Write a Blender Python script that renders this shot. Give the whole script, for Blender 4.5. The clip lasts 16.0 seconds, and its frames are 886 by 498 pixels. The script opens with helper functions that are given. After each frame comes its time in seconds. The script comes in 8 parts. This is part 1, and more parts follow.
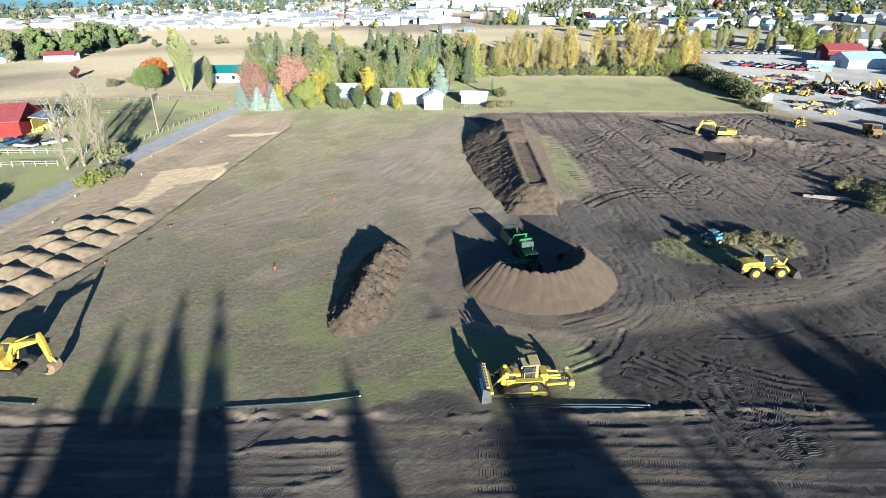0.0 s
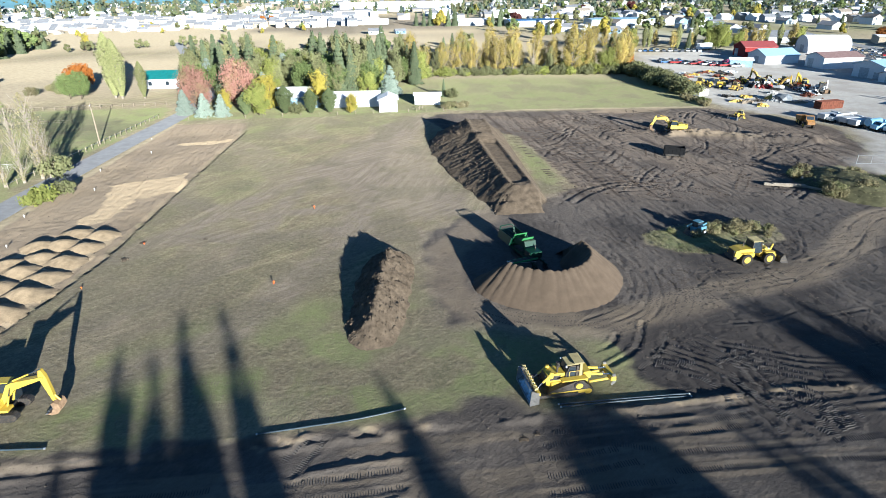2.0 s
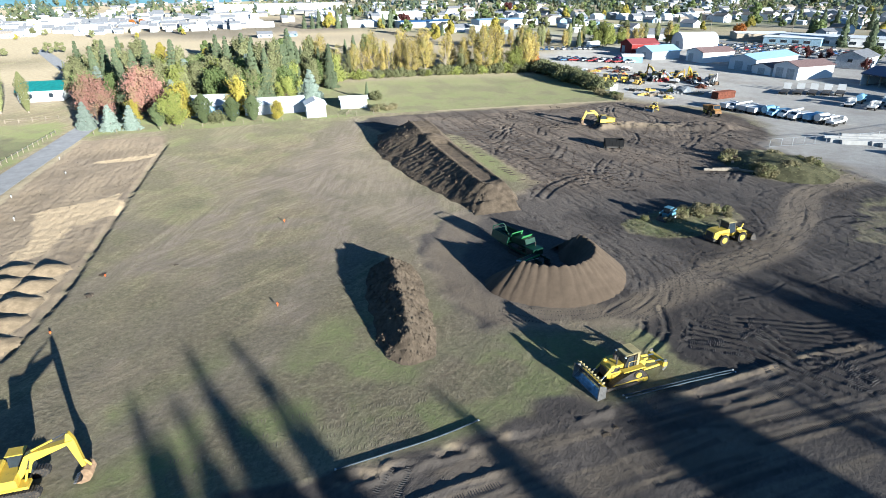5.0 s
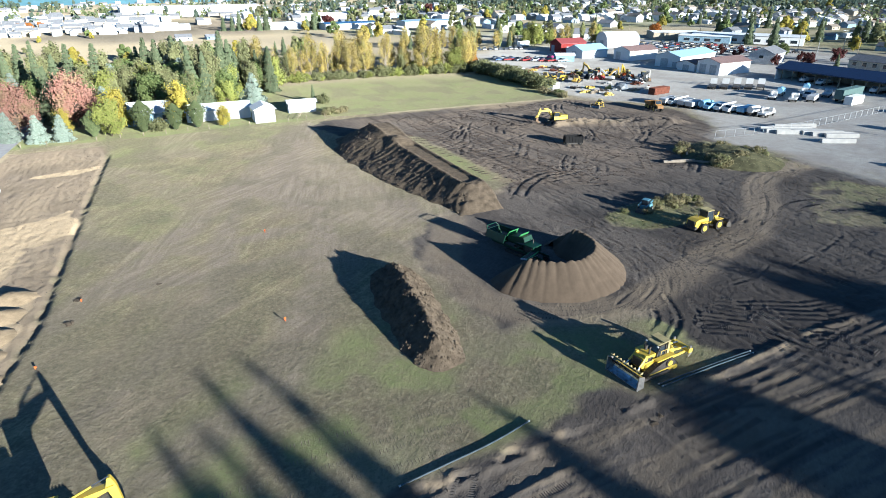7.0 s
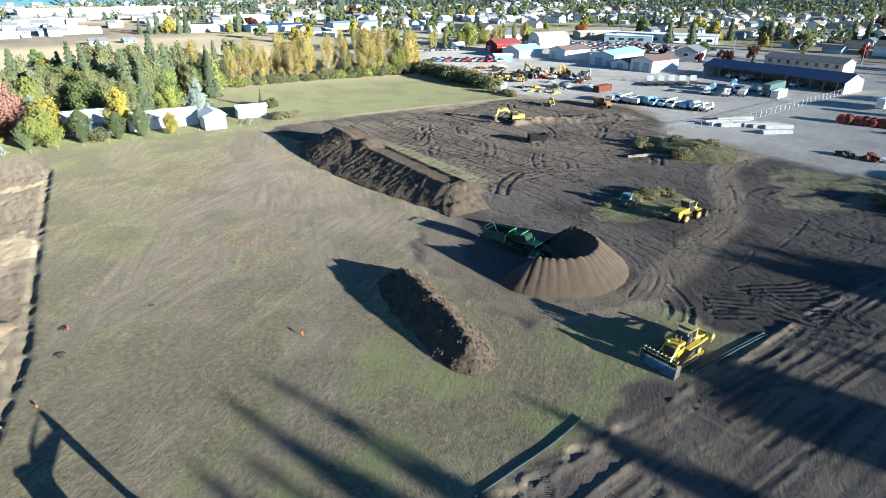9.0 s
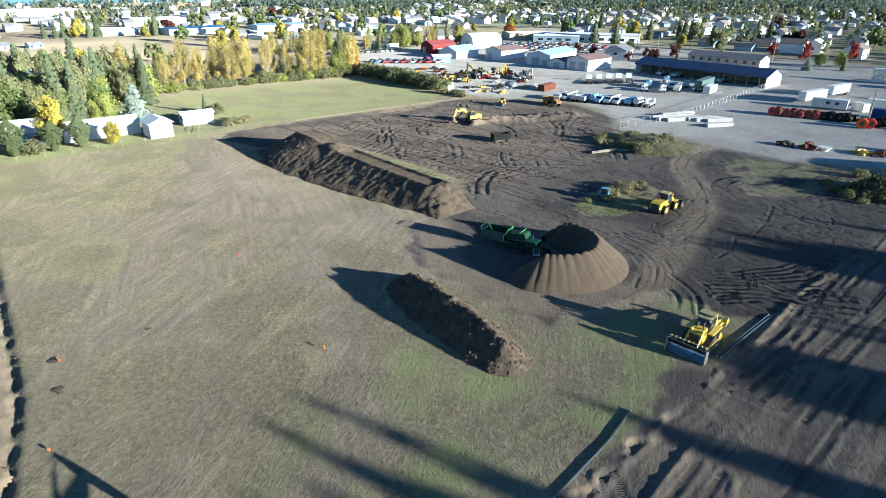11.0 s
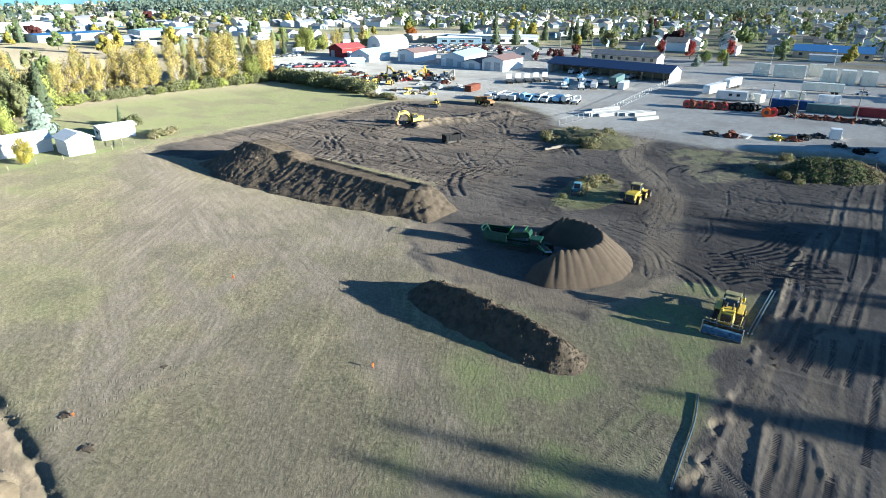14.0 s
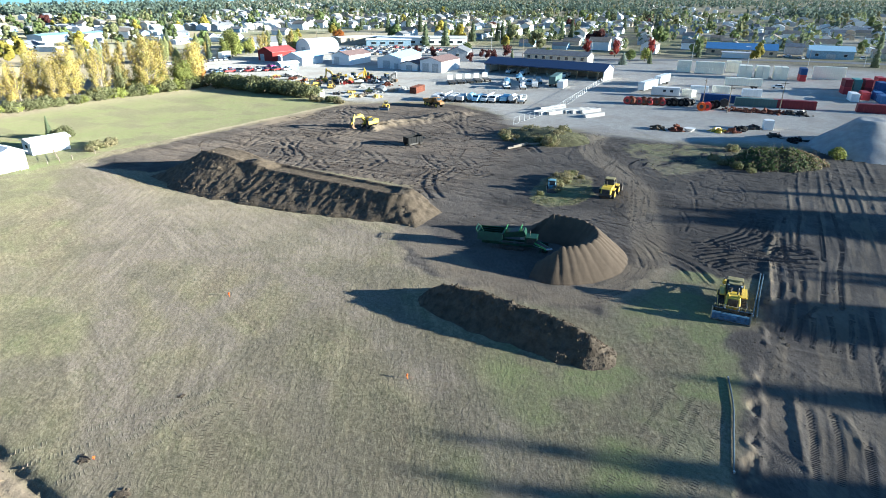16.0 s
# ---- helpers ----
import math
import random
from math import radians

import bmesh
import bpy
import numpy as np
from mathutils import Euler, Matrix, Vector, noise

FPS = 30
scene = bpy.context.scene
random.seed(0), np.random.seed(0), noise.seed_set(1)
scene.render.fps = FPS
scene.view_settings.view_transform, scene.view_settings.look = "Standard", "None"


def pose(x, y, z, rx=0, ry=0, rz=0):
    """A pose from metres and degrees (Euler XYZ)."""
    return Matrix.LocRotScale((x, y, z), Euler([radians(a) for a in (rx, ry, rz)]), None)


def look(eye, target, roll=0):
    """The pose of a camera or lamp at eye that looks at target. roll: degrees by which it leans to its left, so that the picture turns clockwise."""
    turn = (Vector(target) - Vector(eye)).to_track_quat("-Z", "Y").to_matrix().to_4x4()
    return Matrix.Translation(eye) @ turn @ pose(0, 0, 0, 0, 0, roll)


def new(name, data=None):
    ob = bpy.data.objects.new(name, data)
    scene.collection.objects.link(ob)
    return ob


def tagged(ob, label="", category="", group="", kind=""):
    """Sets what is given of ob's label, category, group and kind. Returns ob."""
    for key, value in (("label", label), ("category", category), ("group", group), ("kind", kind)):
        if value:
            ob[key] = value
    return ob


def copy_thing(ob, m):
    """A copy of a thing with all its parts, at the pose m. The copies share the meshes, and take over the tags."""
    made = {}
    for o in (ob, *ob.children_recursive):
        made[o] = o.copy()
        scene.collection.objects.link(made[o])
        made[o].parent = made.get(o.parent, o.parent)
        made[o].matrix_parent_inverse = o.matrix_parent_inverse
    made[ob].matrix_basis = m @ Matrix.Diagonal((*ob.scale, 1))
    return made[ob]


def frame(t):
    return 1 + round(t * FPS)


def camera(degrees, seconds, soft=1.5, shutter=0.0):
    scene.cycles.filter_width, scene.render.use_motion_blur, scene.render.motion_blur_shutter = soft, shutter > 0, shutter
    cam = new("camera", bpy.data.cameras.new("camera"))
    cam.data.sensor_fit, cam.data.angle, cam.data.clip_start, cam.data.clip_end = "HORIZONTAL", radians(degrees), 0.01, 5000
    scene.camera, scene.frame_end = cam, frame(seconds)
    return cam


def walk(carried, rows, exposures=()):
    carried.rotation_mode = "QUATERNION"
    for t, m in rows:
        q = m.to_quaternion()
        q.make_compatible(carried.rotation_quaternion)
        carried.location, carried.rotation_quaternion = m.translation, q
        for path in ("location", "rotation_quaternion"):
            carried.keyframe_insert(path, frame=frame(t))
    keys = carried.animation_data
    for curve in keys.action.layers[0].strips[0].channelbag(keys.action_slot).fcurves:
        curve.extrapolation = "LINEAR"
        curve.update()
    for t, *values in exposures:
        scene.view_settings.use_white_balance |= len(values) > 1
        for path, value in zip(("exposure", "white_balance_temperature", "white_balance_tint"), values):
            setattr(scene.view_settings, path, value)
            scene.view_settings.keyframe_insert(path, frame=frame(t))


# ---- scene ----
cam = camera(74.3, 16.0, soft=0.65)
METRES, EYE, TILT, LEAN, TURN = 80.83, 35.7, 0.0, 0.0, 0.6
ROWS = [
    (0.0, 0.0, 0.0, 0.0, -0.29, -24.79, 0.62),
    (0.5, -0.0311, 0.0039, 0.0002, -2.15, -24.78, 0.6),
    (1.0, -0.0622, 0.0087, 0.0005, -4.09, -24.77, 0.56),
    (1.5, -0.0932, 0.0148, 0.0, -6.05, -24.75, 0.51),
    (2.0, -0.1237, 0.0219, -0.0004, -7.85, -24.75, 0.5),
    (2.5, -0.1541, 0.0303, -0.0011, -9.74, -24.73, 0.47),
    (3.0, -0.184, 0.0394, -0.0011, -11.69, -24.73, 0.46),
    (3.5, -0.2139, 0.0495, -0.0015, -13.65, -24.72, 0.42),
    (4.0, -0.2434, 0.0606, -0.0017, -15.57, -24.71, 0.4),
    (6.5, -0.3833, 0.1298, -0.0052, -25.47, -24.61, 0.19),
    (7.0, -0.4098, 0.1466, -0.0062, -27.38, -24.58, 0.16),
    (7.5, -0.4362, 0.1644, -0.0072, -29.22, -24.54, 0.08),
    (8.0, -0.462, 0.1826, -0.0078, -31.1, -24.51, 0.05),
    (8.5, -0.4871, 0.2016, -0.0084, -33.05, -24.47, 0.03),
    (9.0, -0.5113, 0.2219, -0.009, -34.95, -24.45, -0.02),
    (11.5, -0.6203, 0.3336, -0.0143, -44.43, -24.23, -0.19),
    (12.0, -0.6393, 0.3581, -0.015, -46.21, -24.18, -0.2),
    (12.5, -0.6578, 0.3831, -0.0162, -48.11, -24.12, -0.23),
    (13.0, -0.6755, 0.4083, -0.0176, -50.01, -24.07, -0.22),
    (13.5, -0.6924, 0.4342, -0.0191, -51.76, -24.02, -0.24),
    (14.0, -0.7085, 0.461, -0.0208, -53.48, -23.95, -0.3),
    (14.5, -0.7233, 0.4875, -0.0217, -55.52, -23.9, -0.27),
    (15.0, -0.7372, 0.5151, -0.0228, -57.58, -23.84, -0.28),
    (15.5, -0.7502, 0.5429, -0.0238, -59.49, -23.78, -0.28),
    (16.0, -0.7627, 0.5711, -0.0249, -61.33, -23.73, -0.28),
]
walk(cam, [(t, pose(0, 0, EYE, TILT, LEAN, TURN) @ pose(METRES * x, METRES * y, METRES * z, 90 + pitch, roll, yaw)) for t, x, y, z, yaw, pitch, roll in ROWS],
     [(0.0, 1.42, 5400, 6), (4.0, 1.46, 5390, 6), (8.0, 1.60, 5380, 5), (12.0, 1.83, 5430, 3), (16.0, 2.17, 5480, 2)])

# ---- world, sun and exposure ----
SUN_ELEV, SUN_AZ = 10.5, 162.6          # degrees; azimuth clockwise from +y
SHADOW = Vector((-math.sin(radians(SUN_AZ)), -math.cos(radians(SUN_AZ)), 0))
world = bpy.data.worlds.new("sky_world")
scene.world = world
world.use_nodes = True
wn = world.node_tree
sky = wn.nodes.new("ShaderNodeTexSky")
sky.sky_type, sky.sun_disc = "NISHITA", False
sky.sun_elevation, sky.sun_rotation = radians(SUN_ELEV), radians(SUN_AZ)
sky.air_density, sky.dust_density, sky.ozone_density = 1.0, 0.1, 4.5
wn.links.new(sky.outputs[0], wn.nodes["Background"].inputs[0])
wn.nodes["Background"].inputs[1].default_value = 0.047
sun_data = bpy.data.lights.new("sun", "SUN")
sun_data.energy, sun_data.angle, sun_data.color = 4.8, radians(0.55), (1.0, 0.895, 0.74)
sun = new("sun", sun_data)
sun.matrix_world = look(-SHADOW * 300 * math.cos(radians(SUN_ELEV)) + Vector((0, 0, 300 * math.sin(radians(SUN_ELEV)))), (0, 0, 0))

# ---- materials ----
def nodes_of(name):
    m = bpy.data.materials.new(name)
    m.use_nodes = True
    t = m.node_tree
    return m, t.nodes, t.links, t.nodes["Principled BSDF"]


def noise_node(n, l, coord, scale, detail=3.0, rough=0.6):
    t = n.new("ShaderNodeTexNoise")
    t.inputs["Scale"].default_value, t.inputs["Detail"].default_value, t.inputs["Roughness"].default_value = scale, detail, rough
    l.new(coord, t.inputs["Vector"])
    return t.outputs["Fac"]


def ramp(n, l, fac, lo, hi):
    r = n.new("ShaderNodeMapRange")
    r.inputs["From Min"].default_value, r.inputs["From Max"].default_value = lo, hi
    l.new(fac, r.inputs["Value"])
    return r.outputs["Result"]


def blend(n, l, fac, a, b, mode="MIX"):
    m = n.new("ShaderNodeMix")
    m.data_type, m.blend_type = "RGBA", mode
    for value, socket in ((fac, m.inputs[0]), (a, m.inputs[6]), (b, m.inputs[7])):
        if isinstance(value, (int, float)):
            socket.default_value = value
        elif isinstance(value, tuple):
            socket.default_value = (*value[:3], 1)
        else:
            l.new(value, socket)
    return m.outputs[2]


def times(n, l, a, b, op="MULTIPLY"):
    m = n.new("ShaderNodeMath")
    m.operation, m.use_clamp = op, op != "SUBTRACT"
    for value, socket in ((a, m.inputs[0]), (b, m.inputs[1])):
        if isinstance(value, (int, float)):
            socket.default_value = value
        else:
            l.new(value, socket)
    return m.outputs[0]


def bump(n, l, p, height, strength, distance):
    b = n.new("ShaderNodeBump")
    b.inputs["Strength"].default_value, b.inputs["Distance"].default_value = strength, distance
    l.new(height, b.inputs["Height"])
    l.new(b.outputs[0], p.inputs["Normal"])


def surface(name, color, rough=0.7, metal=0.0, dark=0.72, light=1.18, scale=1.5, fine=14.0, relief=0.0, vary=0.0, grime=None, grime_at=0.62):
    """A painted, mineral or wooden surface with coarse and fine variation, grime spots and relief."""
    m, n, l, p = nodes_of(name)
    at = n.new("ShaderNodeNewGeometry").outputs["Position"]
    coarse, small = noise_node(n, l, at, scale), noise_node(n, l, at, fine, 4.0, 0.7)
    a = tuple(c * dark for c in color)
    b = tuple(min(c * light, 0.95) for c in color)
    c = blend(n, l, ramp(n, l, coarse, 0.3, 0.7), a, b)
    c = blend(n, l, times(n, l, ramp(n, l, small, 0.35, 0.75), 0.45), c, tuple(v * dark * 0.9 for v in color))
    if grime:
        spots = ramp(n, l, noise_node(n, l, at, scale * 2.3, 5.0, 0.7), grime_at, grime_at + 0.12)
        c = blend(n, l, times(n, l, spots, 0.8), c, grime)
    if vary:
        r = n.new("ShaderNodeObjectInfo").outputs["Random"]
        h = n.new("ShaderNodeHueSaturation")
        l.new(ramp(n, l, r, 0.0, 1.0), h.inputs["Fac"])
        h.inputs["Fac"].default_value = 1
        v = n.new("ShaderNodeMapRange")
        v.inputs["To Min"].default_value, v.inputs["To Max"].default_value = 1 - vary, 1 + vary
        l.new(r, v.inputs["Value"])
        l.new(v.outputs["Result"], h.inputs["Value"])
        h.inputs["Fac"].default_value = 1
        l.new(c, h.inputs["Color"])
        c = h.outputs["Color"]
    l.new(c, p.inputs["Base Color"])
    p.inputs["Roughness"].default_value, p.inputs["Metallic"].default_value = rough, metal
    if rough >= 0.6 and not metal:
        p.inputs["Diffuse Roughness"].default_value, p.inputs["Specular IOR Level"].default_value = 0.8, 0.2
    if relief:
        bump(n, l, p, small, 0.8, relief)
    return m


def foliage(name, a, b, c=None):
    """Leaf clumps: colour by clump between a and b, here and there c, a little light through the leaves."""
    m, n, l, p = nodes_of(name)
    g = n.new("ShaderNodeNewGeometry")
    r, at = g.outputs["Random Per Island"], g.outputs["Position"]
    col = blend(n, l, r, a, b)
    if c:
        col = blend(n, l, ramp(n, l, noise_node(n, l, at, 0.22), 0.5, 0.68), col, c)
    col = blend(n, l, times(n, l, noise_node(n, l, at, 3.0), 0.5), col, tuple(v * 0.55 for v in a))
    h = n.new("ShaderNodeHueSaturation")
    v = n.new("ShaderNodeMapRange")
    v.inputs["To Min"].default_value, v.inputs["To Max"].default_value = 0.75, 1.25
    l.new(n.new("ShaderNodeObjectInfo").outputs["Random"], v.inputs["Value"])
    l.new(v.outputs["Result"], h.inputs["Value"])
    l.new(col, h.inputs["Color"])
    col = h.outputs["Color"]
    l.new(col, p.inputs["Base Color"])
    p.inputs["Roughness"].default_value, p.inputs["Diffuse Roughness"].default_value = 0.75, 0.8
    p.inputs["Specular IOR Level"].default_value = 0.2
    tr = n.new("ShaderNodeBsdfTranslucent")
    l.new(col, tr.inputs["Color"])
    mix = n.new("ShaderNodeMixShader")
    mix.inputs[0].default_value = 0.3
    l.new(p.outputs[0], mix.inputs[1])
    l.new(tr.outputs[0], mix.inputs[2])
    l.new(mix.outputs[0], n["Material Output"].inputs["Surface"])
    return m


def ground_material():
    """Soil, tired grass, lawn, sand and gravel, laid out by the ground's zone attributes."""
    m, n, l, p = nodes_of("ground")
    at = n.new("ShaderNodeNewGeometry").outputs["Position"]
    zones = []
    for name in ("zone_a", "zone_b", "zone_c"):
        a = n.new("ShaderNodeVertexColor")
        a.layer_name = name
        s = n.new("ShaderNodeSeparateColor")
        l.new(a.outputs["Color"], s.inputs[0])
        zones += [*s.outputs, ]
    soil, lush, sand, gravel, straw, dark, worn, warm, furrow = zones
    def drawn_out(turn, long, short):
        """Coordinates in which noise is drawn out along a heading."""
        m = n.new("ShaderNodeMapping")
        m.vector_type = "TEXTURE"
        m.inputs["Scale"].default_value, m.inputs["Rotation"].default_value = (long, short, 1), (0, 0, radians(turn))
        l.new(at, m.inputs["Vector"])
        return m.outputs[0]

    mown, fan = drawn_out(36, 7.0, 0.8), drawn_out(69, 8.0, 0.8)
    big, mid = noise_node(n, l, at, 0.06, 4.0), noise_node(n, l, at, 0.55, 5.0, 0.65)
    tuft, grit = noise_node(n, l, at, 3.2, 5.0, 0.75), noise_node(n, l, at, 11.0, 4.0, 0.75)
    lines = noise_node(n, l, drawn_out(90, 4.5, 0.45), 0.8, 4.0, 0.65)
    patch = noise_node(n, l, at, 0.14, 5.0, 0.62)
    clump = noise_node(n, l, drawn_out(36, 1.6, 0.7), 2.0, 4.0, 0.7)
    fleck = noise_node(n, l, at, 1.7, 4.0, 0.75)
    swath = blend(n, l, ramp(n, l, big, 0.46, 0.54), noise_node(n, l, mown, 0.8, 4.0, 0.65), noise_node(n, l, fan, 0.8, 4.0, 0.65))
    grass = blend(n, l, ramp(n, l, mid, 0.34, 0.66), (0.212, 0.178, 0.108), (0.325, 0.272, 0.166))
    grass = blend(n, l, times(n, l, ramp(n, l, patch, 0.52, 0.66), 0.5), grass, (0.175, 0.178, 0.088))
    grass = blend(n, l, times(n, l, ramp(n, l, patch, 0.47, 0.34), 0.55), grass, (0.245, 0.200, 0.140))
    grass = blend(n, l, times(n, l, times(n, l, ramp(n, l, swath, 0.50, 0.66), ramp(n, l, fleck, 0.30, 0.55)), 0.85), grass, (0.385, 0.330, 0.205))
    grass = blend(n, l, times(n, l, times(n, l, ramp(n, l, swath, 0.47, 0.36), ramp(n, l, fleck, 0.65, 0.45)), 0.7), grass, (0.150, 0.132, 0.082))
    sweep = blend(n, l, ramp(n, l, patch, 0.46, 0.54), noise_node(n, l, mown, 0.24, 4.0, 0.7), noise_node(n, l, fan, 0.24, 4.0, 0.7))
    grass = blend(n, l, times(n, l, ramp(n, l, sweep, 0.48, 0.60), 0.7), grass, (0.205, 0.158, 0.112))
    grass = blend(n, l, times(n, l, ramp(n, l, sweep, 0.46, 0.36), 0.4), grass, (0.185, 0.190, 0.092))
    grass = blend(n, l, times(n, l, ramp(n, l, clump, 0.50, 0.64), 0.55), grass, (0.125, 0.106, 0.068))
    grass = blend(n, l, times(n, l, ramp(n, l, fleck, 0.53, 0.62), 0.5), grass, (0.36, 0.31, 0.20))
    green = blend(n, l, ramp(n, l, tuft, 0.36, 0.68), (0.160, 0.185, 0.070), (0.290, 0.305, 0.135))
    grass = blend(n, l, times(n, l, lush, ramp(n, l, blend(n, l, 0.5, mid, patch), 0.22, 0.56)), grass, green)
    trodden = blend(n, l, ramp(n, l, swath, 0.38, 0.64), (0.205, 0.166, 0.128), (0.305, 0.250, 0.192))
    grass = blend(n, l, times(n, l, worn, ramp(n, l, mid, 0.22, 0.50)), grass, trodden)
    grass = blend(n, l, times(n, l, ramp(n, l, tuft, 0.50, 0.62), 0.6), grass, (0.125, 0.112, 0.068))
    grass = blend(n, l, times(n, l, ramp(n, l, grit, 0.55, 0.75), 0.3), grass, (0.36, 0.315, 0.21))
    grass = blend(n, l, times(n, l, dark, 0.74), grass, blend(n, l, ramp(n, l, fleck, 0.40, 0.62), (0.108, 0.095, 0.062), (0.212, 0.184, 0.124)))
    dry = blend(n, l, ramp(n, l, mid, 0.35, 0.65), (0.30, 0.245, 0.165), (0.40, 0.335, 0.225))
    dry = blend(n, l, times(n, l, ramp(n, l, tuft, 0.5, 0.75), 0.35), dry, (0.24, 0.21, 0.12))
    c = blend(n, l, straw, grass, dry)
    earth = blend(n, l, ramp(n, l, mid, 0.33, 0.68), (0.055, 0.049, 0.045), (0.093, 0.082, 0.073))
    brown = blend(n, l, ramp(n, l, lines, 0.35, 0.65), (0.128, 0.101, 0.078), (0.205, 0.163, 0.127))
    earth = blend(n, l, times(n, l, warm, 0.95), earth, brown)
    earth = blend(n, l, times(n, l, ramp(n, l, big, 0.4, 0.62), 0.4), earth, (0.120, 0.103, 0.088))
    packed = blend(n, l, ramp(n, l, clump, 0.33, 0.68), (0.102, 0.087, 0.075), (0.160, 0.137, 0.117))
    earth = blend(n, l, times(n, l, worn, ramp(n, l, mid, 0.12, 0.45)), earth, packed)
    earth = blend(n, l, times(n, l, ramp(n, l, tuft, 0.52, 0.75), 0.4), earth, (0.050, 0.042, 0.038))
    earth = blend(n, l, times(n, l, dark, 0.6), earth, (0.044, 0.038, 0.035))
    earth = blend(n, l, times(n, l, furrow, 0.7), earth, (0.048, 0.038, 0.032))
    c = blend(n, l, soil, c, earth)
    tan = blend(n, l, ramp(n, l, tuft, 0.3, 0.7), (0.38, 0.288, 0.18), (0.52, 0.405, 0.262))
    c = blend(n, l, sand, c, tan)
    stone = blend(n, l, ramp(n, l, mid, 0.3, 0.7), (0.345, 0.325, 0.295), (0.45, 0.425, 0.385))
    stone = blend(n, l, times(n, l, ramp(n, l, big, 0.45, 0.65), 0.6), stone, (0.275, 0.245, 0.215))
    stone = blend(n, l, times(n, l, ramp(n, l, grit, 0.5, 0.75), 0.4), stone, (0.13, 0.125, 0.12))
    c = blend(n, l, gravel, c, stone)
    l.new(c, p.inputs["Base Color"])
    p.inputs["Roughness"].default_value, p.inputs["Diffuse Roughness"].default_value = 0.95, 0.75
    p.inputs["Specular IOR Level"].default_value = 0.15
    bump(n, l, p, blend(n, l, 0.78, blend(n, l, 0.4, tuft, grit), blend(n, l, 0.4, fleck, clump)), 0.9, 0.2)
    return m


def leafless(name, color):
    return surface(name, color, 0.9, dark=0.6, scale=4)


GLASS_DARK = surface("window_glass", (0.03, 0.04, 0.05), 0.06, light=1.4)
GROUND = ground_material()
ASPHALT = surface("road_asphalt", (0.20, 0.20, 0.205), 0.85, dark=0.8, light=1.15, scale=0.5, fine=9, relief=0.01)
PILE_SOIL = surface("piled_topsoil", (0.122, 0.094, 0.066), 0.95, dark=0.6, light=1.35, scale=1.1, fine=5.0, relief=0.12)
SIFTED = surface("sifted_soil", (0.118, 0.088, 0.062), 0.95, dark=0.82, light=1.15, scale=0.7, fine=10, relief=0.03)
SAND = surface("heaped_sand", (0.33, 0.252, 0.160), 0.95, dark=0.6, light=1.15, scale=0.8, fine=7, relief=0.05)
GREY_PILE = surface("grey_gravel", (0.36, 0.355, 0.35), 0.95, dark=0.8, light=1.15, scale=0.5, fine=9, relief=0.05)
BARK = surface("bark", (0.16, 0.12, 0.09), 0.95, dark=0.6, scale=3, fine=20)
PALE_BARK = surface("pale_bark", (0.36, 0.31, 0.25), 0.95, dark=0.7, scale=3, fine=20)
YELLOW = surface("machine_yellow", (0.62, 0.44, 0.055), 0.45, dark=0.85, light=1.1, scale=1.2, fine=9, grime=(0.20, 0.14, 0.08))
YELLOW_PALE = surface("faded_yellow", (0.70, 0.47, 0.10), 0.55, dark=0.8, light=1.1, scale=1.2, fine=9, grime=(0.22, 0.15, 0.08))
STEEL_DARK = surface("dark_steel", (0.05, 0.047, 0.045), 0.55, 0.3, dark=0.6, light=1.5, scale=3, grime=(0.13, 0.10, 0.07), grime_at=0.5)
STEEL_WORN = surface("worn_blade_steel", (0.42, 0.41, 0.40), 0.38, 0.8, dark=0.6, light=1.2, scale=2, grime=(0.16, 0.12, 0.09))
BLADE_STEEL = surface("dark_polished_blade", (0.36, 0.37, 0.38), 0.24, 1.0, dark=0.6, light=1.5, scale=1.4, grime=(0.05, 0.04, 0.035), grime_at=0.52)
RUBBER = surface("tyre_rubber", (0.028, 0.027, 0.026), 0.85, light=1.6, scale=3, grime=(0.11, 0.085, 0.065), grime_at=0.5)
CHROME = surface("polished_rod", (0.6, 0.6, 0.6), 0.2, 0.95)
GREEN_PAINT = surface("screener_green", (0.003, 0.040, 0.020), 0.5, dark=0.7, light=1.25, scale=1.5, grime=(0.06, 0.07, 0.05))
GREEN_LIGHT = surface("bright_green_panel", (0.07, 0.28, 0.09), 0.5)
BLACK_PAINT = surface("black_paint", (0.005, 0.005, 0.006), 0.6, light=1.5)
WHITE_PAINT = surface("white_paint", (0.62, 0.62, 0.61), 0.55, dark=0.9, light=1.08, scale=0.7, vary=0.08)
BLUE_PAINT = surface("pale_blue_paint", (0.22, 0.42, 0.60), 0.5, vary=0.2)
RED_PAINT = surface("red_paint", (0.46, 0.045, 0.04), 0.55, vary=0.12)
RUST = surface("rusty_steel", (0.21, 0.075, 0.045), 0.85, dark=0.5, light=1.3, scale=2, grime=(0.10, 0.06, 0.04))
ORANGE = surface("safety_orange", (0.85, 0.16, 0.03), 0.6)
WOOD = surface("weathered_wood", (0.34, 0.28, 0.21), 0.85, dark=0.7, scale=3, fine=25)
CONCRETE = surface("concrete", (0.47, 0.46, 0.44), 0.85, dark=0.85, light=1.1, scale=0.8, vary=0.1)
GALV = surface("galvanised_steel", (0.50, 0.51, 0.52), 0.42, 0.6, dark=0.85)
PIPE_DARK = surface("dark_pipe", (0.05, 0.055, 0.06), 0.35, light=1.5)

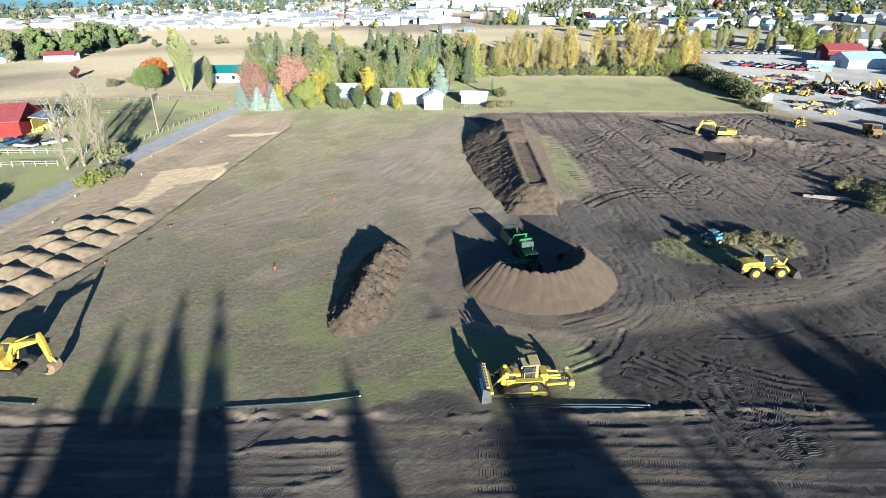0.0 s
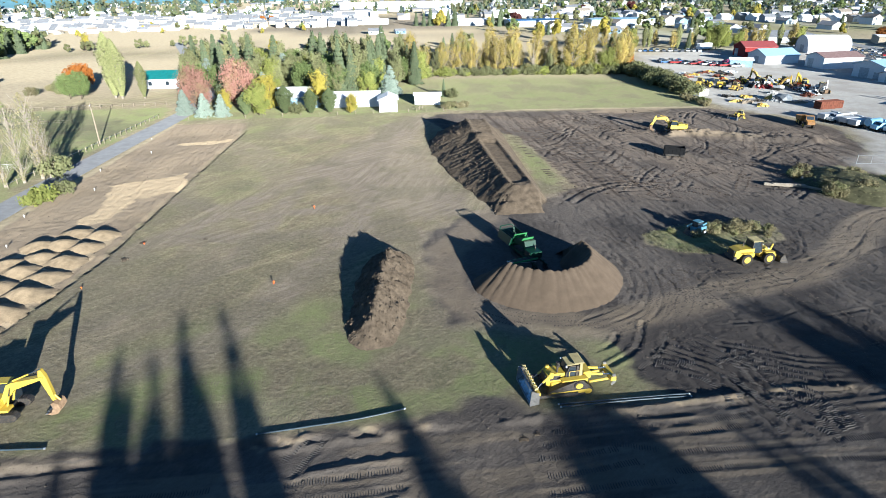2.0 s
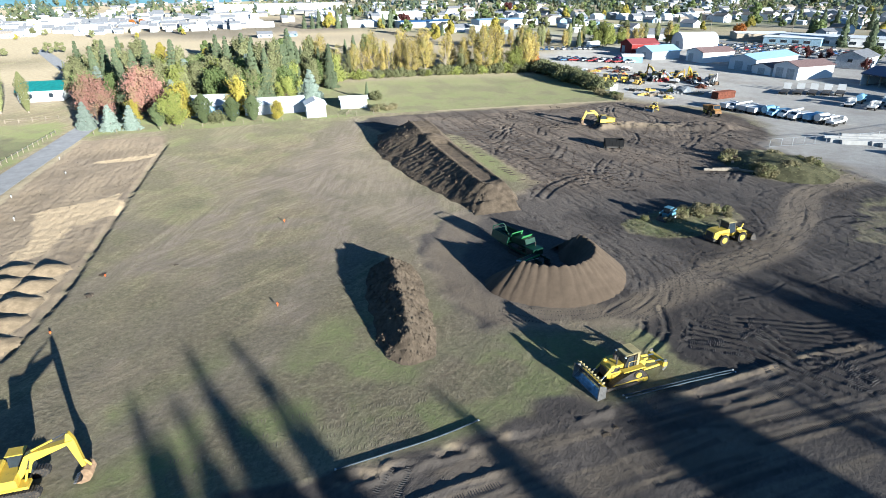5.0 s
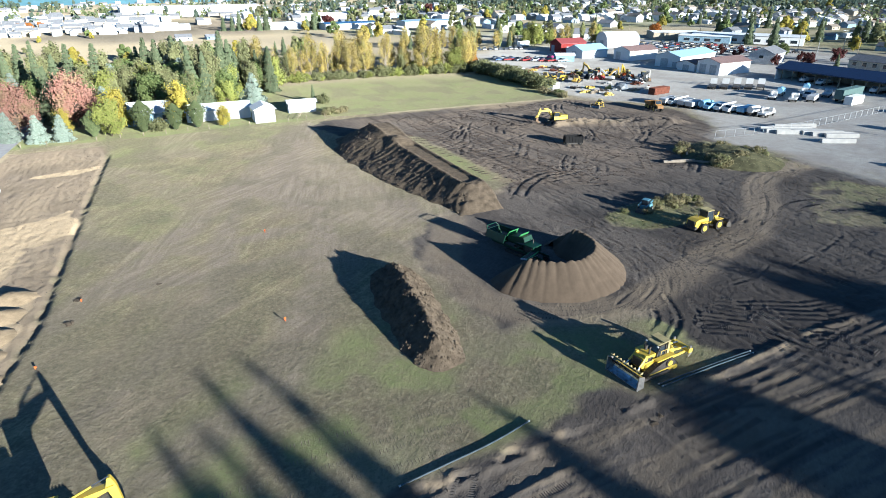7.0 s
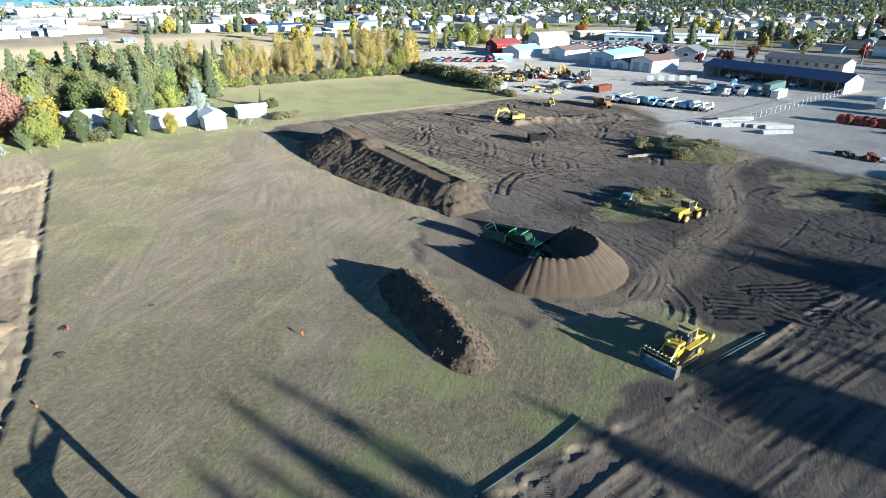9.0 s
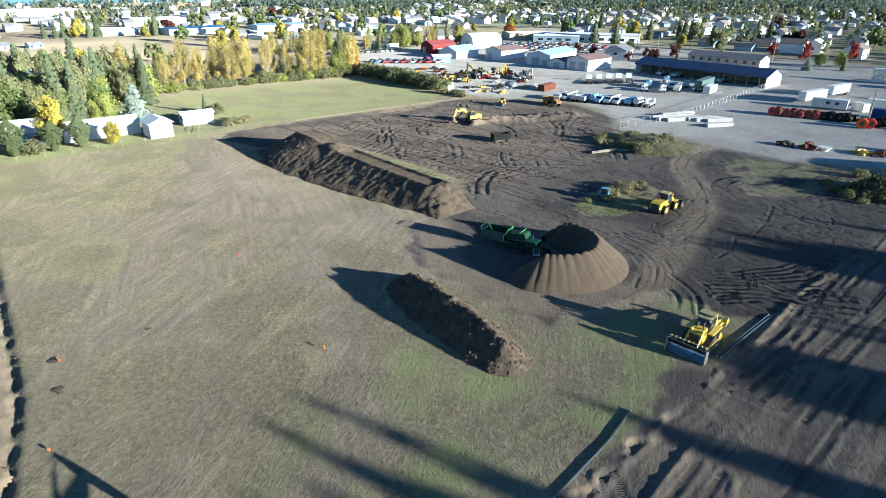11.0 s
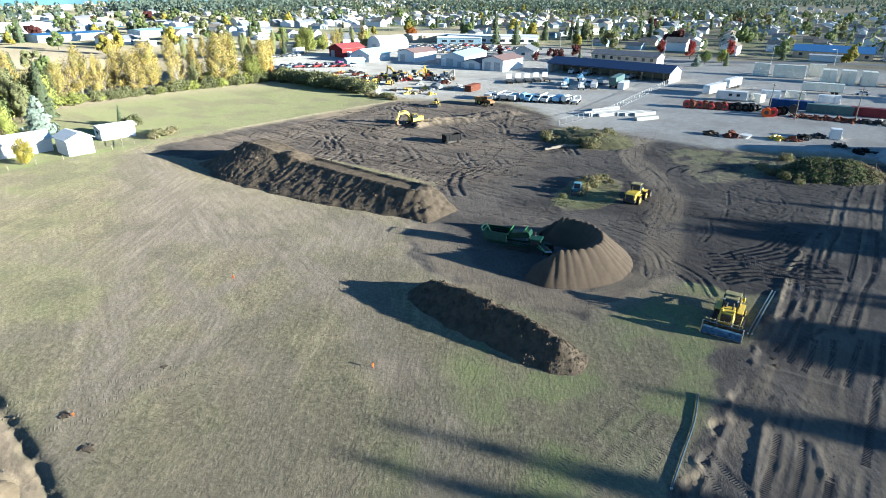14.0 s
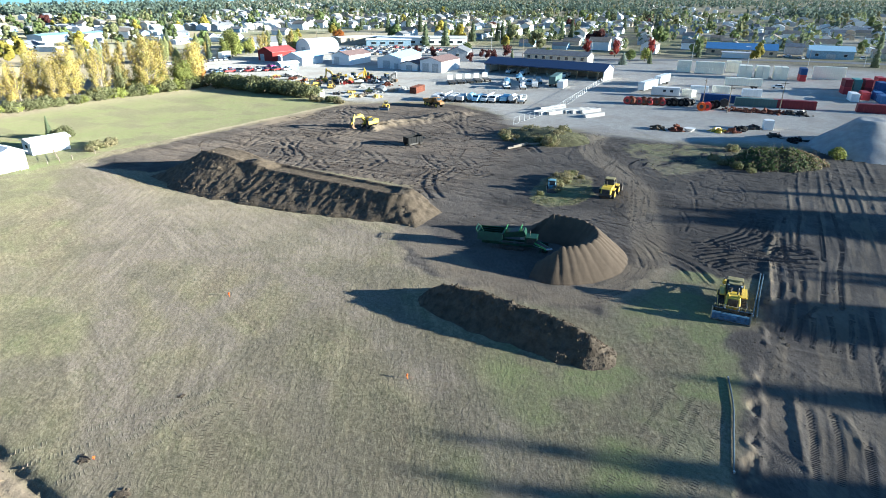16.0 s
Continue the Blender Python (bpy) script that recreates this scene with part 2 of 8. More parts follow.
# ---- the lie of the land ----
def hashed(ix, iy, seed):
    h = (ix * 374761393 + iy * 668265263 + seed * 974634777) & 0x7FFFFFFF
    h = ((h ^ (h >> 13)) * 1274126177) & 0x7FFFFFFF
    return ((h ^ (h >> 16)) & 0xFFFF) / 65535.0


def rough(x, y, seed=0):
    """Smooth random heights between 0 and 1, one lattice cell a unit."""
    fx, fy = np.floor(x), np.floor(y)
    ix, iy, u, v = fx.astype(np.int64), fy.astype(np.int64), x - fx, y - fy
    u, v = u * u * (3 - 2 * u), v * v * (3 - 2 * v)
    a = hashed(ix, iy, seed) * (1 - u) + hashed(ix + 1, iy, seed) * u
    b = hashed(ix, iy + 1, seed) * (1 - u) + hashed(ix + 1, iy + 1, seed) * u
    return a * (1 - v) + b * v


def layered(x, y, seed=0, octaves=4):
    total, amp, norm = 0.0, 1.0, 0.0
    for k in range(octaves):
        total = total + amp * rough(x * 2 ** k, y * 2 ** k, seed + k)
        norm += amp
        amp *= 0.5
    return total / norm


def step(v, lo, hi):
    u = np.clip((v - lo) / (hi - lo), 0, 1)
    return u * u * (3 - 2 * u)


def inside(x, y, poly, soft=0.6, ragged=0.8, size=2.5, seed=5):
    """1 inside a polygon of (x, y) corners, 0 outside, with a ragged, soft edge."""
    best, sign = np.full(np.shape(x), 1e9), np.full(np.shape(x), -1.0)
    for (ax, ay), (bx, by) in zip(poly, poly[1:] + poly[:1]):
        ex, ey = bx - ax, by - ay
        k = np.clip(((x - ax) * ex + (y - ay) * ey) / (ex * ex + ey * ey), 0, 1)
        best = np.minimum(best, np.hypot(x - ax - k * ex, y - ay - k * ey))
        cross = ((ay > y) != (by > y)) & (x < (bx - ax) * (y - ay) / ((by - ay) or 1e-9) + ax)
        sign = np.where(cross, -sign, sign)
    edge = best * sign + ragged * (layered(x / size, y / size, seed) - 0.5) * 2
    return step(edge, -soft, soft)


SOUTH_CUT = [(-170, -30), (70, -30), (68, 28), (61, 40.6), (20, 41.0), (-5, 41.6), (-30, 41.3), (-60, 42.2), (-170, 43)]
CUT_EDGE = [(x, y + 1.0 if y > 0 else y) for x, y in SOUTH_CUT]
RAMP = [(-11, 36), (4, 36), (3.2, 42), (2.2, 44.5), (-1, 45), (-4, 43.5), (-9, 42)]
SITE_SOIL = [(14.5, 46), (20, 40), (62, 40), (66, 25), (96, 18), (97, 36), (90, 60), (91, 84), (88, 106), (102, 119), (109, 138), (100, 158),
             (91, 167), (60, 170), (28, 172), (10, 172), (5, 166), (9, 153), (20, 150), (26, 143), (28, 103), (22, 98), (9, 92), (3, 90),
             (-3, 82), (-4, 66), (-2, 58), (8, 56.5), (15, 54)]
WEED_ISLAND = [(29, 75.5), (33, 72), (40, 71), (50, 74.5), (52.5, 79), (45, 82.5), (36, 82), (30, 79)]
BRUSH_PATCH = [(58, 62), (70, 54), (76, 44), (86, 36), (91, 50), (88, 66), (84, 76), (72, 72)]
BUSH_KNOLL = [(69, 92), (76, 84), (87, 82), (90, 92), (86, 108), (74, 106)]
YARD = [(103, 8), (101, 40), (92, 62), (92, 84), (90, 108), (104, 121), (113, 138), (104, 152), (97, 168), (98, 178), (99, 246), (130, 300),
        (230, 330), (300, 250), (300, -60), (110, -60)]
WEST_STRIP = [(-78, 30), (-57, 40), (-54, 60), (-49.2, 82), (-47.5, 105), (-45.6, 130), (-43.2, 158), (-44, 169), (-62.5, 169.5), (-65.5, 140),
              (-68.5, 110), (-70, 88)]
SAND_NEAR = [(-61.5, 117), (-55, 119), (-48, 122.5), (-45.2, 112), (-53, 108), (-54.5, 97), (-58.5, 96), (-58, 108)]
SAND_FAR = [(-59, 147), (-52, 149.5), (-44.5, 151), (-44, 147.5), (-51, 146)]
PASTURE = [(14, 176), (60, 172), (90, 168.8), (94, 178), (97, 243), (60, 246), (8, 238), (11, 196)]
LAWN = [(-64, 174.5), (-30, 173.8), (13, 175.2), (11, 196), (8, 232), (-66, 212)]
WEST_GREEN = [(-79, 60), (-77, 122), (-70, 180), (-72, 196), (-120, 196), (-250, 150), (-250, 20), (-90, 20)]
PADDOCK = [(-77, 152), (-73, 171), (-88, 186), (-130, 205), (-200, 190), (-190, 168), (-118, 176), (-96, 168)]
WORN_TRACK = [(-2, 90), (8, 92), (3, 120), (1, 150), (8, 168), (4, 172), (-6, 160), (-12, 135), (-26, 122), (-18, 112), (-10, 96)]
WORN_SOIL = [(-5, 56), (6, 55), (17, 54), (30, 58), (32, 66), (27, 82), (30, 96), (20, 100), (8, 94), (-4, 84)]


HAUL_LANE = [(93, 84), (80, 83), (70, 80.5), (58, 71), (46, 64), (33, 61), (24, 58), (14, 55.5), (3, 58.5), (-1.5, 66), (0, 78), (8, 90)]


def arc(points, per=6):
    """A smooth line through (x, y) knots."""
    out = []
    for i in range(len(points) - 1):
        p = [Vector(points[min(max(i + k, 0), len(points) - 1)]) for k in (-1, 0, 1, 2)]
        for j in range(per):
            t = j / per
            v = 0.5 * ((2 * p[1]) + (p[2] - p[0]) * t + (2 * p[0] - 5 * p[1] + 4 * p[2] - p[3]) * t * t + (3 * p[1] - p[0] - 3 * p[2] + p[3]) * t ** 3)
            out.append((v.x, v.y))
    return out + [tuple(points[-1])]


def way_off(x, y, line):
    """The distance to a line of (x, y) knots."""
    best = np.full(np.shape(x), 1e9)
    for (ax, ay), (bx, by) in zip(line, line[1:]):
        ex, ey = bx - ax, by - ay
        k = np.clip(((x - ax) * ex + (y - ay) * ey) / (ex * ex + ey * ey), 0, 1)
        best = np.minimum(best, np.hypot(x - ax - k * ex, y - ay - k * ey))
    return best


def ridge_of(x, y):
    """The distance to the hard-driven lane across the site."""
    return way_off(x, y, HAUL_LANE) + 1.6 * (layered(x / 5, y / 5, 28) - 0.5)


# ways that machines have worn across the grass, with their half widths
FIELD_WAYS = (([(5, 170), (-7, 150), (-20, 122), (-34, 100), (-47, 82)], 2.6), ([(1, 160), (-5, 130), (-11, 100), (-17, 76), (-30, 56)], 3.2), ([(3, 96), (-8, 90), (-24, 86), (-43, 88)], 2.2),
              ([(-2, 104), (-14, 98), (-30, 96), (-46, 106)], 1.8), ([(-2, 84), (-9, 86), (-20, 74), (-26, 60), (-42, 50)], 2.6), ([(-14, 135), (-26, 100), (-30, 78), (-44, 62)], 2.0))


def masks(x, y):
    far = np.hypot(x, y)
    soil = np.maximum(inside(x, y, CUT_EDGE, 0.5, 1.5, 2.6), inside(x, y, SITE_SOIL, 0.7, 1.6))
    soil = np.maximum(soil, inside(x, y, WEST_STRIP, 0.5, 0.8))
    soil = np.maximum(soil, inside(x, y, RAMP, 1.0, 1.2, 2.0))
    soil = np.maximum(soil, 0.4 * inside(x, y, PADDOCK, 2, 3))
    holes = np.maximum.reduce([inside(x, y, WEED_ISLAND, 0.5, 0.9), 0.8 * inside(x, y, BRUSH_PATCH, 1, 2.0) * step(layered(x / 4, y / 2.2, 18), 0.34, 0.6), inside(x, y, BUSH_KNOLL, 1, 1.5)])
    soil = soil * (1 - holes)
    yard = inside(x, y, YARD, 4.0, 5.0, 7)
    lawn, west, pasture = inside(x, y, LAWN, 0.8, 1.0), inside(x, y, WEST_GREEN, 1.5, 2), inside(x, y, PASTURE, 0.7, 0.8)
    near_green = inside(x, y, [(-40, 42), (12, 42), (19, 50), (16, 56), (2, 58), (-3, 66), (-20, 64), (-40, 56)], 4, 4, 6)
    lush = np.maximum.reduce([0.95 * lawn, west * (0.72 + 0.6 * layered(x / 14, y / 14, 31)), 0.9 * pasture, 0.85 * holes * (0.3 + layered(x / 3, y / 3, 8)),
                              0.95 * near_green * step(layered(x / 5, y / 5, 41), 0.32, 0.56),
                              0.5 * inside(x, y, [(-46, 150), (6, 158), (4, 176), (-44, 174)], 6, 4, 7) * (1 - soil),
                              0.24 * inside(x, y, [(-48, 92), (-34, 88), (-24, 112), (-30, 124), (-14, 148), (-44, 160)], 5, 5, 7) * step(layered(x / 6, y / 6, 47), 0.3, 0.6) * (1 - soil)])
    lush = np.maximum(lush, 0.75 * inside(x, y, [(21, 100), (25, 101), (27, 122), (27, 144), (23.5, 146), (22.5, 122)], 0.8, 1.2) * (0.5 + layered(x / 2, y / 3, 30)))
    sand = np.maximum(inside(x, y, SAND_NEAR, 0.4, 1.5, 3), inside(x, y, SAND_FAR, 0.4, 1.2, 3))
    sand = np.maximum(sand, 0.9 * inside(x, y, [(-64, 58), (-54, 56), (-50.3, 84), (-49.6, 91), (-57, 96), (-64, 82)], 0.5, 1.0))
    sand = np.maximum(sand, 0.42 * inside(x, y, WEST_STRIP, 1.0, 1.0) * (0.5 + layered(x / 6, y / 10, 26)))
    lane = ridge_of(x, y)
    sand = np.maximum(sand, 0.24 * step(-lane, -3.6, -1.6) * (0.5 + layered(x / 3, y / 3, 27)))
    sand = np.maximum(sand, 0.16 * inside(x, y, CUT_EDGE, 0.6, 0.8) * step(layered(x / 9, y / 0.9, 39), 0.5, 0.62))
    for edge in ([(-21, 41.6), (-14, 42.0), (-7, 42.2)], [(10.5, 41.3), (16, 41.5), (22.6, 41.9)], [(26.4, 42.2), (33.8, 41.7)]):
        sand = np.maximum(sand, 0.42 * step(-way_off(x, y, edge), -1.1, -0.3) * step(layered(x / 1.6, y / 0.9, 34), 0.38, 0.62))
    sand = np.maximum(sand, 0.35 * inside(x, y, [(52, 166), (60, 171), (78, 169), (70, 164)], 1.5, 2))
    sand = np.maximum(sand, 0.4 * inside(x, y, [(63, 136), (70, 134.4), (84, 129), (84, 131), (72, 140), (65, 141)], 0.8, 1.4))
    town = step(far, 300, 380) * step(x + 0.15 * y, 130, 230)
    plains = step(far, 225, 262) * (1 - town) 
    straw = np.maximum.reduce([0.95 * plains * step(layered(x / 90, y / 90, 71, 3), 0.22, 0.42),
                               0.8 * town * step(layered(x / 60, y / 60, 77, 3), 0.42, 0.55),
                               0.3 * inside(x, y, [(-60, 40.6), (-20, 40.4), (-8, 40.4), (-7, 42.4), (-20, 43.0), (-60, 43.4)], 0.5, 0.8) * step(layered(x / 2.5, y / 1.5, 12), 0.5, 0.66),
                               0.8 * inside(x, y, [(-73, 60), (-72, 88), (-70.2, 112), (-63.5, 172), (-61.5, 170), (-67.5, 110), (-69.5, 86), (-70, 60)], 0.5, 0.5),
                               0.45 * inside(x, y, [(-10, 92), (0, 93), (4, 118), (2, 146), (-4, 146), (-7, 118)], 3, 2, 4) * layered(x / 3, y / 5, 48),
                               0.9 * inside(x, y, [(30, 173.4), (60, 171.0), (91, 168.0), (91, 169.6), (60, 172.8), (30, 174.8)], 0.4, 0.8, 3),
                               0.2 * pasture * layered(x / 9, y / 9, 22),
                               0.22 * holes * layered(x / 2, y / 2, 15)])
    lush = np.maximum(lush, 0.8 * town * step(layered(x / 40, y / 40, 78, 3), 0.30, 0.45))
    gravel = np.maximum(yard, 0.4 * town * step(layered(x / 30, y / 70, 79, 3), 0.58, 0.64))
    # the near side of the field is darker, in ragged patches
    darker_near_field = inside(x, y, [(-52, 40), (14, 40), (14, 60), (-2, 74), (-22, 88), (-52, 84)], 9, 6, 9)
    dark = np.maximum.reduce([0.8 * darker_near_field * step(layered(x / 4, y / 4, 52), 0.3, 0.62), step(layered(x / 7, y / 7, 51), 0.5, 0.66) * 0.7, np.exp(-((x - np.interp(y, (60, 82, 105, 130, 158), (-54.0, -49.2, -47.5, -45.6, -43.2)) - 0.2) / 0.6) ** 2), 0.9 * inside(x, y, [(14.5, 45), (20, 42), (24, 36), (33, 35), (37, 43), (31, 53), (20, 57), (15.5, 53)], 1.5, 2.5)])
    brown_far = np.maximum.reduce([0.6 * inside(x, y, [(-105.3, 502.2), (-54.1, 663.1), (44.1, 709.2), (103.5, 548.6), (30.3, 482.9), (-38.1, 460.5)], 8, 10, 20), 0.45 * inside(x, y, [(-182.5, 244.4), (-200.1, 269.6), (-167.2, 274.3), (-151.4, 246.8)], 3, 3, 8), 0.45 * inside(x, y, [(-390.9, 542.9), (-460.3, 642.2), (-370.6, 746.9), (-296.2, 668.6)], 8, 10, 20)])
    brown_far = np.maximum(brown_far, 0.25 * plains * step(layered(x / 120, y / 60, 91, 3), 0.6, 0.68))
    worn = np.maximum.reduce([inside(x, y, WORN_TRACK, 3, 2.5, 5), 0.8 * inside(x, y, WORN_SOIL, 2.5, 2.5, 4), step(-lane, -4.2, -2.0),
                              0.6 * inside(x, y, WEST_STRIP, 1.0, 1.0) * (0.4 + layered(x / 7, y / 12, 29)), 0.7 * inside(x, y, [(-10, 24), (6, 24), (5, 40), (2, 44), (-2, 44.5), (-8, 41)], 1.2, 1.4, 3),
                              0.4 * step(layered(x / 9 + 0.4 * y / 9, y / 14, 83), 0.5, 0.6) * (1 - west) * (1 - lawn) * (1 - pasture)])
    for line, half in FIELD_WAYS:
        off = way_off(x, y, line) + 2.2 * (layered(x / 6, y / 6, 36) - 0.5)
        worn = np.maximum(worn, step(-off, -half * 1.5, -half * 0.3) * (0.55 + 0.6 * layered(x / 4, y / 4, 37)))
    worn = np.maximum(worn, 0.8 * inside(x, y, CUT_EDGE, 1, 1) * (0.5 + layered(x / 9, y / 2.5, 49)))
    warm = np.maximum(step(y, 84, 104) * step(x, 8, 22), inside(x, y, [(-80, 30), (-40, 40), (-40, 175), (-66, 175)], 2, 2))
    lanes = (x + 0.06 * y + 1.6 * layered(x / 9, y / 30, 84)) / 6.2
    lane_line = step(-np.abs((lanes % 1) - 0.5), -0.13, -0.02) * step(layered(x / 5, y / 16, 85), 0.36, 0.56)
    furrow = lane_line * step(y, 92, 99) * step(x, 18, 24)
    lush = lush * (1 - 0.75 * np.clip(worn, 0, 1) * (1 - lawn) * (1 - west))
    dark = dark * (1 - 0.65 * np.clip(lush, 0, 1) * near_green)
    return np.maximum(soil, brown_far), lush, sand, gravel, straw, dark, worn, warm, furrow


# ridges pushed up beside a blade: ends, height
WINDROWS = ((-20.3, 40.8, -7.4, 41.2, 0.22), (-16.6, 37.9, -7.6, 38.7, 0.2), (10.3, 41.3, 22.6, 41.9, 0.3), (26.4, 42.3, 33.8, 41.7, 0.2), (-46, 40.2, -24, 40.6, 0.1), (-13, 33.3, -8.9, 34.8, 0.1),
             (0.2, 41.2, 3.6, 41.6, 0.13), (0.2, 41.0, 1.4, 34, 0.14), (-3.2, 40.4, -5.2, 33, 0.05), (-1.6, 40.4, -3.4, 33, 0.05))
# the single belts of crawlers: how deep they press, then the line they keep
BELTS = [
    (0.06, [(17.7, 48.2), (20.4, 46.4), (22.2, 44.6), (22.9, 40.6), (23.7, 38.0)]), (0.06, [(19.2, 49.3), (22.6, 45.9), (23.6, 42.2), (24.6, 39.0), (25.2, 37.2)]),
    (0.06, [(20.0, 50.1), (23.6, 46.4), (24.6, 42.4), (26.0, 38.9), (27.5, 36.5)]), (0.06, [(22.4, 50.8), (25.0, 47.2), (25.6, 43.4), (27.2, 39.6), (29.0, 36.8)]),
    (0.05, [(24.4, 51.6), (26.9, 47.8), (26.3, 44.0)]), (0.06, [(26.0, 41.0), (28.4, 39.9), (29.1, 36.1)]), (0.05, [(27.4, 42.2), (29.8, 40.6), (30.8, 37.0)]),
    (0.05, [(25.4, 50.0), (28.7, 48.1), (31.7, 46.4), (34.9, 45.5), (42, 44.6)]), (0.05, [(26.0, 47.8), (28.5, 46.0), (31.1, 44.4), (33.6, 43.3), (41, 42.6)]),
    (0.07, [(12.7, 48.1), (16.7, 50.7), (19.5, 55.4)]), (0.07, [(12.1, 50.7), (14.3, 51.7), (15.7, 53.5)]), (0.06, [(15.4, 47.2), (18.8, 49.6), (21.2, 53.2)]),
    (0.04, [(-18.4, 37.0), (-13, 37.1), (-9.3, 37.4)]), (0.04, [(-18.2, 35.3), (-13, 35.2), (-9.0, 35.6)]), (0.05, [(-17.9, 37.9), (-16.9, 39.4), (-15.6, 41.2)]), (0.05, [(-18.8, 39.6), (-18.0, 40.6), (-17.0, 41.6)]),
    (0.05, [(12.2, 40.4), (17, 40.3), (23.3, 40.8)]), (0.05, [(14.8, 39.1), (22, 39.3), (28, 40.2), (35.1, 40.6), (44, 40.4)]), (0.05, [(13.1, 37.9), (18, 37.9), (22.2, 38.2)]), (0.05, [(29.4, 38.4), (33.9, 38.6), (46, 38.2)]),
    (0.04, [(13.5, 35.8), (24, 35.4), (34.5, 35.3), (48, 35.6)]), (0.04, [(12.5, 33.9), (24, 33.6), (33.3, 32.9), (50, 33.4)]), (0.04, [(2.2, 37.0), (5, 36.8), (9, 36.9)]), (0.04, [(2.4, 35.1), (6, 35.0), (10, 35.3)]), (0.04, [(2.0, 33.4), (6, 33.3), (12, 33.0)]), (0.04, [(3.0, 38.4), (7, 38.0), (12, 36.4)]), (0.04, [(4.2, 39.8), (8, 39.2), (13, 38.9)]),
    (0.04, [(-44, 37.8), (-34, 37.4), (-24, 37.2)]), (0.04, [(-46, 35.8), (-34, 35.4), (-22, 35.0)]), (0.04, [(-48, 33.6), (-30, 33.2), (-12, 33.2)]), (0.04, [(-46, 31.4), (-20, 31.2), (14, 31.0)]),
    (0.02, [(56, 60), (60, 63.5), (64, 65), (68, 64), (71, 60)]), (0.02, [(55, 62.5), (60, 66), (65, 67.4), (70, 66), (73, 61)]), (0.02, [(57, 57), (61, 60), (65, 61), (68, 59)]), (0.02, [(54, 65), (60, 69), (66, 70), (72, 68)]),
]
for dx, dy in ((0.75, 0.5), (-0.7, -0.6)):
    BELTS += [(deep * 0.7, [(x + dx * (1 + 0.3 * k), y + dy) for k, (x, y) in enumerate(line)]) for deep, line in BELTS[:9]]
# ruts without tread, where loaded machines have turned: depth, half width, line
RUTS = [(0.039, 0.28, [(21.5, 84), (23.5, 77), (23.2, 68), (20, 60.5), (13, 56.8)]), (0.033, 0.25, [(23.6, 82), (25.3, 75), (24.6, 66), (21, 58.6), (14, 55)]), (0.029, 0.24, [(27, 88), (27.2, 78), (26.4, 68), (24, 60), (20.5, 55.6)]),
        (0.026, 0.24, [(30, 90), (29.2, 80), (28.4, 70), (27, 61)]), (0.05, 0.25, [(30, 62), (44, 65), (57, 72.5), (70, 82), (88, 86)]), (0.05, 0.25, [(31, 60), (45, 63), (58.5, 70.5), (71, 80), (89, 83.6)]),
        (0.05, 0.25, [(32, 66), (40, 65.4), (50, 70), (56, 79), (66, 84.5), (80, 85)])]
rut_noise = random.Random(77)
for _ in range(64):
    rx, ry, way = 30 + 60 * rut_noise.random(), 96 + 70 * rut_noise.random(), rut_noise.choice((0.35, 0.9, 1.1, 2.3, 2.7)) + rut_noise.uniform(-0.3, 0.3)
    half = rut_noise.uniform(2.5, 8)
    bow = rut_noise.uniform(-1.6, 1.6)
    ends = [(rx - math.cos(way) * half, ry - math.sin(way) * half), (rx - math.sin(way) * bow, ry + math.cos(way) * bow), (rx + math.cos(way) * half, ry + math.sin(way) * half)]
    for shift in (0.0, 2.0):
        RUTS.append((rut_noise.uniform(0.05, 0.10), rut_noise.uniform(0.3, 0.45), [(a - math.sin(way) * shift, b + math.cos(way) * shift) for a, b in ends]))
for _ in range(22):
    rx, ry, way = 28 + 34 * rut_noise.random(), 42 + 48 * rut_noise.random(), rut_noise.choice((0.2, 0.5, 2.4)) + rut_noise.uniform(-0.4, 0.4)
    half = rut_noise.uniform(3, 9)
    RUTS.append((rut_noise.uniform(0.015, 0.04), 0.26, [(rx - math.cos(way) * half, ry - math.sin(way) * half), (rx + rut_noise.uniform(-1, 1), ry + rut_noise.uniform(-1, 1)), (rx + math.cos(way) * half, ry + math.sin(way) * half)]))


def pressed(x, y):
    """How far wheels and tracks have pressed the soil down, and pushed it up on both sides."""
    z = np.zeros(np.shape(x))
    flat_x, flat_y, flat_z = x.ravel(), y.ravel(), z.ravel()
    for deep, half, line in [(deep, 0.32, line) for deep, line in BELTS] + RUTS:
        xs, ys = [p[0] for p in line], [p[1] for p in line]
        near = np.nonzero((flat_x > min(xs) - 2) & (flat_x < max(xs) + 2) & (flat_y > min(ys) - 2) & (flat_y < max(ys) + 2))[0]
        if len(near) == 0:
            continue
        px, py = flat_x[near], flat_y[near]
        d = way_off(px, py, arc(line, 6)) / half
        some = step(layered(px / 3, py / 3, int(deep * 1000)), 0.25, 0.5)
        flat_z[near] += deep * some * (1.0 * np.exp(-((d - 1.65) / 0.5) ** 2) * (0.4 + layered(px / 0.6, py / 0.6, 46)) - step(-d, -1.25, -0.75))
    return flat_z.reshape(np.shape(x))


